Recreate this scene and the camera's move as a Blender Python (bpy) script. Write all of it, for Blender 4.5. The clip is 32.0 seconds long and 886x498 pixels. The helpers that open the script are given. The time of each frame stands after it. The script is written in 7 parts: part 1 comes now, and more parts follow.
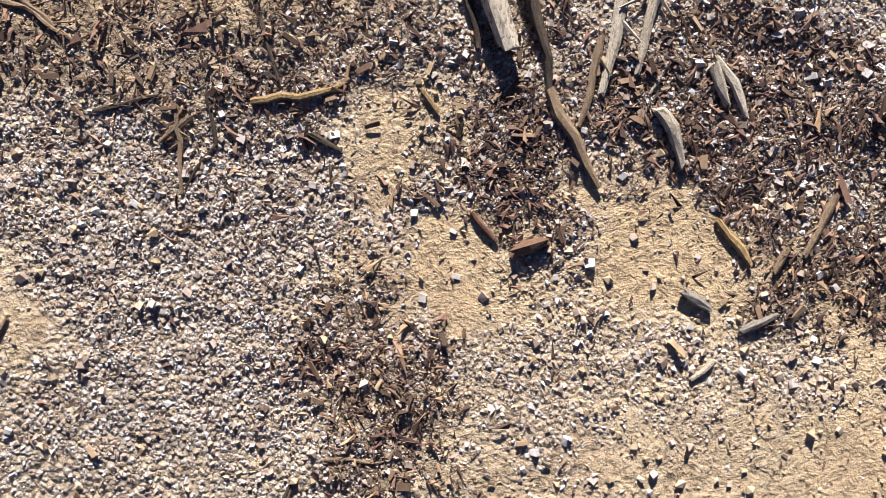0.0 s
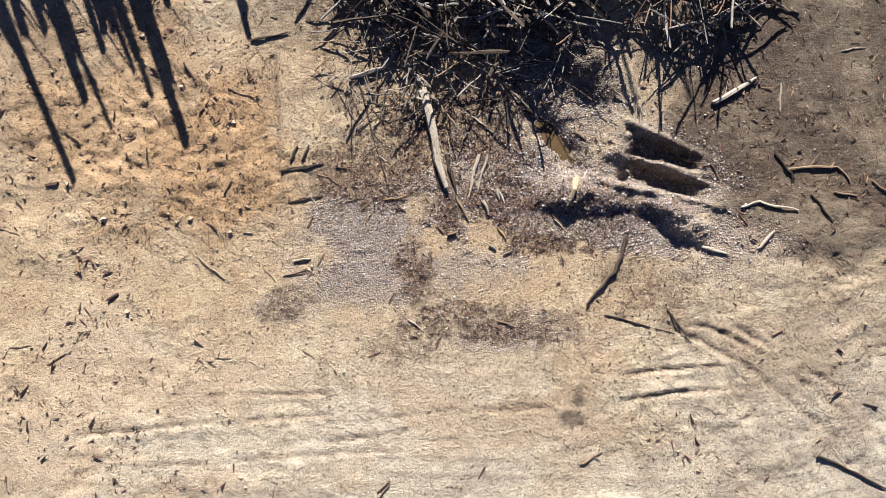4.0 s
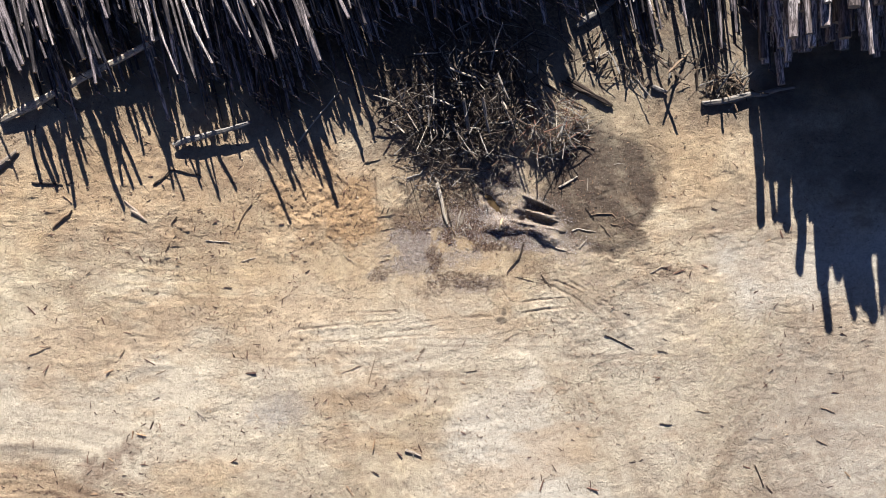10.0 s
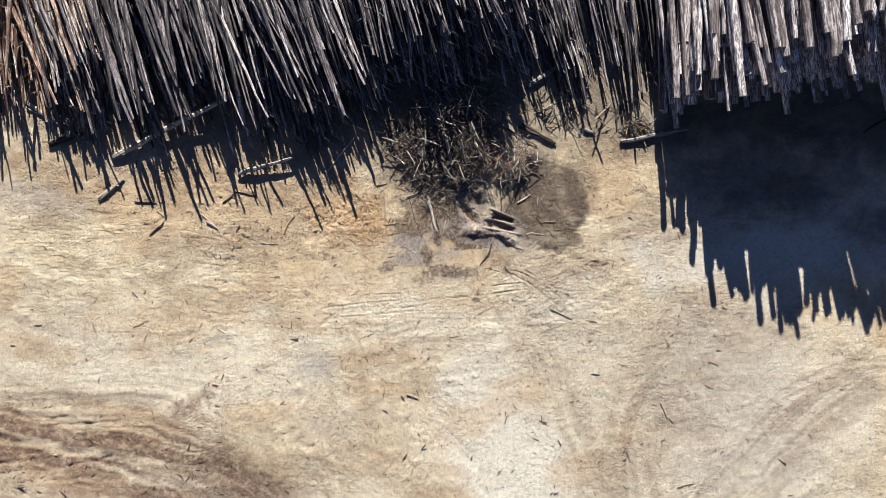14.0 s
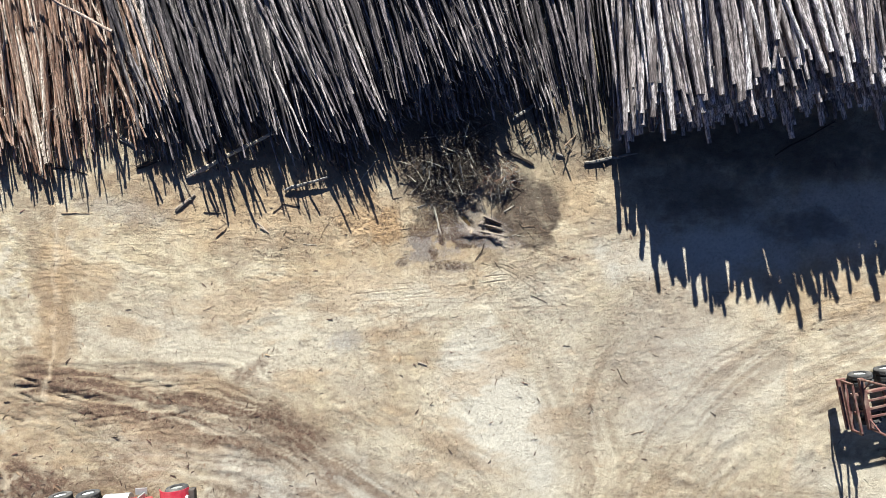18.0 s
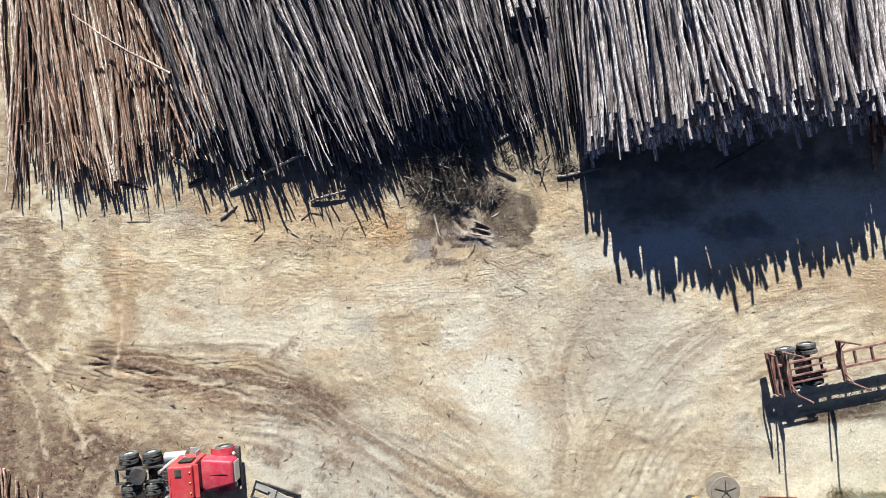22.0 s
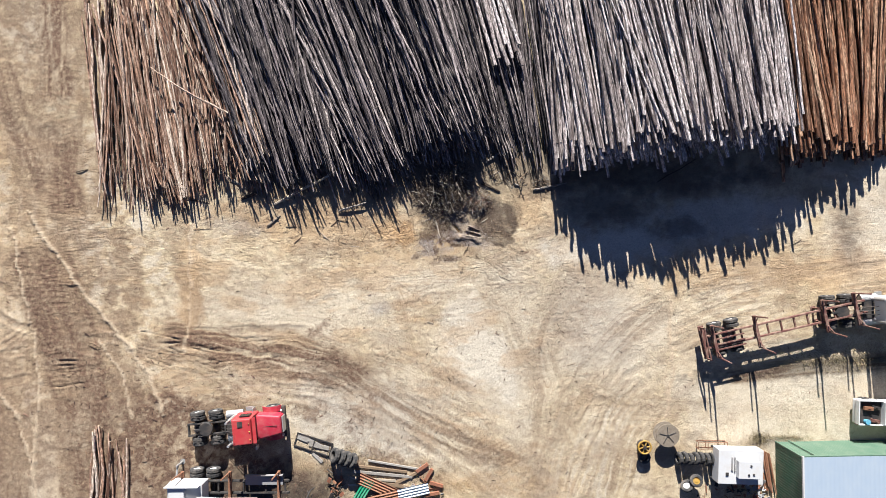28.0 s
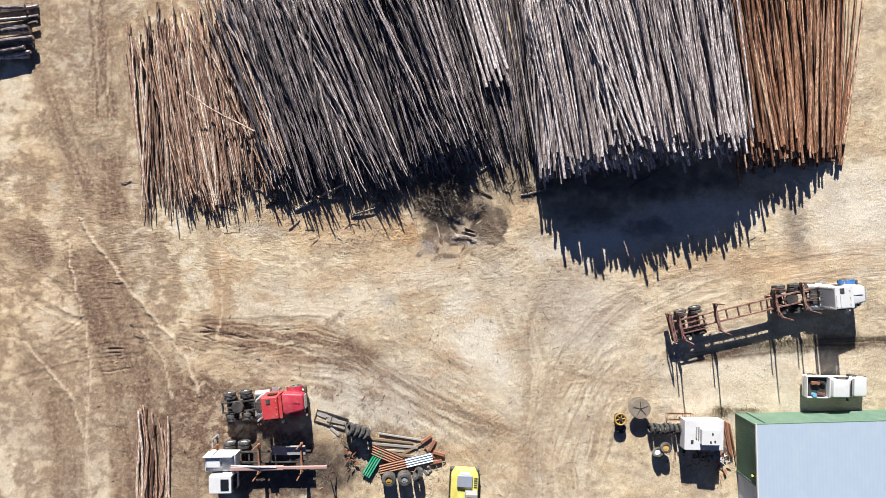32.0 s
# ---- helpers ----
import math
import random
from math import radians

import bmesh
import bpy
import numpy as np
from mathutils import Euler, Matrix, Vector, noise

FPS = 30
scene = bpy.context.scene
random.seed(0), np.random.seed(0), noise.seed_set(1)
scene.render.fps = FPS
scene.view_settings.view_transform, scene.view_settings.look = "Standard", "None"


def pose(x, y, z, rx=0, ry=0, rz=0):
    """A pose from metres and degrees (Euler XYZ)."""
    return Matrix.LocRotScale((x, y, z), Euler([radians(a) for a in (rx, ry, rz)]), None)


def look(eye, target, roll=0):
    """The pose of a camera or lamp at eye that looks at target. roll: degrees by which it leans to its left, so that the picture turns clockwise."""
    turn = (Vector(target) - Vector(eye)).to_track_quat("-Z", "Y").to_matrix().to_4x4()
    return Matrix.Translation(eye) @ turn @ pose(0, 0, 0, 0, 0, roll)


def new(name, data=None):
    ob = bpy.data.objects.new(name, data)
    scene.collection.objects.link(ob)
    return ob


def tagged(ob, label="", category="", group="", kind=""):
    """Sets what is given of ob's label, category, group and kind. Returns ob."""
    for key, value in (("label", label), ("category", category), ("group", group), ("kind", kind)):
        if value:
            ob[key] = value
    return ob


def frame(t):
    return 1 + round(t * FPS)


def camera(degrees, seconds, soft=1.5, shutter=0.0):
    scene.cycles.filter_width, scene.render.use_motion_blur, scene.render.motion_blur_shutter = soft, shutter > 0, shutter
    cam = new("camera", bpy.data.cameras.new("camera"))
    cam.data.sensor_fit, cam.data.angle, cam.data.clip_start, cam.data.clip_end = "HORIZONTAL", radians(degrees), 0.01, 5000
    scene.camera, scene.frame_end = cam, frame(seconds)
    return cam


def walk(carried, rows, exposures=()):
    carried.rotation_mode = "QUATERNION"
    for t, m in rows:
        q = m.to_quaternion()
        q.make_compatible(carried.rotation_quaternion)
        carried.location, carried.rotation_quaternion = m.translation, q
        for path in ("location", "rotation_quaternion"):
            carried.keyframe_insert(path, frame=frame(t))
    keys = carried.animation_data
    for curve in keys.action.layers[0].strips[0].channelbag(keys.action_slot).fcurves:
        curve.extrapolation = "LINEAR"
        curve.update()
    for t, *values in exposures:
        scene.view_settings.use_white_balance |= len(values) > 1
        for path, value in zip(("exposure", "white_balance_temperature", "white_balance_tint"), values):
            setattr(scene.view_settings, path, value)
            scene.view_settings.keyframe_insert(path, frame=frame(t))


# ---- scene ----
# ---------------------------------------------------------------- camera and walk
cam = camera(71, 32.0, soft=0.6)
# seconds, x, y, height, turn: a drone that climbs straight up, looking down
RISE = [(0, -.38, .40, 1.75, 3.5), (0.5, -.37, .40, 1.84, 3.4), (1, -.34, .40, 2.33, 3.2), (2, -.34, .33, 3.93, 3.15),
        (3, -.31, .27, 5.52, 3.15), (4, -.23, .25, 7.16, 3.0), (4.5, -.2, .24, 7.95, 2.8), (6.5, -.18, .2, 11.21, 2.6),
        (7, -.23, .21, 12.06, 2.55), (8, -.33, .23, 13.7, 2.55), (9, -.36, .25, 15.34, 2.5), (10, -.32, .27, 16.99, 2.38),
        (11, -.21, .28, 18.6, 2.33), (12, -.12, .26, 20.2, 2.22), (13, -.02, .24, 21.82, 2.13), (14, .05, .25, 23.4, 2.02),
        (16.5, -.08, .24, 27.4, 1.87), (18, -.09, .2, 29.8, 1.73), (19, -.05, .19, 31.37, 1.62), (21, -.02, .19, 34.52, 1.42),
        (23, .01, .16, 37.8, 1.14), (25, -.02, .15, 40.97, .97), (28, -.02, .10, 45.75, .57), (30, -.02, .07, 49.05, .25),
        (32, 0, 0, 52.3, 0)]
walk(cam, [(t, pose(x, y, z, 0, 0, turn)) for t, x, y, z, turn in RISE], exposures=[(0, 1.48, 5760, 12), (4, 1.48, 5720, 12), (8, 1.45, 5660, 12), (13, 1.47, 5600, 9), (17, 1.5, 5400, 4), (21, 1.51, 5400, 4), (25, 1.52, 5430, 5), (28, 1.47, 5650, 10), (32, 1.44, 5680, 10)])

# ---------------------------------------------------------------- world and sun
SUN_EL = radians(24)
SUN_DIR = Vector((-0.09 * math.cos(SUN_EL), math.cos(SUN_EL), math.sin(SUN_EL))).normalized()
world = bpy.data.worlds.new("sky")
scene.world = world
world.use_nodes = True
sky = world.node_tree.nodes.new("ShaderNodeTexSky")
sky.sky_type, sky.sun_disc = "NISHITA", False
sky.ozone_density, sky.dust_density = 4.0, 0.2
sky.sun_elevation, sky.sun_rotation = SUN_EL, math.atan2(SUN_DIR.x, SUN_DIR.y)
world.node_tree.nodes["Background"].inputs["Strength"].default_value = 0.019
clear = world.node_tree.nodes.new("ShaderNodeMix")       # the clear autumn sky leans to violet
clear.data_type, clear.blend_type = "RGBA", "MULTIPLY"
clear.inputs[0].default_value, clear.inputs[7].default_value = 1.0, (1.04, 0.90, 1.10, 1)
world.node_tree.links.new(sky.outputs[0], clear.inputs[6])
world.node_tree.links.new(clear.outputs[2], world.node_tree.nodes["Background"].inputs[0])
sun = new("sun", bpy.data.lights.new("sun", "SUN"))
sun.data.energy, sun.data.angle, sun.data.color = 5.0, radians(0.5), (1.0, 0.91, 0.77)
sun.matrix_world = look(SUN_DIR * 60, (0, 0, 0))


# ---------------------------------------------------------------- node helpers
class Nodes:
    """A short way to wire a procedural material."""

    def __init__(self, name):
        self.mat = bpy.data.materials.new(name)
        self.mat.use_nodes = True
        self.tree = self.mat.node_tree
        self.bsdf = self.tree.nodes["Principled BSDF"]

    def node(self, kind, **values):
        n = self.tree.nodes.new("ShaderNode" + kind)
        for key, v in values.items():
            setattr(n, key, v)
        return n

    def put(self, socket, value):
        if isinstance(value, bpy.types.NodeSocket):
            self.tree.links.new(value, socket)
        elif isinstance(value, (tuple, list)):
            socket.default_value = (*value, 1) if len(value) == 3 and len(socket.default_value) == 4 else value
        else:
            socket.default_value = value

    def coords(self, which="Object", scale=(1, 1, 1)):
        m = self.node("Mapping")
        self.put(m.inputs["Scale"], scale)
        self.tree.links.new(self.node("TexCoord").outputs[which], m.inputs["Vector"])
        return m.outputs[0]

    def noise(self, scale, vector=None, detail=4, rough=0.55, distortion=0.0):
        n = self.node("TexNoise")
        for key, v in (("Scale", scale), ("Detail", detail), ("Roughness", rough), ("Distortion", distortion)):
            n.inputs[key].default_value = v
        if vector:
            self.put(n.inputs["Vector"], vector)
        return n.outputs["Fac"]

    def cells(self, scale, vector=None, feature="F1", out="Distance", jitter=1.0):
        n = self.node("TexVoronoi", feature=feature)
        n.inputs["Scale"].default_value, n.inputs["Randomness"].default_value = scale, jitter
        if vector:
            self.put(n.inputs["Vector"], vector)
        return n.outputs[out]

    def ramp(self, value, stops):
        n = self.node("ValToRGB")
        for k, (at, colour) in enumerate(stops):
            e = n.color_ramp.elements[k] if k < 2 else n.color_ramp.elements.new(at)
            e.position, e.color = at, (*colour, 1) if isinstance(colour, tuple) else (colour, colour, colour, 1)
        self.put(n.inputs[0], value)
        return n.outputs[0]

    def mix(self, fac, a, b, blend="MIX"):
        n = self.node("Mix", data_type="RGBA", blend_type=blend)
        self.put(n.inputs["Factor"], fac)
        self.put(n.inputs[6], a)
        self.put(n.inputs[7], b)
        return n.outputs[2]

    def calc(self, op, a, b=0.0, clamp=False):
        n = self.node("Math", operation=op, use_clamp=clamp)
        self.put(n.inputs[0], a), self.put(n.inputs[1], b)
        return n.outputs[0]

    def split(self, colour):
        n = self.node("SeparateColor")
        self.put(n.inputs[0], colour)
        return n.outputs

    def done(self, colour, rough=0.8, metal=0.0, bump=None, depth=0.01, strength=0.6, spec=0.5):
        self.put(self.bsdf.inputs["Base Color"], colour)
        self.put(self.bsdf.inputs["Roughness"], rough)
        self.put(self.bsdf.inputs["Metallic"], metal)
        self.put(self.bsdf.inputs["Specular IOR Level"], spec)
        if bump is not None:
            b = self.node("Bump")
            b.inputs["Strength"].default_value, b.inputs["Distance"].default_value = strength, depth
            self.put(b.inputs["Height"], bump)
            self.tree.links.new(b.outputs[0], self.bsdf.inputs["Normal"])
        return self.mat


# ---------------------------------------------------------------- materials
def bark_material(name, dark, light, tint, mottle=0.8, often=(0.45, 0.8)):
    """Flaking bark that follows the log's own length in metres; each log differs."""
    n = Nodes(name)
    rnd = n.node("ObjectInfo").outputs["Random"]
    isl = n.node("NewGeometry").outputs["Random Per Island"]
    own = n.calc("FRACT", n.calc("ADD", rnd, isl))
    base = n.ramp(own, [(0.0, dark), (1.0, tint), (often[0], tuple(0.7 * a + 0.3 * b for a, b in zip(dark, light))), (often[1], light)])
    grain = n.node("Attribute", attribute_name="grain").outputs["Vector"]
    shift = n.node("VectorMath", operation="ADD")
    n.put(shift.inputs[0], grain)
    move = n.node("CombineXYZ")
    n.put(move.inputs[1], n.calc("MULTIPLY", rnd, 300.0))
    n.put(shift.inputs[1], move.outputs[0])
    flat = n.node("VectorMath", operation="MULTIPLY")
    n.put(flat.inputs[0], shift.outputs[0]), n.put(flat.inputs[1], (0.9, 1.0, 0.9))
    flake = n.noise(2.6, flat.outputs[0], 5, 0.78)
    patch = n.noise(0.7, flat.outputs[0], 3, 0.6)
    long_ = n.node("VectorMath", operation="MULTIPLY")
    n.put(long_.inputs[0], shift.outputs[0]), n.put(long_.inputs[1], (2.4, 0.5, 2.4))
    streak = n.noise(1.6, long_.outputs[0], 4, 0.65)
    c = n.mix(n.ramp(patch, [(0.52, 0.0), (0.60, 0.6)]), base, n.mix(0.6, base, tint))
    c = n.mix(n.calc("MULTIPLY", n.ramp(flake, [(0.47, 1.0), (0.545, 0.0)]), mottle), c, n.mix(0.85, c, tuple(0.35 * a for a in dark)))
    c = n.mix(n.ramp(streak, [(0.36, 0.7), (0.44, 0.0)]), c, n.mix(0.7, c, tuple(0.4 * a for a in dark)))
    return n.done(c, 0.85, bump=n.calc("ADD", flake, streak), depth=0.03, strength=0.6, spec=0.25)


def cut_wood_material(name, a, b):
    n = Nodes(name)
    c = n.mix(n.noise(9, n.coords("Object"), 4), a, b)
    return n.done(c, 0.8, bump=n.noise(40), depth=0.005, spec=0.25)


def plain_paint(name, colour, rough=0.4, wear=(0.25, 0.2, 0.16), amount=0.5, metal=0.0):
    """Paint with dust and worn spots."""
    n = Nodes(name)
    dust = n.noise(2.2, n.coords("Object"), 6, 0.65)
    fine = n.noise(28, n.coords("Object"), 3)
    c = n.mix(n.calc("MULTIPLY", n.ramp(dust, [(0.45, 0.0), (0.75, 1.0)]), amount), colour, wear)
    c = n.mix(n.calc("MULTIPLY", n.ramp(fine, [(0.55, 0.0), (0.8, 1.0)]), 0.35 * amount), c, wear)
    return n.done(c, n.calc("ADD", rough, n.calc("MULTIPLY", dust, 0.3)), metal, bump=fine, depth=0.002, strength=0.25)


def rust_material(name, a=(0.16, 0.06, 0.03), b=(0.30, 0.14, 0.07)):
    n = Nodes(name)
    c = n.mix(n.noise(3.5, n.coords("Object"), 6, 0.7), a, b)
    c = n.mix(n.ramp(n.noise(19, n.coords("Object")), [(0.5, 0.0), (0.7, 0.6)]), c, (0.36, 0.27, 0.2))
    return n.done(c, 0.8, 0.2, bump=n.noise(35), depth=0.003, strength=0.4)


M_BARK_BROWN = bark_material("brown_bark", (0.10, 0.045, 0.028), (0.60, 0.37, 0.25), (0.95, 0.80, 0.65), 0.9, (0.34, 0.66))
M_BARK_DARK = bark_material("dark_grey_bark", (0.032, 0.025, 0.026), (0.36, 0.295, 0.295), (0.80, 0.68, 0.61), 0.95, (0.54, 0.87))
M_BARK_PALE = bark_material("pale_grey_bark", (0.14, 0.108, 0.10), (0.66, 0.555, 0.52), (0.92, 0.83, 0.79), 1.0, (0.22, 0.6))
M_BARK_RUST = bark_material("rusty_bark", (0.11, 0.048, 0.026), (0.48, 0.23, 0.125), (0.74, 0.50, 0.33), 0.95, (0.3, 0.7))
M_CUT = cut_wood_material("sawn_end", (0.42, 0.33, 0.22), (0.30, 0.22, 0.14))
M_CUT_GREY = cut_wood_material("weathered_sawn_end", (0.27, 0.24, 0.21), (0.13, 0.11, 0.09))


# ---------------------------------------------------------------- mesh helpers
def mesh_of(name, verts, faces, mats=(), face_mats=None, smooth=False):
    """A mesh from arrays of vertices and of triangles or quads."""
    me = bpy.data.meshes.new(name)
    verts, faces = np.asarray(verts, np.float32), np.asarray(faces, np.int32)
    k = faces.shape[1]
    me.vertices.add(len(verts)), me.loops.add(faces.size), me.polygons.add(len(faces))
    me.vertices.foreach_set("co", verts.ravel())
    me.loops.foreach_set("vertex_index", faces.ravel())
    me.polygons.foreach_set("loop_start", np.arange(0, faces.size, k, dtype=np.int32))
    me.polygons.foreach_set("loop_total", np.full(len(faces), k, np.int32))
    if face_mats is not None:
        me.polygons.foreach_set("material_index", np.asarray(face_mats, np.int32))
    me.polygons.foreach_set("use_smooth", np.full(len(faces), smooth))
    for m in mats:
        me.materials.append(m)
    me.update(calc_edges=True)
    return me


def under(ob, parent):
    """Hangs ob under parent and keeps its place in the world."""
    m = ob.matrix_basis.copy()
    up = parent.matrix_basis.copy()
    if parent.parent:
        up = parent.parent.matrix_basis @ up
    ob.parent = parent
    ob.matrix_basis = up.inverted() @ m
    return ob


def thing(name, m, label, category, group="", kind=""):
    """The Empty at the base of a thing."""
    ob = new(name)
    ob.empty_display_size = 0.2
    ob.matrix_basis = m
    return tagged(ob, label, category, group, kind)


def part(name, bm, material, parent, label="", local=True, smooth=False):
    """Links a bmesh as one mesh under a thing or a part, in the parent's own space."""
    me = bpy.data.meshes.new(name)
    bm.to_mesh(me)
    bm.free()
    for m in material if isinstance(material, (list, tuple)) else [material]:
        me.materials.append(m)
    if smooth:
        me.polygons.foreach_set("use_smooth", np.full(len(me.polygons), True))
    ob = new(name, me)
    ob.parent = parent
    return tagged(ob, label)


def box(bm, x0, y0, z0, x1, y1, z1, bevel=0.0, mat=0):
    """A box with worn edges, added to bm."""
    made = bmesh.ops.create_cube(bm, size=1, matrix=Matrix.LocRotScale(((x0 + x1) / 2, (y0 + y1) / 2, (z0 + z1) / 2), None, (x1 - x0, y1 - y0, z1 - z0)))
    faces = {f for v in made["verts"] for f in v.link_faces}
    for f in faces:
        f.material_index = mat
    if bevel:
        edges = list({e for v in made["verts"] for e in v.link_edges})
        for f in bmesh.ops.bevel(bm, geom=edges, offset=bevel, segments=2, affect="EDGES", profile=0.6)["faces"]:
            f.material_index = mat
    return bm


def boxes(*rows, bevel=0.01):
    bm = bmesh.new()
    for row in rows:
        box(bm, *row, bevel=bevel)
    return bm


def tube(bm, a, b, r0, r1=None, sides=10, mat=0, caps=True):
    """A round bar from a to b."""
    a, b = Vector(a), Vector(b)
    turn = (b - a).to_track_quat("Z", "Y").to_matrix().to_4x4()
    m = Matrix.Translation((a + b) / 2) @ turn
    made = bmesh.ops.create_cone(bm, cap_ends=caps, segments=sides, radius1=r0, radius2=r0 if r1 is None else r1, depth=(b - a).length, matrix=m)
    for v in made["verts"]:
        for f in v.link_faces:
            f.material_index = mat
    return bm


def value_noise(x, y, seed=0):
    """Smooth noise on the plane, 0 to 1."""
    xi, yi = np.floor(x).astype(np.int64), np.floor(y).astype(np.int64)
    xf, yf = x - xi, y - yi
    u, v = xf * xf * (3 - 2 * xf), yf * yf * (3 - 2 * yf)

    def h(i, j):
        k = (i * 374761393 + j * 668265263 + seed * 974634777) & 0xFFFFFFFF
        k = ((k ^ (k >> 13)) * 1274126177) & 0xFFFFFFFF
        return ((k ^ (k >> 16)) & 0xFFFF) / 65535.0
    a, b, c, d = h(xi, yi), h(xi + 1, yi), h(xi, yi + 1), h(xi + 1, yi + 1)
    return (a * (1 - u) + b * u) * (1 - v) + (c * (1 - u) + d * u) * v


def fbm(x, y, seed=0, octaves=4, gain=0.55):
    total, amp, norm = 0.0, 1.0, 0.0
    for k in range(octaves):
        c, s = math.cos(0.6 + 0.9 * k + seed), math.sin(0.6 + 0.9 * k + seed)
        total = total + amp * value_noise((c * x - s * y) * 2 ** k + 17.3 * k, (s * x + c * y) * 2 ** k - 9.1 * k, seed + k)
        norm += amp
        amp *= gain
    return total / norm


def smooth(a, b, v):
    t = np.clip((v - a) / (b - a), 0, 1)
    return t * t * (3 - 2 * t)


def blob(x, y, cx, cy, rx, ry, turn=0.0, soft=0.35, rough=0.5, seed=0):
    """A ragged patch: 1 inside, 0 outside."""
    c, s = math.cos(radians(turn)), math.sin(radians(turn))
    u, v = (c * (x - cx) + s * (y - cy)) / rx, (-s * (x - cx) + c * (y - cy)) / ry
    size = min(rx, ry)
    far = np.sqrt(u * u + v * v)
    near = far < 1 + soft + rough
    out = np.zeros(x.shape)
    if near.any():
        d = far[near] + rough * (fbm(x[near] / size * 1.6, y[near] / size * 1.6, seed + 31, 5) - 0.5) * 2
        out[near] = 1 - smooth(1 - soft, 1 + soft, d)
    return out


def to_line(x, y, points):
    """Distance to a bent line and the way along it."""
    best, along, done = np.full(x.shape, 1e9), np.zeros(x.shape), 0.0
    for (ax, ay), (bx, by) in zip(points, points[1:]):
        dx, dy = bx - ax, by - ay
        n = dx * dx + dy * dy
        t = np.clip(((x - ax) * dx + (y - ay) * dy) / n, 0, 1)
        side = np.sign(dx * (y - ay) - dy * (x - ax))
        d = np.hypot(x - ax - t * dx, y - ay - t * dy)
        near = d < np.abs(best)
        best = np.where(near, d * np.where(side == 0, 1, side), best)
        along = np.where(near, done + t * math.sqrt(n), along)
        done += math.sqrt(n)
    return best, along


def bend(a, b, c, n=8):
    """Points on the curve from a to c that leans to b."""
    return [tuple((1 - t) ** 2 * p + 2 * t * (1 - t) * q + t * t * r for p, q, r in zip(a, b, c)) for t in (k / n for k in range(n + 1))]


# ---------------------------------------------------------------- ground
def steps(reach, fine, growth):
    out, d = [0.0], 0.0
    while d < reach:
        d += min(fine + growth * d, 0.16)
        out.append(d)
    return out


def axis(centre, low, high, growth):
    up = [centre + d for d in steps(high - centre, 0.02, growth)]
    down = [centre - d for d in steps(centre - low, 0.02, growth)]
    far = [60, 90, 160, 320, 700, 1500]
    return np.array([-d for d in reversed(far)] + list(reversed(down))[:-1] + up + far)


GX, GY = np.meshgrid(axis(-0.3, -42, 42, 0.0075), axis(0.3, -25, 24, 0.0072))


def clipped(x, y, margin, points):
    xs, ys = [p[0] for p in points], [p[1] for p in points]
    return (x > min(xs) - margin) & (x < max(xs) + margin) & (y > min(ys) - margin) & (y < max(ys) + margin)


WHEELS = []        # (points, width, depth, brown): wheel tracks pressed into the ground


def wheel(points, width=0.45, depth=0.03, brown=0.25):
    WHEELS.append((points, width, depth, brown))
    return points


def pair(a, b, c, gauge=1.9, **kw):
    """Two wheel tracks side by side along a bent line."""
    for side in (-1, 1):
        n = Vector((-(c[1] - a[1]), c[0] - a[0])).normalized() * side * gauge / 2
        wheel(bend((a[0] + n.x, a[1] + n.y), (b[0] + n.x, b[1] + n.y), (c[0] + n.x, c[1] + n.y)), **kw)


# tracks on the left: lanes that run up the picture and the churned brown bend
pair((-31, 22), (-29, 10), (-33, -22), gauge=2.1, width=0.6, depth=0.05, brown=0.5)
pair((-29, 22), (-27, 2), (-25, -24), gauge=2.0, width=0.6, depth=0.05, brown=0.6)
pair((-27.5, 5), (-24, -6), (-22, -24), gauge=2.0, width=0.5, depth=0.04, brown=0.4)
pair((-36, -2), (-28, -8), (-8, -9.5), gauge=2.0, width=0.5, depth=0.06, brown=0.7)
pair((-36, -10), (-26, -7), (-10, -7.0), gauge=2.1, width=0.5, depth=0.05, brown=0.6)
pair((-24, -8), (-12, -8), (0, -14), gauge=2.0, width=0.5, depth=0.04, brown=0.5)
pair((-20, -7.5), (-8, -7), (6, -17), gauge=2.0, width=0.5, depth=0.03, brown=0.4)
pair((-12, -8), (-2, -10), (8, -22), gauge=2.0, width=0.5, depth=0.03, brown=0.3)
# the sweep from the gap on the right down past the reel
pair((40, -2.5), (24, -3), (14, -10), gauge=2.0, width=0.45, depth=0.03, brown=0.35)
pair((40, -1.0), (20, -1.5), (11, -12), gauge=2.0, width=0.45, depth=0.03, brown=0.3)
pair((14, -6), (9, -10), (8, -22), gauge=1.9, width=0.5, depth=0.03, brown=0.35)
pair((22, -3), (12, -6), (9.5, -22), gauge=1.9, width=0.4, depth=0.02, brown=0.25)
pair((18, -4.5), (11, -8), (5, -24), gauge=1.9, width=0.4, depth=0.02, brown=0.25)
pair((5, -3.5), (8, -9), (12, -24), gauge=1.9, width=0.4, depth=0.015, brown=0.15)
pair((-6, -4), (4, -8), (10, -22), gauge=1.9, width=0.4, depth=0.02, brown=0.2)
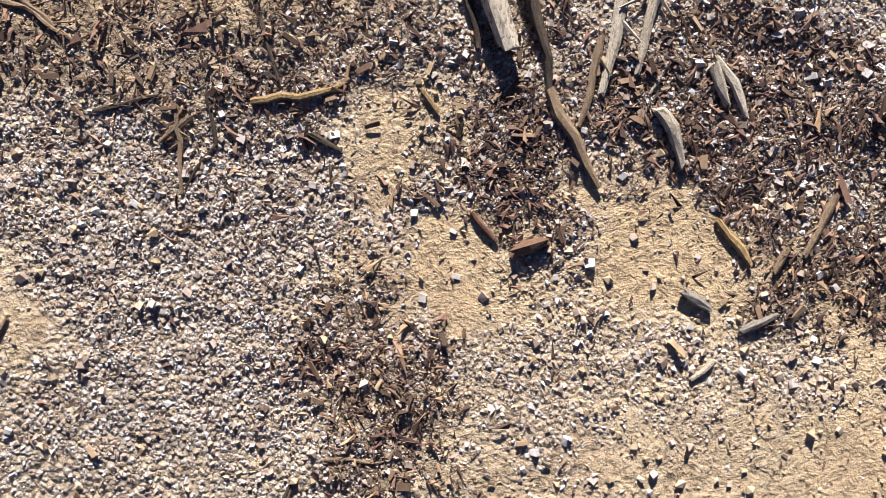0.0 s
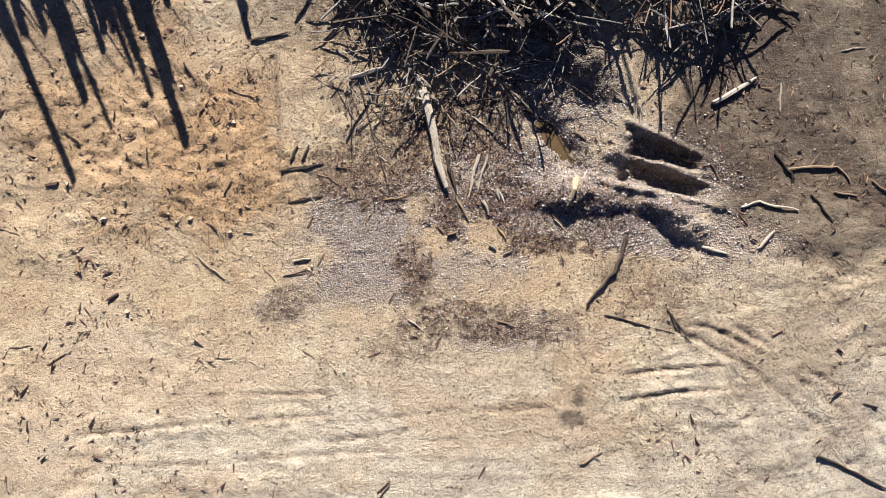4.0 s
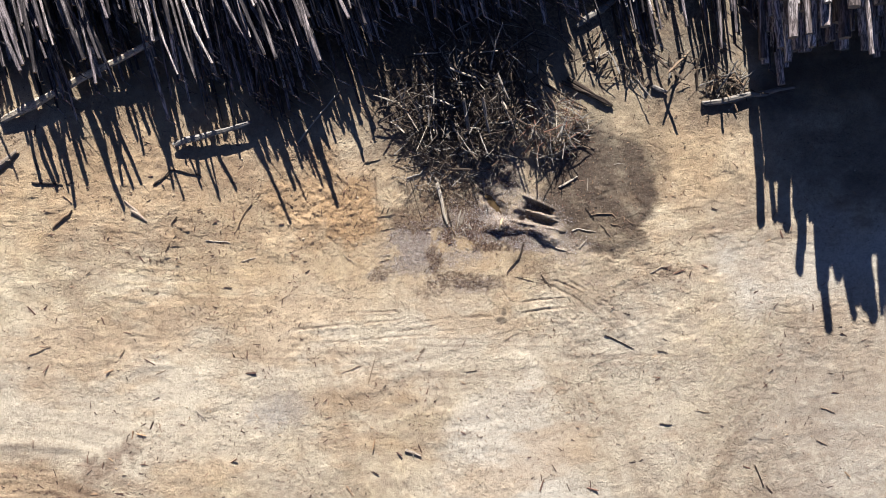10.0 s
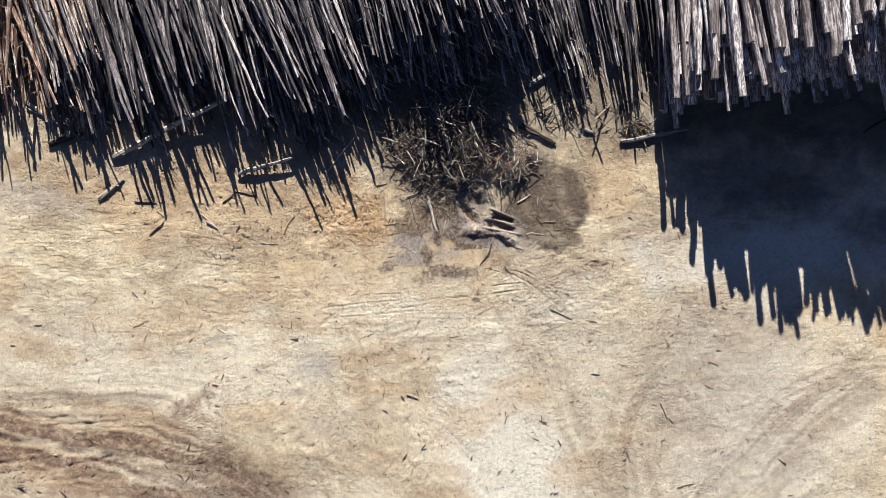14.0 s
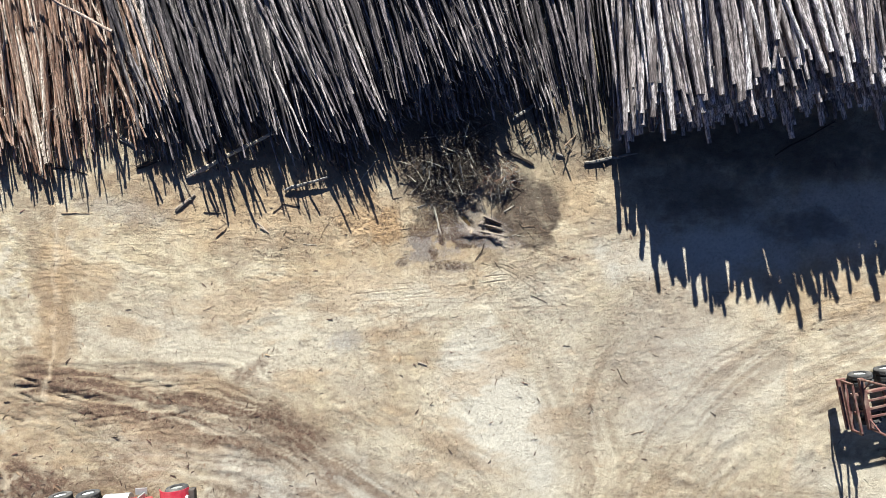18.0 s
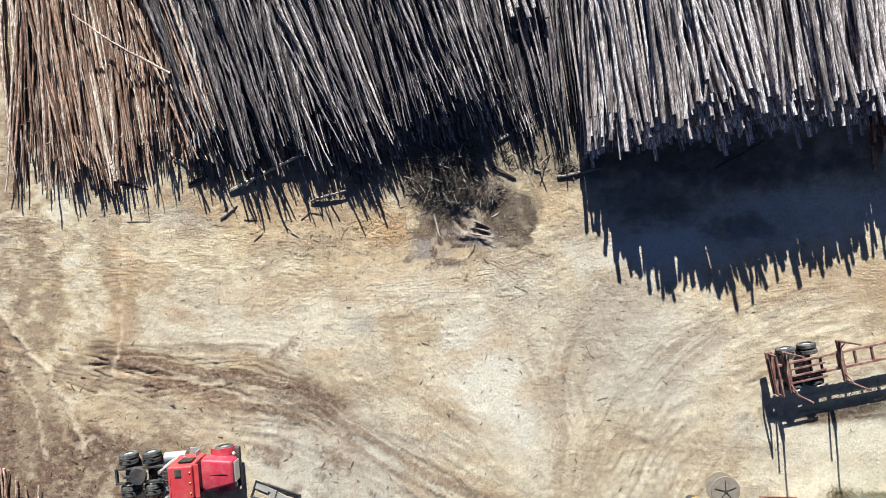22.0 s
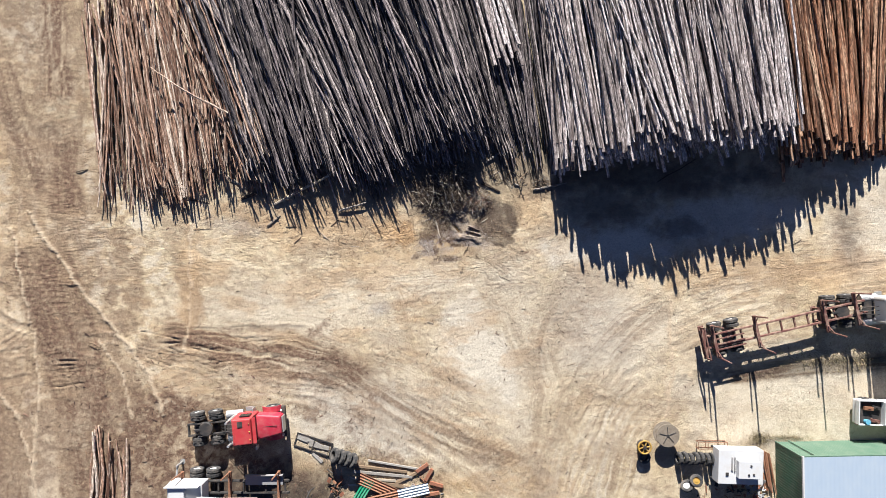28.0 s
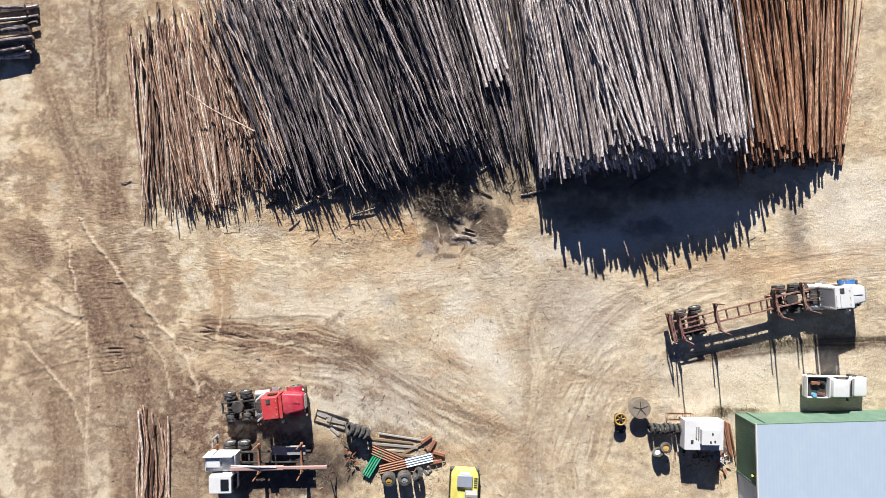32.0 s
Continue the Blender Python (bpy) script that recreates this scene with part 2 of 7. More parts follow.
# scrapes across the middle
CUTS = []           # narrow grooves dragged by logs
for row in ([(-4.4, -2.11), (-2.9, -1.90), (-1.4, -1.73)], [(-1.6, -2.1), (-0.5, -1.86), (0.65, -1.65)], [(-0.9, -1.75), (0.1, -1.60), (1.1, -1.5)], [(-3.6, -2.45), (-2.1, -2.26), (-0.6, -2.1)], [(-3.0, -1.6), (-1.9, -1.52), (-0.8, -1.42)]):
    CUTS.append((row, 0.026, 0.016))
for row in ([(1.76, -1.13), (2.4, -1.0), (3.04, -0.93)], [(1.84, -1.42), (2.6, -1.24), (3.38, -1.17)], [(2.43, -0.38), (3.16, -0.6), (3.82, -0.96), (4.84, -1.62)], [(3.02, -0.39), (4.08, -0.94), (4.83, -1.32)], [(2.3, -0.45), (3.3, -0.9), (4.4, -1.7)]):
    CUTS.append((row, 0.03, 0.02))
CUTS.append(([(-2.06, 0.42), (-2.17, 1.3), (-2.29, 2.5)], 0.03, 0.02))




def ruts(cx, cy, length, turn, count, gap, width=0.16, depth=0.10, brown=0.85, seed=0):
    """A set of short deep parallel ruts, ragged in length."""
    r = random.Random(seed)
    c, s = math.cos(radians(turn)), math.sin(radians(turn))
    for k in range(count):
        off, a, b = (k - (count - 1) / 2) * gap + r.uniform(-0.3, 0.3) * gap, -length / 2 * r.uniform(0.4, 1), length / 2 * r.uniform(0.4, 1)
        bow = r.uniform(-0.15, 0.15)
        wheel([(cx + c * u - s * v, cy + s * u + c * v) for u, v in ((a, off), ((a + b) / 2, off + bow), (b, off + r.uniform(-0.2, 0.2)))],
              width * r.uniform(0.6, 1.2), depth * r.uniform(0.5, 1.2), brown)


ruts(-28.3, -9.1, 4.0, 8, 7, 0.36, 0.17, 0.16, seed=1)
ruts(-30.3, -13.2, 4.0, 48, 7, 0.45, 0.18, 0.15, seed=2)
ruts(-27.4, -12.0, 4.0, 65, 5, 0.5, 0.15, 0.08, 0.5, seed=3)
ruts(-20.8, -7.4, 3.4, -14, 6, 0.34, 0.16, 0.14, seed=4)
ruts(-15.6, -7.6, 7.0, -13, 8, 0.30, 0.14, 0.10, seed=5)
ruts(-15.0, -7.9, 6.5, 9, 7, 0.36, 0.13, 0.10, seed=6)
ruts(-18.0, -9.2, 4.5, -24, 6, 0.34, 0.15, 0.10, seed=7)
ruts(-10.2, -8.8, 5.0, -20, 6, 0.3, 0.12, 0.05, 0.45, seed=8)
ruts(-31.5, -7.0, 4.0, 38, 6, 0.5, 0.2, 0.07, 0.45, seed=9)
ruts(-28.6, -3.2, 3.0, -10, 6, 0.4, 0.2, 0.06, 0.5, seed=10)
ruts(-33.5, -17, 4.0, 50, 6, 0.5, 0.2, 0.08, 0.5, seed=11)
ruts(-9.6, -6.1, 1.1, -22, 5, 0.16, 0.08, 0.08, 0.6, seed=12)
ruts(-7.6, -5.3, 2.2, -10, 4, 0.2, 0.07, 0.04, 0.35, seed=13)
def tread(cx, cy, length, turn, gap=0.24):
    """Slanting bars that a lugged tyre has pressed into soft ground."""
    c, s = math.cos(radians(turn)), math.sin(radians(turn))
    for k in range(int(length / gap)):
        for side in (-1, 1):
            u, v = (k + 0.25 * side) * gap - length / 2, 0.2 * side
            wheel([(cx + c * (u - 0.10) - s * (v - 0.14), cy + s * (u - 0.10) + c * (v - 0.14)), (cx + c * (u + 0.10) - s * (v + 0.14), cy + s * (u + 0.10) + c * (v + 0.14))], 0.11, 0.16, 0.6)


tread(-10.1, -7.0, 2.4, -20)
tread(-8.5, -5.3, 1.2, -22)
tread(-12.6, -6.4, 1.6, -12)
# pale crusty ridges thrown up beside the lanes
RIDGES = [([(-31.9, 1.3), (-30.9, -3.1), (-29.9, -7.2), (-29.6, -10.8), (-30.1, -15.4), (-29.5, -22)], 0.17, 0.15),
          ([(-30.6, 2.6), (-28.4, -0.8), (-26.3, -3.6), (-23.4, -6.7), (-21.4, -9.7), (-20.4, -12.3)], 0.17, 0.13),
          ([(-36, -7), (-33, -10.3), (-31.2, -12.5), (-30.2, -16)], 0.15, 0.12),
          ([(-25.2, -7), (-23.5, -9.5), (-22.8, -12.5)], 0.13, 0.09),
          ([(-18.7, 1.6), (-18.5, -3.0), (-18.9, -7.5)], 0.2, 0.06),
          ([(16.6, -3.4), (16.9, -9), (16.4, -12)], 0.22, 0.05)]


def streaks(across, along, seed):
    """Noise drawn out along a way."""
    return sum(a * value_noise(across * f + 9.7 * f, along * g, seed + k) for k, (f, g, a) in enumerate(((0.45, 0.6, 0.34), (1.0, 1.0, 0.34), (2.3, 1.7, 0.32))))


# brown streaky ways of the wheels: points, half width, strength, edge
BANDS = [([(20.5, -9.2), (25, -8.5), (30, -8.0), (41, -7.6)], 0.55, 0.9, 0.5),
         ([(6.0, 0.80), (7.4, 1.2), (9.0, 1.7)], 0.2, 0.6, 0.4),
         ([(-21, -6.9), (-17, -7.1), (-13.5, -7.7), (-9.6, -8.3), (-7, -9.2), (-5.5, -10.4)], 1.5, 0.9, 0.55),
         ([(-11, -8.2), (-5.6, -10.3), (-1.7, -12.6), (2.2, -14.4), (7.0, -16)], 1.0, 0.62, 0.6),
         ([(-8, -11), (-3, -13.2), (1.5, -15.6), (6, -19)], 0.9, 0.35, 0.7),
         ([(7.4, -22), (7.2, -14.6), (7.8, -10.5), (7.0, -7.5), (8.0, -4.9), (9.6, -3.2)], 1.3, 0.38, 0.8),
         ([(7.6, -15.5), (9.6, -10.5), (13.6, -6.0), (17, -3.2)], 1.1, 0.4, 0.8),
         ([(2.4, -1.6), (4.6, -4.8), (7.4, -10.4)], 0.9, 0.28, 0.8),
         ([(-3.6, -2.4), (-2.2, -6.6), (1.0, -9.4), (4.5, -14)], 0.4, 0.28, 0.6),
         ([(20, -11.4), (13, -10.9), (9.4, -9.6)], 0.5, 0.45, 0.6),
         ([(7.5, -16), (12, -14.5), (16, -15.5)], 0.7, 0.35, 0.7),
         ([(-31.2, 2.6), (-30.7, 1.0)], 0.5, 0.9, 0.3), ([(-30.4, 0.8), (-29.6, -1.5), (-28.4, -4.4), (-27.4, -7), (-26.2, -12), (-25, -24)], 2.4, 1.0, 0.22),
         ([(-28.6, 10), (-28.2, 6), (-27.6, 1.6)], 1.4, 0.9, 0.35), ([(-29.5, 24), (-28.8, 14), (-28.5, 10)], 1.5, 0.85, 0.5), ([(-35.5, 24), (-33.0, 14), (-30.5, 7), (-29.6, 3)], 1.3, 0.75, 0.6), ([(-27.2, 24), (-26.8, 14), (-26.6, 6)], 0.5, 0.6, 0.6),
         ([(-37.5, 2.0), (-34.6, 0.2), (-33.0, -2.2)], 1.6, 0.8, 0.4), ([(-36, -9), (-33, -11), (-31.5, -15), (-32, -24)], 1.6, 0.75, 0.4),
         ([(-24.5, -8), (-22, -13), (-21, -24)], 1.3, 0.7, 0.4), ([(-19, -10.5), (-14.5, -12.5), (-12, -15)], 1.7, 0.7, 0.5)]


def swirl(x, y, cx, cy, r0, r1, a0, a1, seed):
    """Fine wheel streaks along the arcs of a turn, and where they lie."""
    r, a = np.hypot(x - cx, y - cy), np.degrees(np.arctan2(y - cy, x - cx)) % 360
    where = smooth(r0 - 1.5, r0 + 1.5, r) * (1 - smooth(r1 - 1.5, r1 + 1.5, r)) * smooth(a0 - 10, a0 + 8, a) * (1 - smooth(a1 - 8, a1 + 10, a))
    warp = 0.5 * fbm(x / 3, y / 3, seed + 9, 3)
    where = where * smooth(0.3, 0.62, fbm(x / 2.8, y / 2.8, seed + 5, 4))
    return streaks((r + 1.6 * warp) / 0.16, np.radians(a) * r / 4.5, seed), where


def ground_zones(x, y):
    """How much of each ground and painted shade lies at a place; its height."""
    wide = fbm(x / 6.0, y / 6.0, 1, 5)
    mid = fbm(x / 1.1, y / 1.1, 2, 5)
    fine = fbm(x / 0.16, y / 0.16, 3, 4)
    gravel = np.maximum.reduce([
        0.95 * blob(x, y, -1.44, 0.60, 0.45, 0.24, 20, 0.4, 0.8, 4), blob(x, y, -1.10, 0.18, 0.70, 0.60, 10, 0.4, 0.8, 5),
        blob(x, y, 0.81, 1.26, 0.50, 0.46, 20, 0.4, 0.8, 6), blob(x, y, 1.95, 0.66, 0.75, 0.34, -5, 0.4, 0.7, 7),
        0.8 * blob(x, y, -1.11, -0.30, 0.80, 0.22, 0, 0.5, 1.0, 8), 0.6 * blob(x, y, 0.49, -0.70, 0.95, 0.25, 0, 0.5, 1.1, 9),
        0.75 * blob(x, y, -0.30, 0.85, 0.65, 0.50, 0, 0.5, 1.1, 61), 0.6 * blob(x, y, -2.03, -0.48, 0.30, 0.16, 0, 0.6, 1.1, 62),
        0.8 * blob(x, y, 0.65, 0.85, 0.65, 0.40, 0, 0.5, 0.9, 66), 0.6 * blob(x, y, 0.1, 0.05, 0.75, 0.28, 0, 0.6, 1.2, 63), 0.8 * blob(x, y, 1.0, 2.4, 0.8, 0.7, -50, 0.5, 0.9, 67), 0.85 * blob(x, y, 2.1, 1.3, 0.9, 0.5, -10, 0.5, 0.8, 68),
        0.7 * blob(x, y, 3.0, 0.6, 0.7, 0.4, -10, 0.5, 1.0, 69), 0.95 * blob(x, y, 1.3, 1.1, 0.5, 0.35, 0, 0.5, 0.6, 64)])
    bark = np.maximum.reduce([
        0.65 * blob(x, y, -1.19, 1.18, 0.42, 0.40, 0, 0.5, 1.2, 10), 0.75 * blob(x, y, -0.70, 1.50, 0.34, 0.55, 0, 0.5, 1.1, 11), 0.9 * blob(x, y, 0.0, 1.75, 0.55, 0.60, 0, 0.5, 1.0, 12),
        0.95 * blob(x, y, -0.20, 0.68, 0.22, 0.24, 30, 0.5, 1.1, 14), 0.8 * blob(x, y, -0.58, -0.02, 0.20, 0.34, 10, 0.5, 1.2, 57), 0.9 * blob(x, y, 0.31, -0.62, 1.15, 0.20, 3, 0.5, 1.2, 58),
        0.95 * blob(x, y, 0.95, 0.38, 0.50, 0.13, 0, 0.5, 1.0, 70), 0.85 * blob(x, y, 1.60, 0.83, 0.62, 0.28, -5, 0.5, 0.9, 71), 0.9 * blob(x, y, 0.55, 0.80, 0.45, 0.34, 0, 0.5, 1.0, 72),
        0.75 * blob(x, y, -2.03, -0.48, 0.24, 0.22, 0, 0.6, 1.2, 73), 0.7 * blob(x, y, -1.64, 0.94, 0.36, 0.12, -20, 0.6, 1.2, 74), 0.6 * blob(x, y, -0.79, -0.91, 0.43, 0.18, -20, 0.6, 1.2, 75),
        0.6 * blob(x, y, -0.9, 0.82, 0.5, 0.12, 10, 0.6, 1.2, 76), 0.55 * blob(x, y, 2.2, -0.1, 0.6, 0.35, -20, 0.6, 1.2, 77),
        0.95 * blob(x, y, 1.0, 2.75, 0.3, 0.8, 42, 0.5, 0.6, 79), 0.8 * blob(x, y, 0.2, 4.3, 3.0, 2.2, 0, 0.4, 0.9, 13), 0.6 * blob(x, y, -0.2, 2.5, 1.6, 0.8, 0, 0.6, 1.2, 58), 0.8 * blob(x, y, -4, 9, 14, 4.2, 0, 0.4, 0.5, 59)])
    # bare packed sand between the gravel and the bark
    sand = np.maximum.reduce([
        0.9 * blob(x, y, -1.94, 0.80, 0.14, 0.36, -4, 0.3, 0.4, 80), 0.9 * blob(x, y, -1.81, 1.65, 0.30, 0.18, 5, 0.5, 0.8, 81), 0.8 * blob(x, y, -1.62, 0.12, 0.18, 0.09, -20, 0.5, 0.9, 82),
        blob(x, y, -0.33, 0.34, 0.20, 0.16, 15, 0.4, 0.8, 83), blob(x, y, 0.24, 0.46, 0.28, 0.20, -25, 0.4, 0.8, 84), 0.75 * blob(x, y, 0.72, -0.17, 0.75, 0.20, 0, 0.4, 0.9, 85),
        0.85 * blob(x, y, -1.14, -0.68, 0.38, 0.20, 0, 0.5, 0.9, 86), 0.9 * blob(x, y, 1.54, -0.92, 0.42, 0.20, -5, 0.5, 0.9, 87), 0.9 * blob(x, y, -0.55, 0.68, 0.17, 0.15, 35, 0.5, 0.9, 88),
        0.8 * blob(x, y, 1.35, -1.4, 0.28, 0.7, 5, 0.5, 0.8, 89)])
    gravel, bark = gravel * (1 - 0.93 * sand), bark * (1 - 0.9 * sand)
    mulch = np.maximum.reduce([0.95 * blob(x, y, 4.0, 2.3, 1.55, 1.75, 0, 0.16, 0.45, 15), 0.8 * blob(x, y, 3.0, 2.6, 1.1, 1.2, 0, 0.4, 0.7, 16), 0.75 * blob(x, y, 4.2, 0.85, 1.1, 0.55, 0, 0.2, 0.6, 18),
                               0.55 * blob(x, y, 5.0, 3.2, 0.8, 1.1, 0, 0.5, 0.9, 19)])
    mulch = np.maximum(mulch, 0.9 * blob(x, y, -12.5, -18.4, 6.0, 2.2, 0, 0.4, 0.8, 28)) * (0.74 + 0.26 * smooth(0.36, 0.55, fbm(x / 0.7, y / 0.8, 17, 5, 0.62)))
    ochre = np.maximum.reduce([
        0.95 * blob(x, y, -2.95, 1.15, 0.85, 1.1, 0, 0.3, 0.5, 17), 0.8 * blob(x, y, -3.9, 1.6, 1.4, 1.3, 0, 0.5, 0.7, 23), 0.55 * blob(x, y, -9, 1.9, 6.5, 1.6, 0, 0.6, 0.8, 18),
        0.35 * blob(x, y, -3.5, 0.4, 4.5, 1.6, 0, 0.6, 0.8, 19), 0.55 * blob(x, y, 27, -1.2, 14, 1.5, 0, 0.7, 1.0, 20), 0.45 * blob(x, y, 6.5, 3.4, 1.6, 1.6, 0, 0.6, 0.8, 27),
        0.6 * blob(x, y, -18.6, -3.5, 0.9, 5, 0, 0.6, 0.8, 21), 0.35 * blob(x, y, -34, -5, 9, 14, 0, 0.8, 0.8, 22)])
    ochre = np.maximum.reduce([ochre, 0.45 * sand, 0.3 * blob(x, y, 0.4, 0.0, 2.6, 1.2, 0, 0.6, 0.6, 90)])      # still damp
    brown = np.maximum.reduce([
        0.55 * blob(x, y, -27.6, -4, 2.6, 9.5, -10, 0.5, 1.0, 24),
        0.9 * blob(x, y, -20.5, -14.2, 6.0, 5.8, 0, 0.4, 0.9, 25), 0.95 * blob(x, y, -13, -18.6, 6.5, 3.0, 0, 0.4, 0.7, 53), 0.6 * blob(x, y, -31.5, -13, 4.5, 6, 0, 0.6, 1.1, 54), 0.4 * blob(x, y, 7.2, -16, 1.7, 3.6, 8, 0.7, 1.2, 26),
        0.5 * blob(x, y, -29, 10, 3.6, 12, 4, 0.7, 0.9, 27), 0.7 * blob(x, y, -5.4, -10.6, 1.3, 0.45, -30, 0.5, 0.5, 28),
        0.65 * blob(x, y, -9.6, -11.6, 1.3, 1.0, 0, 0.3, 1.3, 30), 0.6 * blob(x, y, -6.2, -12.8, 0.8, 1.5, 10, 0.3, 1.3, 31), 0.6 * blob(x, y, -4.5, -15.5, 4.0, 1.2, -15, 0.3, 1.3, 32), 0.6 * blob(x, y, -30, 18, 4, 7, 0, 0.5, 1.0, 55),
        0.8 * blob(x, y, 5.89, -0.16, 0.34, 0.22, 20, 0.5, 0.8, 33), 0.6 * blob(x, y, -9.4, -6.05, 1.0, 0.35, 35, 0.5, 0.9, 34), 0.45 * blob(x, y, -13.8, -8.6, 3.4, 1.7, -10, 0.5, 1.1, 36),
        # middle blob: soft shadow of an unseen tall thing, painted in brown
        0.35 * blob(x, y, 9.5, -5.0, 1.3, 2.8, -20, 0.7, 1.2, 37), 0.5 * blob(x, y, 29.7, 1.6, 1.1, 2.8, 8, 0.8, 0.7, 38), 0.4 * blob(x, y, -10.0, 3.0, 7.0, 1.2, 0, 0.6, 1.0, 39)])
    pale = np.maximum.reduce([
        # the last two paint the outer part of the pale pile's shadow lighter
        0.9 * blob(x, y, 3.2, -7.4, 2.2, 4.6, 24, 0.5, 0.6, 33), 0.55 * blob(x, y, 4, -9, 6, 5, 0, 0.8, 0.8, 34), 0.85 * blob(x, y, -5.5, -13.0, 5.2, 2.4, -18, 0.5, 0.9, 60), 0.6 * blob(x, y, 13, -6, 4.5, 3.5, 35, 0.6, 0.7, 61), 0.9 * blob(x, y, 13, 0.3, 5.5, 1.6, 3, 0.6, 0.8, 63), 0.8 * blob(x, y, 21, 2.6, 6, 1.5, 5, 0.6, 0.9, 64),
        0.8 * blob(x, y, 35, 2.5, 6, 4, 0, 0.6, 0.6, 35), 0.5 * blob(x, y, -10, -4.5, 7, 2.2, 0, 0.8, 0.8, 36), 0.5 * blob(x, y, -2, -2.6, 6, 1.4, 3, 0.7, 0.8, 62),
        0.6 * blob(x, y, 27, -11, 9, 4, 0, 0.6, 0.8, 37), 0.5 * blob(x, y, -33, -16, 7, 7, 0, 0.8, 0.8, 38)])
    wet_shade = np.maximum.reduce([
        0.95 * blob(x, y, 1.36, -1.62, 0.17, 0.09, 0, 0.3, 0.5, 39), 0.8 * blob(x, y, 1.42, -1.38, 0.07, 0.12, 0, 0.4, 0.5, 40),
        # two dark blotches before the pale pile; the long strip paints its shade
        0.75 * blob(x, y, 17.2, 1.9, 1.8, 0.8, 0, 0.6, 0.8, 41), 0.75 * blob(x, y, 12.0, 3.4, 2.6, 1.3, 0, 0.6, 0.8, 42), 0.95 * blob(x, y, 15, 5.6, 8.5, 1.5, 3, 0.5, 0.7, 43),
        # drain damp; shade painted along the poles' foot; dark soil by the trailer
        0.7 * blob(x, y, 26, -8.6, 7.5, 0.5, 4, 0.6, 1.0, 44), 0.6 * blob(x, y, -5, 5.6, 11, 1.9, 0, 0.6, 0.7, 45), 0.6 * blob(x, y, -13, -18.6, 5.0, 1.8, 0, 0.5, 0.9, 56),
        # cast shadows painted in: heap's diagonal, a tall unseen thing's, the ridge's
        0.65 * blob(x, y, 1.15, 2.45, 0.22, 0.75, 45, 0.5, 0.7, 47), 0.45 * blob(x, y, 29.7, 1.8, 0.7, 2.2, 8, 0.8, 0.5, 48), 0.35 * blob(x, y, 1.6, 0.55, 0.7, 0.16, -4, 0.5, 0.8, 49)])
    d, along = to_line(x, y, [(22.5, -8.5), (27, -8.1), (31, -7.8), (40, -7.5)])
    wet_shade = np.maximum(wet_shade, 0.9 * (1 - smooth(0.12, 0.4, np.abs(d + 0.5 * (mid - 0.5)))) * smooth(0, 2, along))
    grey = np.maximum.reduce([0.8 * blob(x, y, -4.6, -4.4, 0.75, 0.45, 10, 0.6, 0.6, 46), 0.6 * blob(x, y, -15.5, 1.6, 2.2, 0.5, -8, 0.6, 0.8, 47),
                              0.5 * blob(x, y, 9, -4, 4.5, 4.5, 0, 0.7, 0.9, 48), 0.4 * blob(x, y, -6, -11.5, 5, 3, 0, 0.7, 0.9, 49)])
    z = 0.10 * (wide - 0.5) * smooth(2, 8, np.hypot(x, y)) + 0.035 * (mid - 0.5) + 0.012 * (fine - 0.5)
    for points, width, depth, how in WHEELS:
        m = clipped(x, y, width * 3, points)
        if not m.any():
            continue
        xs, ys = x[m], y[m]
        d, along = to_line(xs, ys, points)
        d = d + 0.5 * width * (fbm(xs / 1.5, ys / 1.5, 60, 3) - 0.5)
        inside = 1 - smooth(0.35 * width, 0.75 * width, np.abs(d))
        rim = (1 - smooth(0.0, 0.4 * width, np.abs(np.abs(d) - 0.8 * width)))
        fade = smooth(0.35, 0.6, fbm(xs / 2.5, ys / 2.5, 61 + len(points), 3))
        tread = 0.5 + 0.5 * np.sin(along * 2 * math.pi / 0.22 + 3 * np.abs(d) / width) if width > 0.3 else 0.0
        comb = fbm(d / 0.07, along / 2.2, 62, 3)
        z[m] += 0.45 * depth * fade * (0.6 * rim - inside * (0.6 + 0.35 * tread + 1.2 * (comb - 0.5)))
        brown[m] = np.maximum(brown[m], how * fade * inside * smooth(0.25, 0.6, comb) * (0.7 + 0.3 * tread))
        pale[m] = np.maximum(pale[m], 0.35 * fade * rim)
    west = 1 - smooth(-24, -12, x)
    dirt = np.maximum(west, (1 - smooth(-15, -10, x)) * (1 - smooth(-12, -9, y)))
    stain, stain2 = fbm(x / 1.5, y / 1.9, 100, 5, 0.62), fbm(x / 0.5, y / 0.42, 101, 4, 0.6)
    brown = np.maximum(brown * (0.55 + 0.9 * smooth(0.35, 0.6, stain2)).clip(0, 1.2), 0.66 * dirt * smooth(0.455, 0.565, 0.65 * stain + 0.35 * stain2))
    brown = np.maximum(brown, 0.34 * (1 - dirt) * smooth(0.5, 0.64, fbm(x / 2.0, y / 1.2, 150, 6, 0.62)) * smooth(2, 4, np.hypot(x, y)) * (1 - 0.8 * pale))
    pale = np.maximum(pale, 0.6 * dirt * (1 - smooth(0.36, 0.47, 0.6 * stain + 0.4 * stain2)))
    ochre = np.maximum(ochre, 0.4 * smooth(0.5, 0.68, fbm(x / 2.6, y / 1.2, 102, 5, 0.6)) * (1 - 0.6 * smooth(4, 14, x)))
    grey = np.maximum(grey, 0.22 * smooth(0.52, 0.7, fbm(x / 2.2, y / 2.2, 103, 5, 0.62)) * smooth(-4, 4, x))
    arcs = [swirl(x, y, 24.6, -19.5, 10, 19, 88, 185, 70), swirl(x, y, -14, -38, 25.5, 33, 42, 100, 75), swirl(x, y, 31, -40, 33, 41, 70, 110, 80), swirl(x, y, -6, 22, 22.5, 29, 235, 300, 85)]
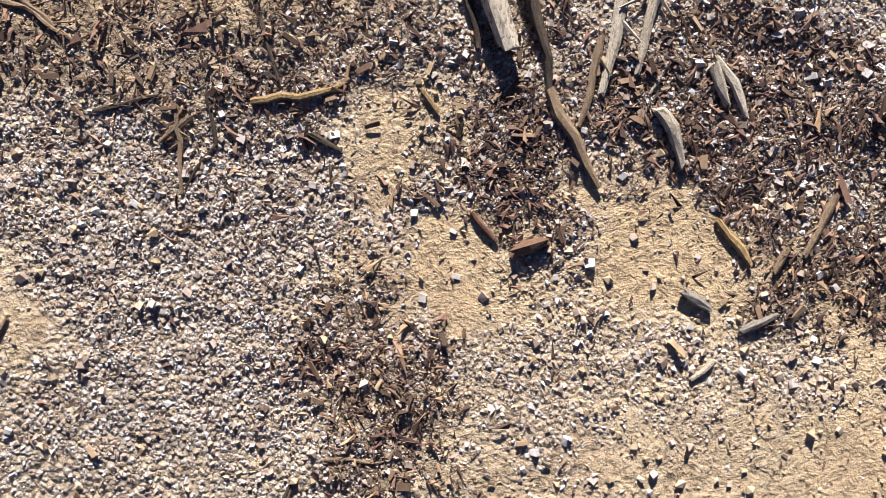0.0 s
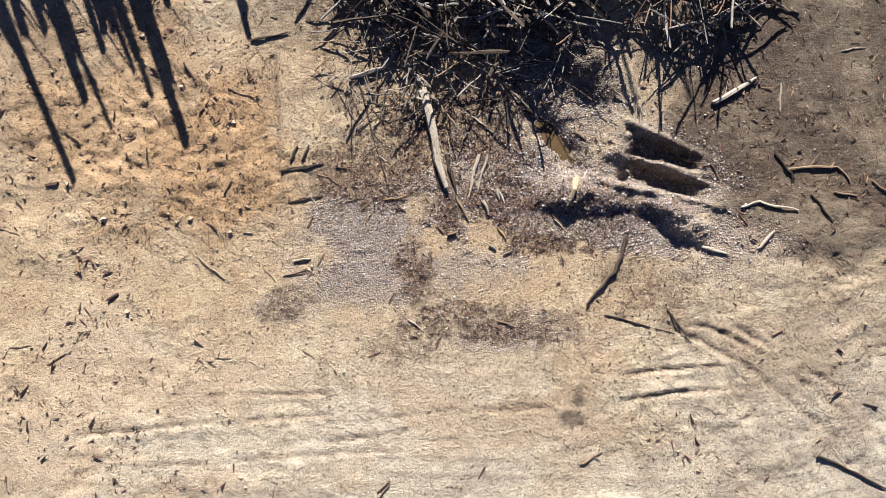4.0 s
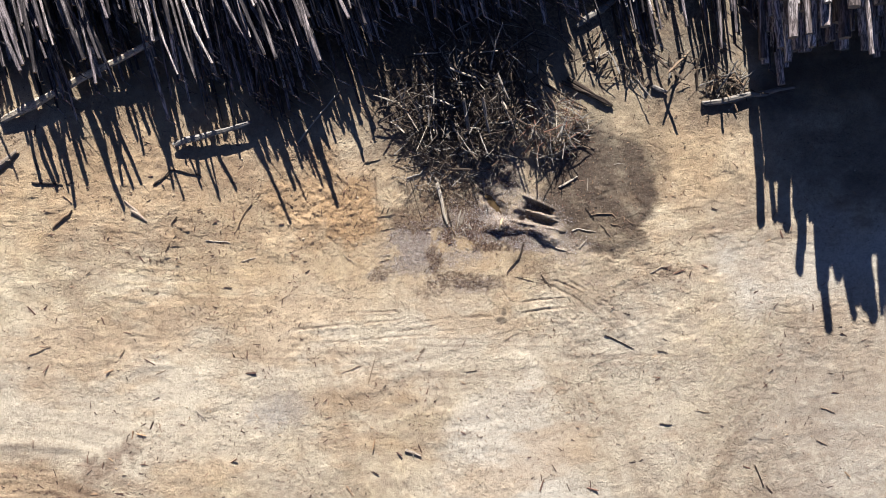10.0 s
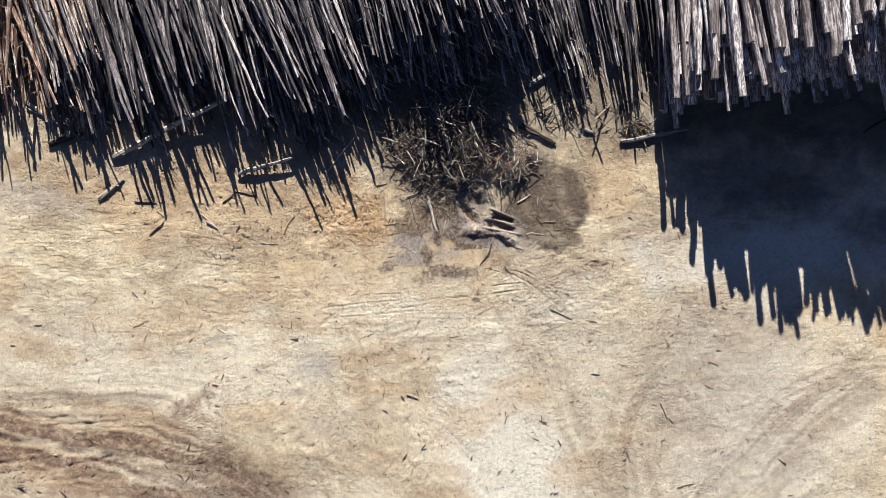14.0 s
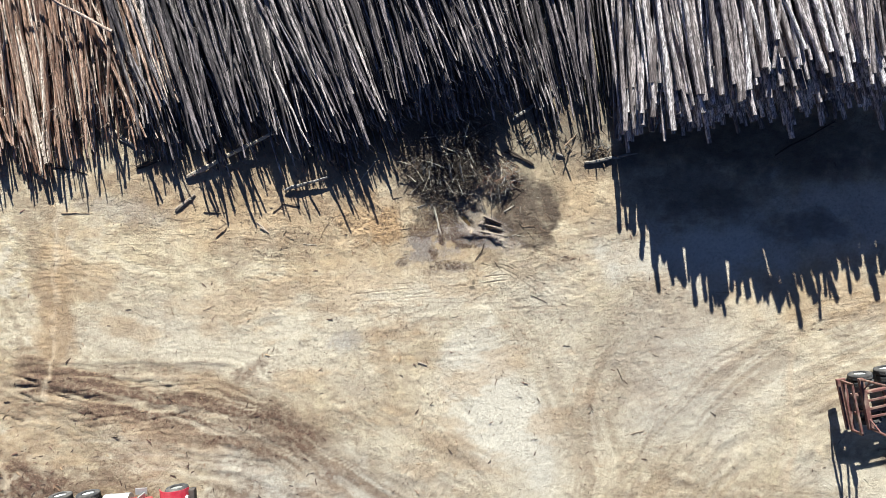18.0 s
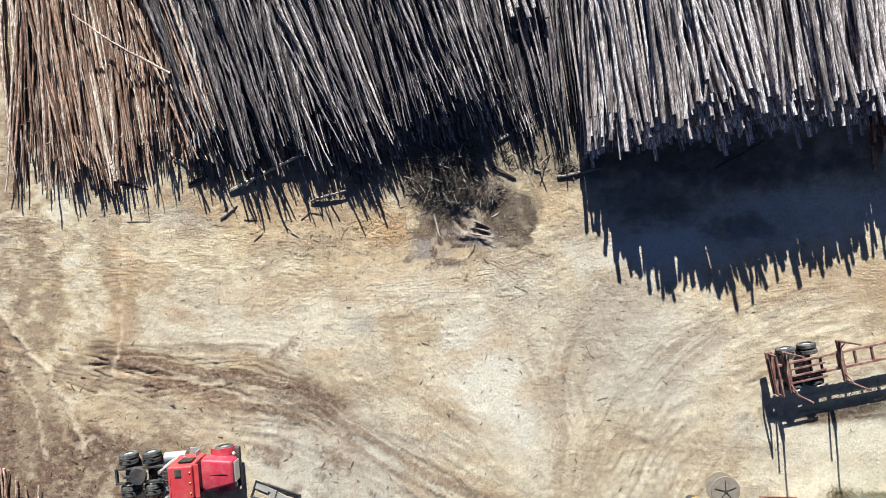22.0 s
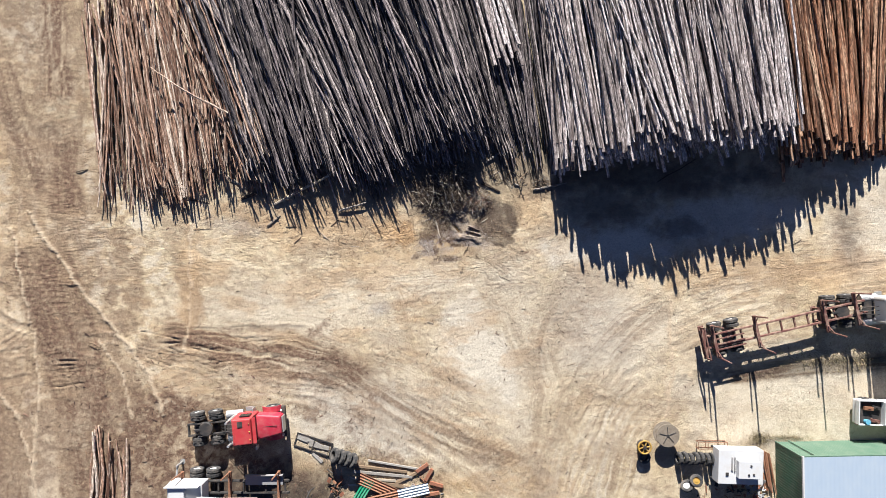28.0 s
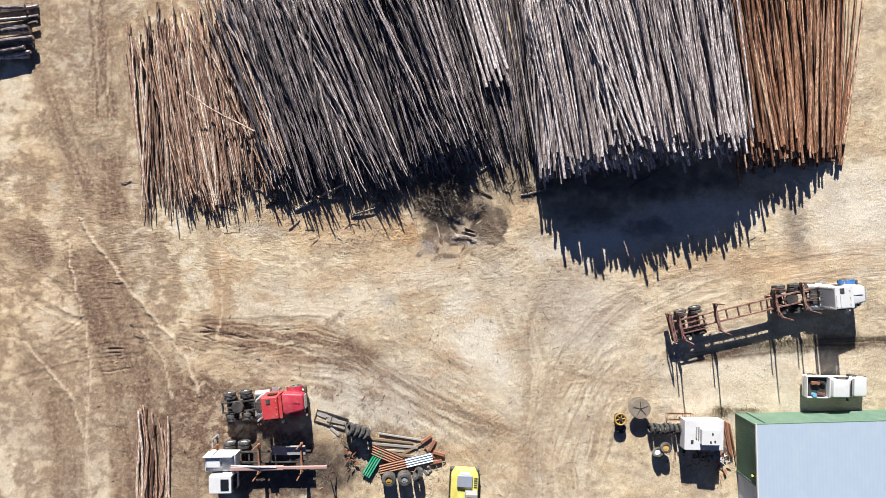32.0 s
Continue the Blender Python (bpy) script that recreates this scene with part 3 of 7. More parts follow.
    for (streak, where), force in zip(arcs, (0.7, 0.6, 0.6, 0.35)):
        z = z + 0.035 * force * where * (streak - 0.5)
        brown = np.maximum(brown, 0.8 * force * where * smooth(0.5, 0.68, streak))
        pale = np.maximum(pale, 0.65 * force * where * (1 - smooth(0.36, 0.5, streak)))
    for points, half, force, edge in BANDS:
        m = clipped(x, y, half * 2.2, points)
        if m.any():
            xs, ys = x[m], y[m]
            d, along = to_line(xs, ys, points)
            warp = (0.5 if edge > 0.3 else 0.25) * half * (fbm(xs / 1.6, ys / 1.6, 110, 4) - 0.5) * 2
            streak = streaks((d + 0.4 * warp) / 0.24, along / 4.0, 111 + len(points))
            body = 1 - smooth(1 - edge, 1 + edge, np.abs(d + warp) / half)
            ends = smooth(-0.2, 1.2, along) * (1 - smooth(0, 1.5, along + 1.3 - sum(math.dist(a, b) for a, b in zip(points, points[1:]))))
            gaps = smooth(0.30, 0.52, fbm(xs / 1.4, ys / 1.4, 112, 5))
            w = min(1.0, force * 1.2) * body * ends * ((0.25 + 0.75 * smooth(0.42, 0.56, streak)) if edge > 0.4 else (0.8 + 0.2 * smooth(0.4, 0.55, streak)) * (0.78 + 0.22 * gaps))
            brown[m] = np.maximum(brown[m], w)
            pale[m] *= 1 - w
            z[m] += 0.03 * force * body * (streak - 0.5)
    sweep = streaks(y / 0.10 - 0.03 * x / 0.1, x / 3.5, 90)
    across = blob(x, y, -1, -3.2, 10, 2.2, 2, 0.6, 0.5, 91)
    z = z + 0.012 * across * (sweep - 0.5)
    brown = np.maximum(brown, 0.4 * across * smooth(0.58, 0.75, sweep))
    for points, width, rise in RIDGES:
        m = clipped(x, y, width * 8, points)
        if m.any():
            xs, ys = x[m], y[m]
            d, along = to_line(xs, ys, points)
            d = np.abs(d + 2.2 * width * (fbm(xs / 1.1, ys / 1.1, 95, 5, 0.65) - 0.5) * 2)
            w = (1 - smooth(0.2 * width, width, d)) * smooth(0.16, 0.38, fbm(xs / 0.8, ys / 0.8, 96, 4))
            z[m] += 0.6 * rise * w * (0.6 + 0.8 * fbm(xs / 0.18, ys / 0.18, 97, 3))
            pale[m] = np.maximum(pale[m], 0.7 * w)
            brown[m] *= 1 - 0.9 * w
            ochre[m] = np.maximum(ochre[m], 0.45 * w)
    for points, width, depth in CUTS:
        m = clipped(x, y, 0.5, points)
        if m.any():
            xs, ys = x[m], y[m]
            d, along = to_line(xs, ys, points)
            d = np.abs(d + 0.05 * (fbm(xs / 0.5, ys / 0.5, 120, 3) - 0.5))
            on = smooth(0.25, 0.55, value_noise(along / 0.45, along * 0 + 3.7 * points[0][0], 121)) * smooth(0, 0.3, along)
            z[m] += on * depth * (0.25 * (1 - smooth(0.0, width, np.abs(d - 1.9 * width))) - (1 - smooth(0.3 * width, 1.2 * width, d)))
            brown[m] = np.maximum(brown[m], 0.6 * on * (1 - smooth(0.3 * width, 1.2 * width, d)))
    # trampled crust: lumps with sharp little faces
    rough = np.maximum(0.35 + 0 * x, np.maximum(ochre, brown))
    crust = np.abs(fbm(x / 0.55, y / 0.55, 98, 4, 0.6) - 0.5)
    lumps = smooth(0.42, 0.62, fbm(x / 1.8, y / 1.4, 104, 4))
    z = z + 0.11 * rough * lumps * (crust - 0.1) * smooth(1.6, 4.0, np.hypot(x, y + 0.2)) + 0.10 * rough * (0.3 + lumps) * np.abs(fbm(x / 0.2, y / 0.2, 99, 3) - 0.5) * smooth(1.0, 2.5, np.hypot(x, y))
    where = smooth(0.36, 0.6, fbm(x / 2.4, y / 1.7, 132, 4)) * (1 - np.maximum(gravel, bark)) * smooth(1.3, 2.6, np.hypot(x, y + 0.2)) * (1 - 0.5 * pale)
    z = z + where * (0.018 * smooth(0.475, 0.525, fbm(x / 1.0, y / 0.9, 130, 6, 0.64)) + 0.011 * smooth(0.48, 0.53, fbm(x / 0.36, y / 0.36, 131, 5, 0.62)))
    # grouser slots beside the heap, two deep ruts with lips
    for cx, cy, half in ((2.24, 1.5, 0.40), (2.28, 1.17, 0.46)):
        u = (x - cx) * math.cos(radians(-11)) + (y - cy) * math.sin(radians(-11))
        v = -(x - cx) * math.sin(radians(-11)) + (y - cy) * math.cos(radians(-11))
        d = np.maximum(np.abs(u) / half, np.abs(v + 0.03 * u / half) / (0.115 - 0.025 * u / half)) + 0.6 * (mid - 0.5) + 0.5 * (fine - 0.5)
        # slot floors darkened in colour for the shade inside them
        wet_shade = np.maximum(wet_shade, 0.6 * (1 - smooth(0.8, 1.1, d)))
        z += -0.17 * (1 - smooth(0.6, 1.2, d)) + 0.035 * (1 - smooth(0.0, 0.5, np.abs(d - 1.35)))
    d, along = to_line(x, y, [(0.7, 1.0), (1.8, 0.9), (2.95, 0.68)])
    z += 0.11 * (0.1 + 1.6 * fbm(x / 0.3, y / 0.3, 70, 3)) * (1 - smooth(0.0, 0.26, np.abs(d + 0.5 * (fbm(x / 0.6, y / 0.6, 71, 3) - 0.5)) + 0.35 * (mid - 0.5) + 0.12 * (fine - 0.5))) * smooth(0, 0.3, along) * (1 - smooth(2.0, 2.3, along))
    # low mound added to cast the diagonal shadow by the heap
    d, along = to_line(x, y, [(0.6, 3.3), (1.0, 2.8), (1.4, 2.35)])
    z += 0.15 * (1 - smooth(0.0, 0.40, np.abs(d) + 0.3 * (mid - 0.5))) * smooth(0, 0.3, along) * (1 - smooth(1.1, 1.45, along)) * (0.6 + 0.8 * fine)
    # the hollow with standing water and the heap's mound
    z -= 0.10 * blob(x, y, 1.0, 1.58, 0.14, 0.40, 42, 0.7, 0.4, 50)
    z += 0.25 * blob(x, y, 0.3, 4.9, 2.4, 1.6, 0, 0.9, 0.3, 51)
    z += 0.02 * gravel * (fbm(x / 0.05, y / 0.05, 52, 2) - 0.4) + 0.02 * bark * (fine - 0.3)
    far = smooth(30, 60, np.hypot(x, y))
    z = z * (1 - far)
    return dict(gravel=gravel, bark=bark, mulch=mulch, ochre=ochre, brown=brown, pale=pale, wet_shade=wet_shade, grey=grey, sand=sand), z


ZONES, GZ = ground_zones(GX, GY)


def ground_height(x, y):
    """The ground's height at one place."""
    _, z = ground_zones(np.array([[float(x)]]), np.array([[float(y)]]))
    return float(z[0, 0])


def ground_material():
    n = Nodes("yard_ground")
    v = n.coords("Object")
    a = n.node("Attribute", attribute_name="zone_a")
    b = n.node("Attribute", attribute_name="zone_b")
    gravel, bark, mulch = n.split(a.outputs["Color"])[:3]
    brown, pale, wet_shade = n.split(b.outputs["Color"])[:3]
    ochre, grey = a.outputs["Alpha"], b.outputs["Alpha"]
    wide, mid, fine, grain = n.noise(0.28, v, 6, 0.6), n.noise(1.7, v, 6, 0.65), n.noise(14, v, 5, 0.7), n.noise(95, v, 3, 0.7)
    c = n.mix(n.ramp(wide, [(0.35, 0.0), (0.65, 1.0)]), (0.585, 0.46, 0.275), (0.70, 0.59, 0.405))
    c = n.mix(n.ramp(mid, [(0.44, 0.0), (0.60, 0.7)]), c, (0.45, 0.34, 0.215))
    c = n.mix(pale, c, (0.71, 0.64, 0.51))
    c = n.mix(ochre, c, n.mix(mid, (0.42, 0.25, 0.115), (0.55, 0.365, 0.185)))
    c = n.mix(n.calc("MULTIPLY", grey, n.ramp(fine, [(0.3, 0.3), (0.6, 1.0)])), c, (0.36, 0.33, 0.29))
    c = n.mix(n.calc("MULTIPLY", brown, n.ramp(n.noise(3.2, v, 6, 0.7), [(0.40, 0.65), (0.52, 1.0)])), c, n.mix(n.ramp(fine, [(0.35, 0.0), (0.62, 1.0)]), (0.082, 0.046, 0.030), (0.205, 0.125, 0.08)))
    # scattered crumbs of bark and clods
    crumb = n.cells(5.5, v, "F1", "Distance")
    crumb_on = n.ramp(n.noise(0.9, v, 3), [(0.45, 0.0), (0.7, 1.0)])
    c = n.mix(n.calc("MULTIPLY", n.ramp(crumb, [(0.10, 0.75), (0.2, 0.0)]), crumb_on), c, (0.15, 0.105, 0.07))
    small = n.ramp(n.cells(15, v, "F1", "Distance"), [(0.16, 0.8), (0.30, 0.0)])
    small_on = n.calc("MULTIPLY", n.ramp(n.split(n.cells(15, v, "F1", "Color"))[1], [(0.60, 0.0), (0.66, 1.0)]), n.ramp(n.noise(0.7, v, 5, 0.65), [(0.42, 0.15), (0.58, 1.0)]))
    c = n.mix(n.calc("MULTIPLY", small, small_on), c, (0.17, 0.11, 0.07))
    pebbles = n.cells(55, v, "F1", "Color")
    edge = n.cells(55, v, "F1", "Distance")
    stone = n.ramp(n.split(pebbles)[0], [(0.0, (0.15, 0.12, 0.10)), (1.0, (0.54, 0.52, 0.51)), (0.35, (0.33, 0.275, 0.23)), (0.7, (0.43, 0.385, 0.345))])
    stone = n.mix(n.ramp(edge, [(0.35, 0.0), (0.62, 0.85)]), stone, (0.26, 0.20, 0.14))
    c = n.mix(n.calc("MULTIPLY", gravel, n.ramp(fine, [(0.30, 0.35), (0.55, 1.0)])), c, stone)
    litter = n.mix(n.ramp(n.noise(38, n.coords("Object", (1, 2.2, 1)), 4, 0.7), [(0.38, 0.0), (0.62, 1.0)]), (0.028, 0.019, 0.015), (0.14, 0.09, 0.062))
    c = n.mix(n.calc("MULTIPLY", bark, n.ramp(fine, [(0.36, 0.15), (0.56, 1.0)])), c, litter)
    c = n.mix(n.calc("MULTIPLY", mulch, n.ramp(mid, [(0.25, 0.7), (0.5, 1.0)])), c, n.mix(fine, (0.036, 0.026, 0.019), (0.10, 0.073, 0.052)))
    speck = n.noise(33, v, 4, 0.75)
    c = n.mix(n.ramp(grain, [(0.36, 0.6), (0.55, 0.0)]), c, n.mix(0.5, c, (0.05, 0.03, 0.02)))
    c = n.mix(n.ramp(speck, [(0.39, 0.9), (0.46, 0.0)]), c, n.mix(0.55, c, (0.08, 0.05, 0.03)))
    c = n.mix(n.ramp(n.noise(6.5, v, 7, 0.75), [(0.40, 0.55), (0.50, 0.0)]), c, n.mix(0.5, c, (0.14, 0.09, 0.055)))
    c = n.mix(n.ramp(n.noise(21, v, 6, 0.8), [(0.56, 0.0), (0.66, 0.4)]), c, n.mix(0.6, c, (0.80, 0.70, 0.54)))
    # darkens damp ground and the places where shade is painted in
    c = n.mix(wet_shade, c, n.mix(0.72, c, (0.016, 0.014, 0.013)))
    ridged = n.node("TexNoise", noise_type="RIDGED_MULTIFRACTAL")
    for key, val in (("Scale", 1.5), ("Detail", 9.0), ("Roughness", 0.62), ("Lacunarity", 2.1)):
        ridged.inputs[key].default_value = val
    n.put(ridged.inputs["Vector"], v)
    scrape = n.noise(1.0, n.coords("Object", (0.7, 11, 1)), 8, 0.7, 0.3)
    crust_on = n.calc("ADD", 0.25, n.ramp(n.noise(0.45, v, 4), [(0.42, 0.0), (0.62, 0.75)]))
    crust = n.calc("ADD", n.calc("MULTIPLY", n.calc("MULTIPLY", ridged.outputs["Fac"], crust_on), 0.9), n.calc("MULTIPLY", scrape, 0.09))
    dry = n.calc("SUBTRACT", 1.0, n.calc("MAXIMUM", gravel, bark), True)
    c = n.mix(n.calc("MULTIPLY", n.ramp(scrape, [(0.26, 0.12), (0.38, 0.0)]), dry), c, n.mix(0.55, c, (0.16, 0.10, 0.06)))
    # broken crust: low steps with crumbled edges at two sizes
    torn = n.ramp(n.noise(1.5, v, 9, 0.68, 0.4), [(0.485, 0.0), (0.515, 1.0)])
    crumbled = n.ramp(n.noise(7.0, v, 7, 0.7, 0.5), [(0.47, 0.0), (0.53, 1.0)])
    steps_on = n.calc("MULTIPLY", dry, n.ramp(n.noise(0.33, v, 5, 0.6), [(0.40, 0.0), (0.56, 1.0)]))
    edges = n.calc("MULTIPLY", steps_on, n.calc("ADD", n.calc("MULTIPLY", torn, 0.6), n.calc("MULTIPLY", crumbled, 0.25)))
    c = n.mix(n.calc("MULTIPLY", steps_on, n.calc("MULTIPLY", crumbled, 0.28)), c, n.mix(0.5, c, (0.20, 0.13, 0.085)))
    crust = n.calc("MULTIPLY", n.calc("ADD", crust, edges), n.calc("SUBTRACT", 1.0, n.calc("MULTIPLY", pale, 0.6)))
    bump = n.calc("ADD", n.calc("ADD", n.calc("ADD", n.calc("MULTIPLY", crust, dry), n.calc("MULTIPLY", fine, 0.45)), n.calc("MULTIPLY", speck, 0.5)), n.calc("ADD", n.calc("MULTIPLY", grain, 0.3), n.calc("MULTIPLY", n.calc("SUBTRACT", 1.0, edge), n.calc("MULTIPLY", gravel, 0.8))))
    return n.done(c, n.calc("SUBTRACT", 0.92, n.calc("MULTIPLY", wet_shade, 0.5)), bump=bump, depth=0.032, strength=0.85, spec=0.3)


def build_ground():
    rows, cols = GX.shape
    verts = np.stack([GX, GY, GZ], -1).reshape(-1, 3)
    i = np.arange(rows * cols).reshape(rows, cols)
    faces = np.stack([i[:-1, :-1], i[:-1, 1:], i[1:, 1:], i[1:, :-1]], -1).reshape(-1, 4)
    me = mesh_of("ground", verts, faces, [ground_material()], smooth=True)
    for name, keys in (("zone_a", ("gravel", "bark", "mulch", "ochre")), ("zone_b", ("brown", "pale", "wet_shade", "grey"))):
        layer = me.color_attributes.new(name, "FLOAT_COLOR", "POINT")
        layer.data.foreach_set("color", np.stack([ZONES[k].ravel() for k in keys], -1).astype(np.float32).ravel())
    tagged(new("ground", me), "pale trampled sandy yard with wheel tracks and bark litter", "ground", kind="structure")


build_ground()


# ---------------------------------------------------------------- log piles
def log_mesh(name, bark, cut, seed, sides=9, rings=9, stubs=0, taper=0.55, bow=1.2, tips=False, kink=0.15):
    """A log of radius 1 from y = 0 to y = 1 that tapers and bows; with tips its thin end is at y = 0."""
    r = random.Random(seed)
    px, pz, qx = r.uniform(0, 6), r.uniform(0, 6), r.uniform(0.4, 1) * bow
    verts, faces, mats = [], [], []
    for k in range(rings + 1):
        t = k / rings
        rad = ((0.5 + 0.5 * min(1, t / 0.3)) if tips else (1 - taper * t)) * r.uniform(0.93, 1.07)
        cx = qx * (math.sin(px + 3.5 * t) - math.sin(px)) + kink * r.uniform(-1, 1)
        cz = 0.35 * bow * (math.sin(pz + 3.0 * t) - math.sin(pz))
        for s in range(sides):
            a = 2 * math.pi * s / sides
            k2 = rad * r.uniform(0.92, 1.08)
            verts.append((cx + k2 * math.cos(a), t, cz + k2 * math.sin(a)))
    for k in range(rings):
        for s in range(sides):
            s2 = (s + 1) % sides
            faces.append((k * sides + s, (k + 1) * sides + s, (k + 1) * sides + s2, k * sides + s2))
            mats.append(0)
    for ring, order in ((0, 1), (rings, -1)):
        c = len(verts)
        loop = verts[ring * sides:(ring + 1) * sides]
        verts.append((sum(v[0] for v in loop) / sides, loop[0][1] - 0.0006 * order, sum(v[2] for v in loop) / sides))
        for s in range(0, sides):
            a, b = ring * sides + s, ring * sides + (s + 1) % sides
            faces.append((c, a, b, b) if order > 0 else (c, b, a, a))
            mats.append(1)
    me = bpy.data.meshes.new(name)
    quads = [f if f[2] != f[3] else f[:3] for f in faces]
    for k in range(stubs):
        t, a, out = r.uniform(0.08, 0.97), r.uniform(-0.2, 3.3), r.uniform(1.6, 6.5) * r.uniform(0.6, 1.2)
        ring = int(t * rings)
        mid = [sum(v[j] for v in verts[ring * sides:(ring + 1) * sides]) / sides for j in (0, 2)]
        base = len(verts)
        for s in range(3):
            b = 2 * math.pi * s / 3
            verts.append((mid[0] + 0.16 * math.cos(b), ring / rings + 0.002 * math.sin(b), mid[1] + 0.22 * math.sin(b)))
        verts.append((mid[0] + out * math.cos(a), ring / rings + r.uniform(-0.03, 0.012), mid[1] + out * math.sin(a)))
        for s in range(3):
            quads.append((base + s, base + (s + 1) % 3, base + 3))
            mats.append(0)
    me.from_pydata(verts, [], quads)
    me.materials.append(bark), me.materials.append(cut)
    me.polygons.foreach_set("material_index", mats)
    me.polygons.foreach_set("use_smooth", [m == 0 for m in mats])
    grain = me.attributes.new("grain", "FLOAT_VECTOR", "POINT")
    grain.data.foreach_set("vector", np.array([(x, 15 * y, z) for x, y, z in verts], np.float32).ravel())
    me.update()
    return me


def joined(name, mesh, poses):
    """Many copies of one small mesh as one mesh."""
    n = len(mesh.vertices)
    co = np.empty(n * 3, np.float32)
    mesh.vertices.foreach_get("co", co)
    co = np.c_[co.reshape(-1, 3), np.ones(n)]
    mesh.calc_loop_triangles()
    tri = np.array([t.vertices[:] for t in mesh.loop_triangles])
    mats = np.array([t.material_index for t in mesh.loop_triangles])
    ms = np.array([np.array(m) for m in poses])
    verts = np.einsum("kij,nj->kni", ms, co)[..., :3].reshape(-1, 3)
    faces = (tri[None] + n * np.arange(len(ms))[:, None, None]).reshape(-1, 3)
    me = mesh_of(name, verts, faces, list(mesh.materials), np.tile(mats, len(ms)), smooth=True)
    grain = me.attributes.new("grain", "FLOAT_VECTOR", "POINT")
    g = np.tile(co[None, :, :3] * (1, 15, 1), (len(ms), 1, 1))
    g[:, :, 1] += 37.3 * np.arange(len(ms))[:, None]
    grain.data.foreach_set("vector", g.astype(np.float32).ravel())
    return me


def curve_at(points, x):
    return float(np.interp(x, [p[0] for p in points], [p[1] for p in points]))


def log_pile(name, label, x0, x1, front, height, lean, length, radius, bark, cut, seed, slope=0.45, spread=3.0, part_name="log", bow=1.6,
             stubs=0, taper=0.5, loose=0.35, ragged=0.5, keep=300, group="log piles", mess=0.6, deep=2.4, tips=False, kink=0.15, pitch_by=0.5, stray=0.0, clump=0.0):
    """Logs laid side by side and in layers, butts to the yard. front, height and lean follow x."""
    r = random.Random(seed)
    base = thing(name, pose((x0 + x1) / 2, curve_at(front, (x0 + x1) / 2) + length[0] / 2, 0), label, "log pile", group)
    kinds = [log_mesh(part_name, bark, cut, seed * 50 + k, stubs=stubs, taper=taper, bow=bow, tips=tips, kink=kink, rings=18 if tips else 12) for k in range(14)]
    plain = log_mesh(part_name + "s", bark, cut, seed * 50 + 40, sides=5, rings=5, taper=taper, bow=0.6 * bow, tips=tips, kink=kink, stubs=stubs // 2)
    mean = sum(radius) / 2
    placed = []
    x = x0
    rows = []
    while x < x1:
        rows.append(x)
        x += 1.86 * mean
    layers = int(max(h for _, h in height) / (1.66 * mean)) + 1
    for k in range(layers):
        for x in rows:
            x = x + (0.93 * mean if k % 2 else 0) + r.gauss(0, 0.25 * mean)
            z = mean + k * 1.66 * mean
            wave = float(value_noise(np.array(x / 0.85), np.array(z / 2.5), seed)) - 0.5
            top = curve_at(height, x) * (1 + 0.22 * (clump > 0) * (float(value_noise(np.array(x / 0.7), np.array(0.5), seed + 7)) - 0.5))
            if z > top + r.uniform(-0.2, 0.2):
                continue
            depth = (top - z) / (1.66 * mean)
            if r.random() < (loose if depth < deep else 0.1):
                continue
            rad = r.uniform(*radius)
            y = curve_at(front, x) + slope * z + r.gauss(0, ragged) + max(0, r.gauss(-1.2, 1)) * ragged
            turn = curve_at(lean, x) + 0.9 * spread * math.sin(0.8 * x + 1.7 * z + seed) + max(-2, min(2, r.gauss(0, 1))) * (spread if depth < deep else 0.4 * spread)
            pitch = r.gauss(0, pitch_by)
            if tips:
                y += 2.2 * clump * wave + ((r.uniform(0.4, 1.4) if r.random() < 0.93 else -0.3) if depth < deep else r.uniform(0.6, 2.6))
                y = max(y, curve_at(front, x) + slope * z - 0.4)
            if x0 + 2.5 < x < x1 - 2.5 and r.random() < stray:
                turn += r.choice((-1, 1)) * r.uniform(4, 10)
            placed.append((depth + r.uniform(0, 0.3), Matrix.Translation((x, y, z + r.uniform(-0.6, 1.2) * mean * mess)) @ Euler((radians(pitch), 0, radians(turn))).to_matrix().to_4x4()
                           @ Matrix.Diagonal((rad, r.uniform(*length), rad, 1))))
    placed.sort(key=lambda p: p[0])
    for k, (_, m) in enumerate(placed[:keep]):
        ob = new(part_name, kinds[k % len(kinds)])
        ob.matrix_basis = m
        under(ob, base)
    if len(placed) > keep:
        near = [m for d, m in placed[keep:]]
        me = joined(part_name + "s_below", plain, [base.matrix_basis.inverted() @ m for m in near])
        ob = new(part_name + "s_below", me)
        ob.parent = base
        tagged(ob, kind="stuff")
    return base


log_pile("log_pile", "pale grey weathered logs stacked high with sawn butts showing", 7.9, 24.4,
         [(8, 6.5), (12, 7.3), (16, 7.9), (25, 8.8)], [(7.8, 1.5), (8.6, 2.7), (10.3, 3.6), (12.5, 4.2), (15, 4.4), (16.6, 4.75), (18.5, 4.1), (22, 3.9), (25, 3.4)],
         [(8, 3.0), (11, 8), (14, 14), (20, 12), (25, 9)], (13, 15.5), (0.07, 0.125), M_BARK_PALE, M_CUT_GREY, 1, slope=0.06, spread=3.4, loose=0.45, mess=1.5, deep=4, stray=0.06, kink=0.3, ragged=0.6)
log_pile("log_pile", "rust-brown barked long logs stacked beside the pale pile", 24.6, 33.4,
         [(24, 6.7), (33, 7.8)], [(24.5, 3.3), (27.5, 2.1), (31, 1.6), (33.4, 0.6)],
         [(24, 9), (29, 4.5), (33.5, -2.5)], (14, 16), (0.08, 0.15), M_BARK_RUST, M_CUT_GREY, 2, spread=2.2, kink=0.35, loose=0.45, mess=1.0, deep=3)
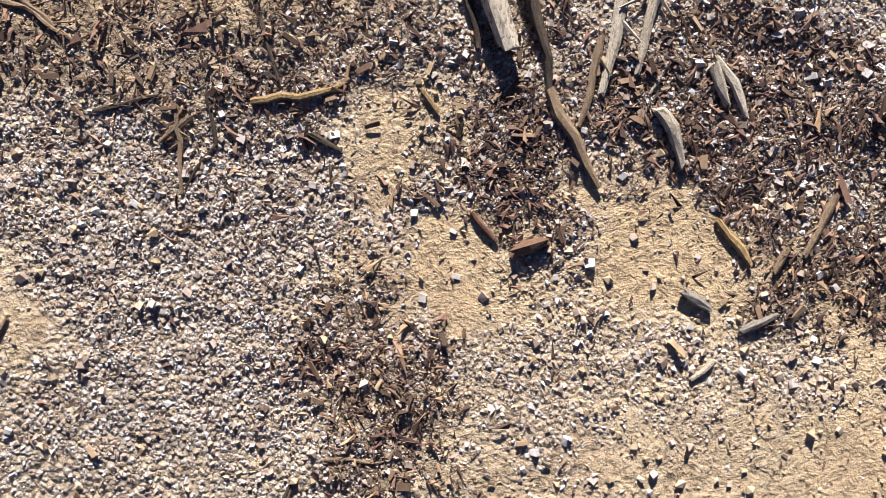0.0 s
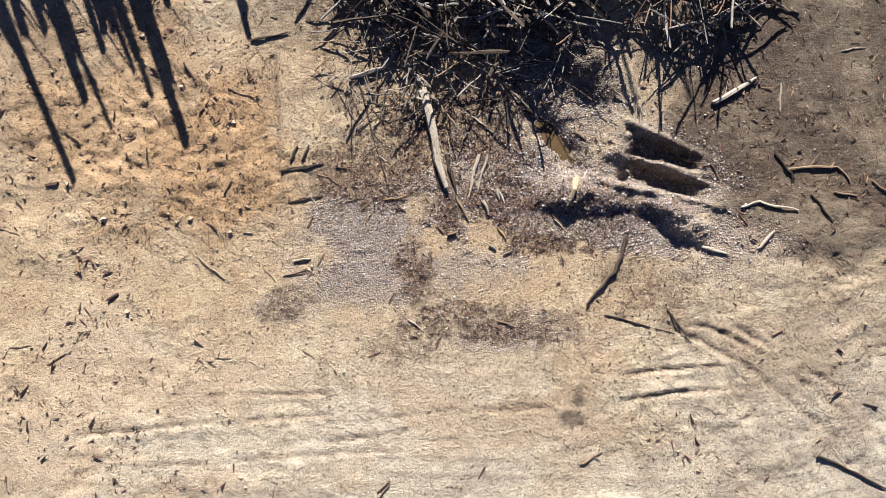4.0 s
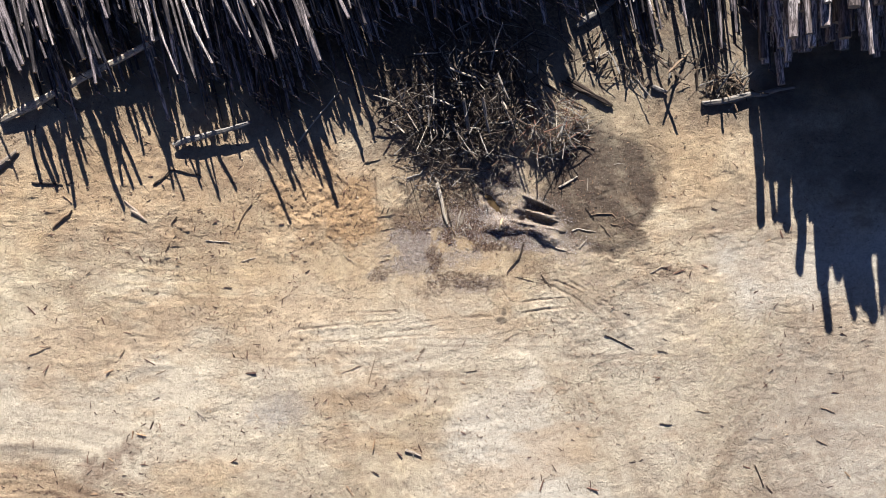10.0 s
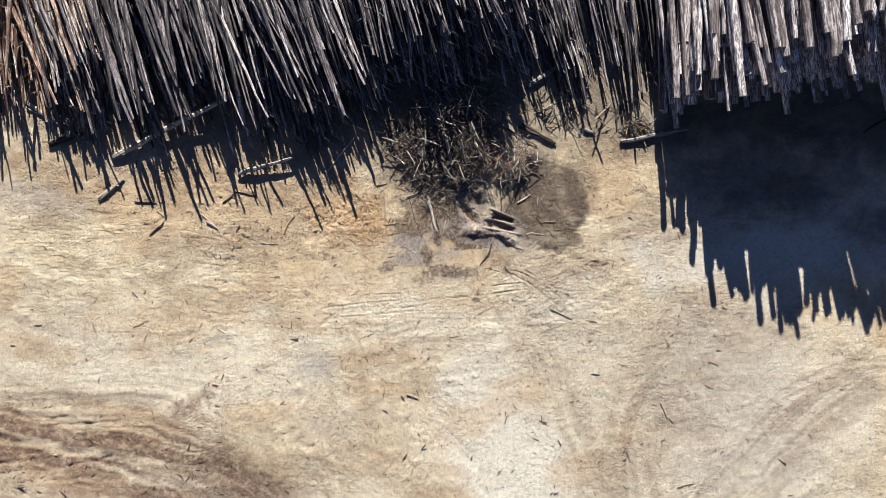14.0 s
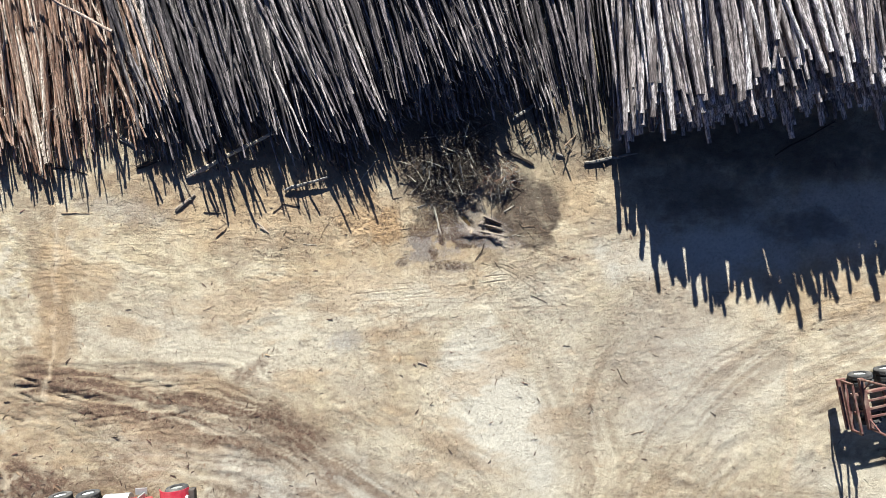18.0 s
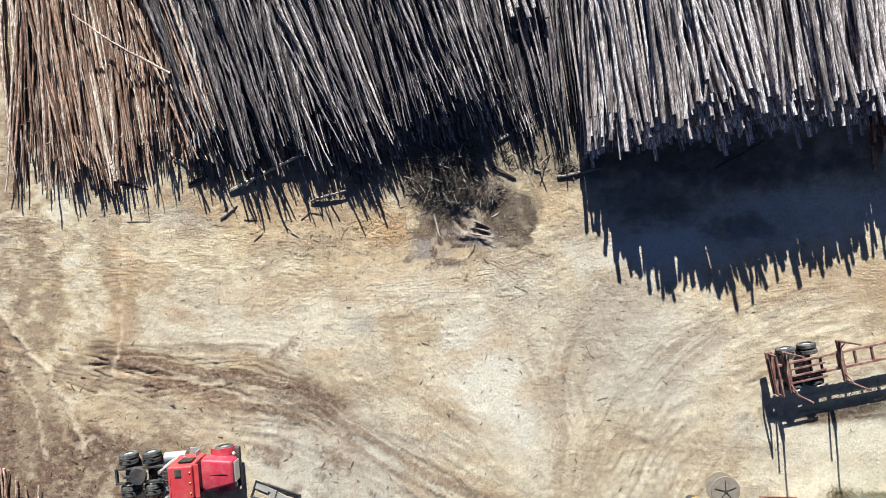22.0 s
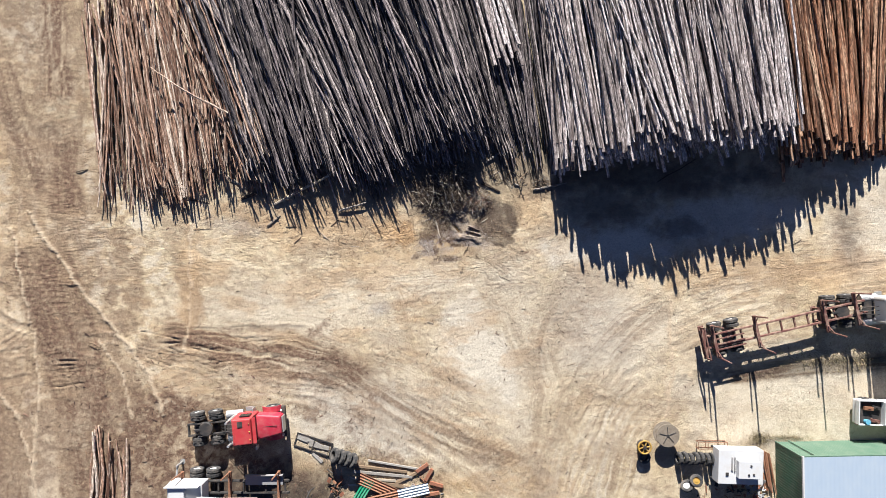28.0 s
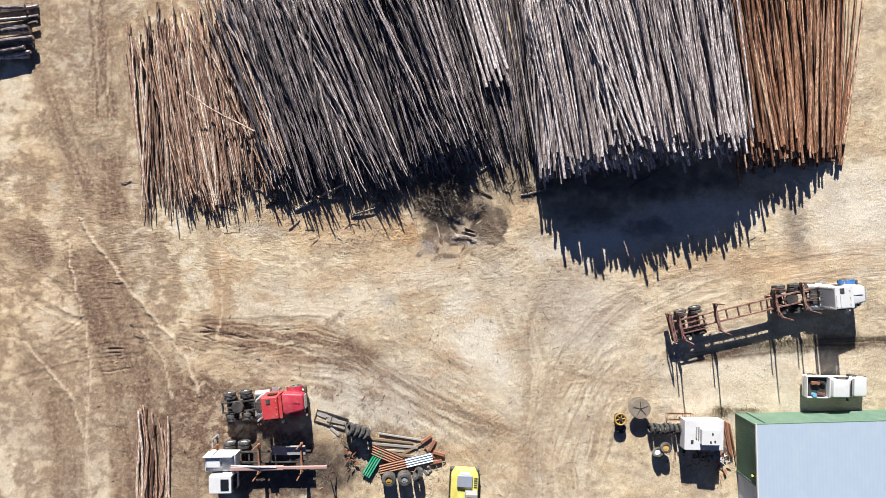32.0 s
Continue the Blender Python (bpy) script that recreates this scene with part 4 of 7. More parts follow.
log_pile("pole_pile", "loose dark grey thin pine poles heaped with ragged ends", -14.4, 8.5,
         [(-15, 3.5), (-12, 3.6), (-8, 3.8), (-4, 3.9), (-1.5, 4.8), (1, 5.5), (3, 5.9), (5.5, 5.9), (7.6, 5.8)],
         [(-15, 1.2), (-12, 1.45), (-8, 1.65), (-5, 1.7), (-3.8, 1.75), (-1.5, 2.1), (1, 2.75), (2.2, 2.6), (3.0, 1.6), (3.6, 1.0), (7, 0.9)],
         [(-15, 15), (-8, 20), (2, 18), (7.6, 9)], (14, 17), (0.04, 0.10), M_BARK_DARK, M_CUT, 3, slope=0.8, spread=4.2, stubs=20, taper=0.45, part_name="pole", bow=3.0, loose=0.8, ragged=0.8, mess=2.6, deep=4,
         tips=True, kink=0.75, pitch_by=1.0, stray=0.05, clump=1.0)
log_pile("pole_pile", "loose brown thin pine poles heaped with ragged ends", -25.2, -12.0,
         [(-25, 2.9), (-20, 2.6), (-17, 3.9), (-14, 4.4), (-12, 4.4)], [(-25.2, 0.5), (-21, 0.95), (-14.6, 1.3)],
         [(-25, 3), (-21, 7), (-15, 14), (-12, 17)], (12.5, 14.5), (0.04, 0.10), M_BARK_BROWN, M_CUT, 4, slope=0.8, spread=4.0, stubs=18, taper=0.42, part_name="pole", bow=2.2, loose=0.82, ragged=0.9, mess=2.6, deep=4,
         tips=True, kink=0.7, pitch_by=1.0, stray=0.09, clump=1.1)


# ---------------------------------------------------------------- loose wood, litter and gravel
def height_at(x, y):
    """The ground's height at places, from its grid."""
    gx, gy = GX[0], GY[:, 0]
    i = np.clip(np.searchsorted(gx, x) - 1, 0, len(gx) - 2)
    j = np.clip(np.searchsorted(gy, y) - 1, 0, len(gy) - 2)
    u, v = (x - gx[i]) / (gx[i + 1] - gx[i]), (y - gy[j]) / (gy[j + 1] - gy[j])
    return (GZ[j, i] * (1 - u) + GZ[j, i + 1] * u) * (1 - v) + (GZ[j + 1, i] * (1 - u) + GZ[j + 1, i + 1] * u) * v


def wood_material(name, a, b, streak=(0.12, 0.09, 0.06)):
    """Bare weathered wood with long fibres and cracks."""
    n = Nodes(name)
    fibre = n.noise(6, n.coords("Generated", (9, 9, 2)), 5, 0.7, 0.6)
    blotch = n.noise(3, n.coords("Generated", (2, 2, 2)), 4)
    own = n.node("ObjectInfo").outputs["Random"]
    c = n.mix(n.ramp(blotch, [(0.3, 0.0), (0.7, 1.0)]), a, b)
    c = n.mix(n.ramp(fibre, [(0.35, 0.9), (0.52, 0.0)]), c, streak)
    c = n.mix(n.calc("MULTIPLY", own, 0.35), c, streak)
    return n.done(c, 0.85, bump=fibre, depth=0.006, strength=0.7, spec=0.2)


def islands_material(name, stops, rough=0.85, spec=0.25, grain=60):
    """Loose pieces, each with a colour of its own."""
    n = Nodes(name)
    isl = n.node("NewGeometry").outputs["Random Per Island"]
    c = n.ramp(isl, stops)
    c = n.mix(n.ramp(n.noise(grain, n.coords("Object"), 3), [(0.35, 0.5), (0.6, 0.0)]), c, n.mix(0.6, c, (0.03, 0.02, 0.015)))
    return n.done(c, rough, spec=spec)


WOOD = {
    "pale": (wood_material("bleached_wood", (0.46, 0.38, 0.28), (0.62, 0.54, 0.43)), "stick", "bleached pale stick lying on the gravel"),
    "brown": (wood_material("brown_wood", (0.20, 0.13, 0.08), (0.34, 0.24, 0.15)), "stick", "brown dry stick lying on the sand"),
    "dark": (wood_material("dark_wood", (0.048, 0.036, 0.028), (0.12, 0.088, 0.062), (0.025, 0.018, 0.014)), "stick", "dark barked stick lying on the ground"),
    "ochre": (wood_material("ochre_wood", (0.36, 0.22, 0.08), (0.5, 0.34, 0.15)), "splinter", "ochre yellow wood splinter among the stones"),
    "red": (wood_material("red_wood", (0.13, 0.055, 0.035), (0.24, 0.12, 0.08)), "splinter", "dark red bark splinter among the stones"),
    "grey": (wood_material("grey_wood", (0.2, 0.18, 0.155), (0.36, 0.33, 0.29)), "stick", "grey weathered stick lying on the ground"),
    "chip": (wood_material("fresh_wood", (0.50, 0.38, 0.22), (0.62, 0.5, 0.33)), "wood_chip", "long pale split wood slab beside the puddle"),
    "chunk": (wood_material("splintered_wood", (0.3, 0.23, 0.16), (0.5, 0.42, 0.33), (0.1, 0.07, 0.05)), "bark_chunk", "splintered grey bark chunk lying on the sand"),
}
for kind, base in (("log_pale", "pale"), ("log_dark", "dark"), ("log_brown", "brown"), ("log_grey", "grey")):
    WOOD[kind] = (WOOD[base][0], "loose_log", {"log_pale": "bleached cracked loose log lying on the ground", "log_dark": "dark weathered loose log lying on the ground",
                                               "log_brown": "brown bent branch lying across the heap", "log_grey": "grey weathered loose log beside the poles"}[kind])
STICK_RND = random.Random(11)


def branch_bmesh(points, radius, rnd, sides=7, flat=1.0, ragged=0.12, shoots=0, wander=0.4):
    """A knotty tapered stick through the points, with broken ends."""
    bm = bmesh.new()
    pts = [Vector(p) for p in points]
    fine = []
    for a, b in zip(pts, pts[1:]):
        n = max(2, min(7, int((b - a).length / (5 * radius)) + 1))
        fine += [a.lerp(b, k / n) for k in range(n)]
    fine.append(pts[-1])
    total = (pts[-1] - pts[0]).length
    p1, p2, sway = rnd.uniform(0, 6), rnd.uniform(0, 6), wander * min(0.02 * total, radius)
    for k in range(1, len(fine) - 1):
        t = k / len(fine)
        fine[k] = fine[k] + Vector((sway * math.sin(p1 + 7 * t), sway * math.sin(p2 + 9 * t), 0)) * min(1, 4 * t, 4 - 4 * t)
    rings = []
    for k, p in enumerate(fine):
        d = (fine[min(k + 1, len(fine) - 1)] - fine[max(k - 1, 0)]).normalized()
        side = d.cross(Vector((0, 0, 1))).normalized()
        up = side.cross(d)
        rad = radius * (1.08 - 0.5 * k / len(fine)) * rnd.uniform(0.85, 1.15) * (0.7 if k in (0, len(fine) - 1) else 1)
        q = p + side * rnd.uniform(-1, 1) * radius * 0.35
        rings.append([bm.verts.new(q + side * rad * math.cos(a) * rnd.uniform(1 - ragged, 1 + ragged) + up * rad * flat * math.sin(a) * rnd.uniform(1 - ragged, 1 + ragged)
                                   + d * (rnd.uniform(-0.9, 0.9) * rad if k in (0, len(fine) - 1) else 0))
                      for a in (2 * math.pi * s / sides for s in range(sides))])
    for r0, r1 in zip(rings, rings[1:]):
        for s in range(sides):
            bm.faces.new((r0[s], r1[s], r1[(s + 1) % sides], r0[(s + 1) % sides]))
    bm.faces.new(rings[0]), bm.faces.new(rings[-1][::-1])
    for _ in range(shoots):
        k = rnd.randrange(len(fine) // 4, max(len(fine) // 4 + 1, len(fine) - 1))
        d = (fine[min(k + 1, len(fine) - 1)] - fine[max(k - 1, 0)]).normalized()
        out = (d * rnd.uniform(0.4, 1.2) + d.cross(Vector((0, 0, 1))) * rnd.choice((-1, 1)) * rnd.uniform(0.4, 1.0) + Vector((0, 0, rnd.uniform(0.0, 0.25)))).normalized()
        tube(bm, fine[k], fine[k] + out * total * rnd.uniform(0.1, 0.3), 0.45 * radius, 0.15 * radius, sides=4)
    bmesh.ops.recalc_face_normals(bm, faces=bm.faces)
    return bm


def stick(kind, radius, *points, lift=(0.0, 0.0, 0.0, 0.0, 0.0, 0.0)):
    """One loose piece of wood that lies along the given places of the ground."""
    mat, name, label = WOOD[kind]
    radius *= 1.0 if kind.startswith("log") or abs(points[0][0]) < 1.6 else 0.72
    flat = {"chip": 0.4, "chunk": 0.6}.get(kind, 0.85)
    ps = [Vector((x, y, float(height_at(np.array(x), np.array(y))) + radius * flat * 0.9 + up)) for (x, y), up in zip(points, lift)]
    origin = ps[0].copy()
    bm = branch_bmesh([p - origin for p in ps], radius, STICK_RND, flat=flat, wander=0.0 if kind.startswith("log") or kind == "chip" else 1.0, ragged=0.4 if kind == "chunk" else 0.18, shoots=STICK_RND.choice((0, 0, 1, 1, 2, 3)) if kind in ("brown", "dark", "pale", "grey") else 3 if kind == "chunk" else 0)
    me = bpy.data.meshes.new(name)
    bm.to_mesh(me), bm.free()
    me.materials.append(mat)
    ob = new(name, me)
    ob.location = origin
    tagged(ob, label, name.replace("_", " "), "loose sticks")


stick("log_pale", .06, (-0.56, 2.03), (-0.25, 0.97))
stick("pale", .03, (-0.78, 2.37), (-0.58, 2.13), (-0.37, 1.91))
stick("dark", .015, (-0.41, 1.33), (-0.32, 0.96))
stick("dark", .02, (-0.25, 1.34), (-0.18, 1.11), (-0.11, 0.86))
stick("brown", .018, (-0.11, 0.86), (0.04, 0.60))
stick("pale", .02, (0.12, 1.36), (0.08, 1.08), (0.03, 0.86))
stick("pale", .018, (0.23, 1.37), (0.18, 1.15), (0.13, 0.92))
stick("ochre", .015, (0.14, 1.36), (0.12, 1.26))
stick("brown", .012, (0.03, 1.02), (-0.02, 0.76))
stick("pale", .014, (0.35, 0.98), (0.41, 0.91), (0.45, 0.82))
stick("pale", .018, (0.34, 0.96), (0.39, 0.85))
stick("pale", .021, (0.19, 0.83), (0.24, 0.78), (0.27, 0.67))
stick("ochre", .012, (-0.94, 0.78), (-0.81, 0.80), (-0.67, 0.85))
stick("brown", .010, (-1.15, 0.76), (-1.14, 0.65), (-1.12, 0.51))
stick("brown", .012, (-1.11, 0.73), (-1.19, 0.65))
stick("dark", .007, (-1.07, 0.80), (-1.04, 0.66), (-1.11, 0.52))
stick("dark", .018, (-2.04, 1.06), (-1.85, 1.10), (-1.66, 1.16))
stick("brown", .012, (-1.73, 1.04), (-1.59, 1.00), (-1.47, 0.93))
stick("dark", .012, (-2.02, 0.69), (-1.79, 0.76), (-1.65, 0.77))
stick("pale", .010, (-1.79, 0.81), (-1.75, 0.73), (-1.69, 0.61))
stick("dark", .008, (-1.39, 0.73), (-1.20, 0.78))
stick("chip", .034, (1.27, 1.17), (1.21, 1.00), (1.16, 0.81), lift=(0.02, 0.03, 0.02))
stick("brown", .014, (1.10, 0.95), (1.01, 0.83))
stick("pale", .012, (1.03, 0.66), (1.15, 0.55))
stick("brown", .012, (0.72, 0.62), (0.63, 0.44))
stick("brown", .014, (0.59, 0.46), (0.55, 0.39))
stick("ochre", .013, (0.39, 0.53), (0.49, 0.41))
stick("pale", .008, (0.23, 0.98), (0.17, 0.87))
stick("red", .024, (-0.19, 0.41), (-0.09, 0.44))
stick("grey", .015, (0.47, 0.22), (0.57, 0.27))
stick("grey", .015, (0.30, 0.32), (0.38, 0.28))
stick("pale", .010, (0.34, 0.08), (0.40, 0.13))
stick("dark", .006, (0.85, 0.33), (0.85, 0.21))
stick("brown", .006, (-0.76, -0.29), (-0.82, -0.43))
stick("brown", .006, (-0.68, -0.21), (-0.51, -0.21))
stick("brown", .010, (-1.97, -0.15), (-1.85, -0.12), (-1.74, -0.08))
stick("pale", .010, (-1.88, 0.52), (-1.83, 0.42))
stick("pale", .022, (-1.94, 0.02), (-1.75, 0.06))
stick("brown", .012, (-1.66, -0.01), (-1.59, 0.13))
stick("ochre", .010, (-0.47, 0.84), (-0.42, 0.78))
stick("dark", .01, (-0.77, 0.70), (-0.68, 0.66))
stick("dark", .012, (-1.80, 0.42), (-1.74, 0.56))
stick("red", .010, (-0.31, 0.51), (-0.23, 0.43))
stick("grey", .012, (-0.66, 1.19), (-0.69, 1.13))
stick("brown", .013, (0.93, 0.95), (0.96, 1.01))
stick("pale", .009, (-1.04, 1.29), (-0.93, 1.22))
stick("dark", .013, (-1.51, 1.12), (-1.39, 1.11))
stick("brown", .012, (1.02, 0.69), (1.08, 0.64))
stick("dark", .012, (-2.04, 0.70), (-1.67, 0.78))
stick("dark", .018, (-2.15, 1.05), (-1.94, 1.10), (-1.72, 1.15))
stick("brown", .012, (-1.65, 1.06), (-1.44, 0.91))
stick("dark", .022, (-2.03, 1.17), (-1.97, 1.35))
stick("dark", .022, (-1.91, 1.18), (-1.83, 1.36))
stick("pale", .012, (-1.79, 0.79), (-1.69, 0.62))
stick("pale", .014, (-3.04, 0.02), (-2.89, -0.11), (-2.72, -0.23))
stick("dark", .010, (-2.05, -0.16), (-1.76, -0.07))
stick("brown", .008, (-2.28, -0.09), (-2.15, -0.20), (-2.08, -0.34), (-2.10, -0.51))
stick("brown", .008, (-2.94, 0.39), (-2.92, 0.16))
stick("log_dark", .024, (1.87, 0.51), (1.82, 0.27), (1.75, 0.09), (1.45, -0.30))
stick("pale", .010, (-0.59, -0.58), (-0.40, -0.71))
stick("brown", .010, (0.43, -0.54), (0.65, -0.60))
stick("dark", .015, (2.40, -0.32), (2.51, -0.55))
stick("pale", .016, (1.96, 2.04), (1.95, 1.78))
stick("brown", .014, (1.22, 1.67), (1.35, 1.59))
stick("dark", .008, (-0.82, -0.41), (-0.77, -0.28))
stick("brown", .009, (-1.79, -1.00), (-1.64, -1.08))
stick("brown", .009, (-2.78, -1.14), (-2.60, -1.14))
stick("pale", .008, (-2.39, -1.15), (-2.20, -1.25))
stick("brown", .008, (-1.03, -1.03), (-0.89, -0.97))
stick("dark", .016, (-2.78, 0.74), (-2.70, 0.90))
stick("pale", .012, (-2.54, 0.32), (-2.43, 0.32))
stick("log_pale", .032, (2.78, 2.09), (3.03, 2.25), (3.27, 2.40))
stick("pale", .018, (3.55, 2.36), (3.56, 2.03))
stick("pale", .014, (1.90, 2.29), (1.90, 1.77))
stick("pale", .012, (1.63, 2.18), (1.82, 2.03))
stick("brown", .014, (2.16, 1.39), (2.42, 1.45), (2.72, 1.39))
stick("brown", .012, (2.75, 1.42), (2.92, 1.20), (2.95, 1.01))
stick("dark", .024, (3.52, 1.55), (3.77, 1.26))
stick("brown", .022, (3.66, 1.37), (4.25, 1.45), (4.40, 1.28))
stick("dark", .018, (3.97, 1.10), (4.23, 0.80))
stick("brown", .020, (4.23, 1.14), (4.49, 1.11))
stick("brown", .018, (4.40, 1.09), (4.41, 0.86))
stick("pale", .022, (3.18, 0.91), (3.36, 0.98), (3.83, 0.91))
stick("pale", .032, (3.41, 0.45), (3.56, 0.66))
stick("pale", .026, (2.74, 0.43), (3.05, 0.36))
stick("dark", .012, (2.38, -0.31), (2.68, -0.68))
stick("dark", .012, (1.67, -0.41), (2.13, -0.50), (2.66, -0.64))
stick("log_dark", .017, (4.19, -1.89), (4.56, -2.04), (5.01, -2.24))
stick("brown", .012, (1.47, -2.15), (1.72, -1.99))
stick("brown", .010, (-0.84, -2.59), (-0.70, -2.44))
stick("brown", .014, (-3.01, -0.02), (-2.72, -0.23))
stick("brown", .014, (-2.79, 1.96), (-2.49, 1.87))
stick("dark", .022, (-2.56, 2.52), (-2.14, 2.64))
stick("grey", .030, (-1.40, 2.15), (-1.01, 2.27), (-0.83, 2.57), (-0.91, 3.09))
stick("pale", .025, (-0.17, 2.93), (0.33, 2.73))
stick("pale", .02, (0.11, 3.14), (0.27, 2.63))
stick("dark", .012, (-1.30, 2.12), (-0.87, 0.84))
stick("brown", .010, (-5.34, 0.22), (-5.11, 0.16))
stick("brown", .008, (-5.23, -1.28), (-5.14, -1.14), (-4.91, -1.11))
stick("brown", .010, (-4.71, -1.32), (-4.50, -1.17))
stick("brown", .008, (-2.79, -1.14), (-2.60, -1.13))
stick("pale", .012, (4.24, 2.77), (4.50, 2.82))
stick("brown", .02, (4.65, 1.29), (4.84, 1.17))
stick("log_grey", .085, (-7.72, 2.81), (-5.64, 3.44), lift=(0.05, 0.2))
stick("dark", .035, (-8.30, 1.67), (-7.83, 2.11), (-7.00, 2.01))
stick("brown", .028, (-5.95, 0.60), (-5.80, 1.02), (-5.59, 1.30))
stick("chunk", .07, (-8.88, 0.99), (-8.48, 0.73))
stick("pale", .024, (-6.81, 0.24), (-6.15, 0.20))
stick("dark", .025, (-7.76, 0.63), (-7.61, 0.86))
stick("pale", .018, (-5.80, -0.30), (-5.42, -0.17))
stick("brown", .010, (-0.93, -2.80), (-0.70, -2.49))
stick("dark", .013, (0.44, -3.07), (0.75, -3.01))
stick("pale", .018, (5.34, -0.16), (5.61, -0.01), (5.94, 0.11))
stick("log_dark", .06, (2.86, 5.03), (4.15, 4.37))
stick("log_brown", .055, (0.84, 3.56), (1.52, 4.25), (2.25, 5.11))
stick("pale", .02, (2.77, 2.09), (3.27, 2.41))
stick("log_pale", .025, (-4.41, 3.00), (-3.84, 3.79), (-3.30, 4.48))
stick("brown", .012, (-2.20, -3.49), (-2.02, -2.60))
stick("brown", .014, (-2.44, -3.01), (-2.98, -3.25))
stick("brown", .014, (6.55, -1.23), (7.02, -0.83))
stick("dark", .02, (5.66, -2.26), (5.93, -2.31))
stick("brown", .015, (7.16, -3.90), (6.77, -3.86))
stick("dark", .025, (5.80, -4.26), (6.13, -4.27))
stick("pale", .016, (-6.88, -4.41), (-6.59, -4.68))
stick("brown", .016, (-7.89, -0.12), (-7.76, 0.16))
stick("brown", .012, (-8.02, -3.48), (-7.75, -3.35))
stick("dark", .02, (-1.06, 3.09), (-0.87, 2.55))
stick("log_pale", .11, (-12.43, 3.27), (-10.15, 4.47), (-7.95, 5.62), lift=(0.0, 0.2, 0.45))
stick("log_dark", .09, (-14.89, 3.68), (-13.65, 4.16))
stick("pale", .07, (-15.77, 5.00), (-14.46, 4.39))
stick("chunk", .13, (-12.91, 1.67), (-12.06, 2.47))
stick("dark", .04, (-11.61, 1.62), (-10.78, 1.61))
stick("brown", .045, (-10.99, 0.39), (-10.49, 0.92))
stick("chunk", .06, (-9.04, 1.22), (-8.46, 0.70))
stick("brown", .02, (-9.02, -3.05), (-8.89, -2.81))
stick("chunk", .05, (-1.12, -5.27), (-0.68, -5.40))
stick("log_grey", .09, (3.05, 6.47), (4.30, 7.37), (5.52, 8.37))
stick("log_grey", .085, (6.60, 4.52), (9.06, 5.07))
stick("dark", .03, (8.45, -5.29), (8.71, -5.87))
stick("brown", .03, (1.75, 6.52), (2.28, 5.81))
stick("log_dark", .06, (2.71, 4.93), (4.12, 4.35))
stick("brown", .025, (-12.88, -3.40), (-13.05, -3.01))
stick("pale", .04, (3.28, 5.45), (4.26, 5.98))
stick("log_grey", .07, (5.19, 4.92), (5.59, 4.80))
stick("brown", .02, (10.11, -4.53), (10.41, -4.66))
stick("brown", .02, (10.18, -3.63), (10.58, -3.76))
stick("brown", .02, (13.08, -1.48), (13.77, -1.47))
stick("dark", .025, (3.47, 5.85), (4.05, 6.27))
stick("log_pale", .1, (-18.37, 7.28), (-16.83, 5.95), (-14.91, 4.64))
stick("dark", .045, (-19.12, 3.63), (-17.24, 3.27))
stick("log_dark", .05, (-14.80, 3.58), (-13.65, 4.06))
stick("brown", .03, (9.16, -8.41), (9.77, -8.22))
stick("brown", .02, (-18.42, 1.36), (-16.93, 1.41))
stick("brown", .02, (-11.49, -3.10), (-10.93, -2.83))
stick("dark", .05, (2.29, 4.83), (3.43, 4.25))
stick("log_grey", .055, (0.04, 4.19), (0.28, 3.37), lift=(0.45, 0.15))
stick("log_grey", .05, (0.55, 4.24), (0.83, 3.28), lift=(0.5, 0.15))
stick("log_pale", .03, (-0.35, 5.0), (0.35, 4.75), lift=(0.5, 0.55))
stick("log_pale", .028, (0.9, 4.9), (1.25, 4.25), lift=(0.6, 0.45))
stick("log_pale", .026, (-0.9, 4.3), (-0.2, 4.05), lift=(0.35, 0.4))
stick("dark", .05, (15.68, 5.17), (18.49, 6.88))
stick("brown", .05, (-26.12, -7.21), (-25.26, -7.53))
stick("log_dark", .04, (-27.06, 5.50), (-26.21, 5.69))
stick("dark", .03, (25.82, 0.73), (26.36, 1.03))
stick("brown", .05, (-26.01, -6.99), (-25.17, -7.39))
stick("brown", .04, (-26.05, -7.14), (-25.16, -7.49))


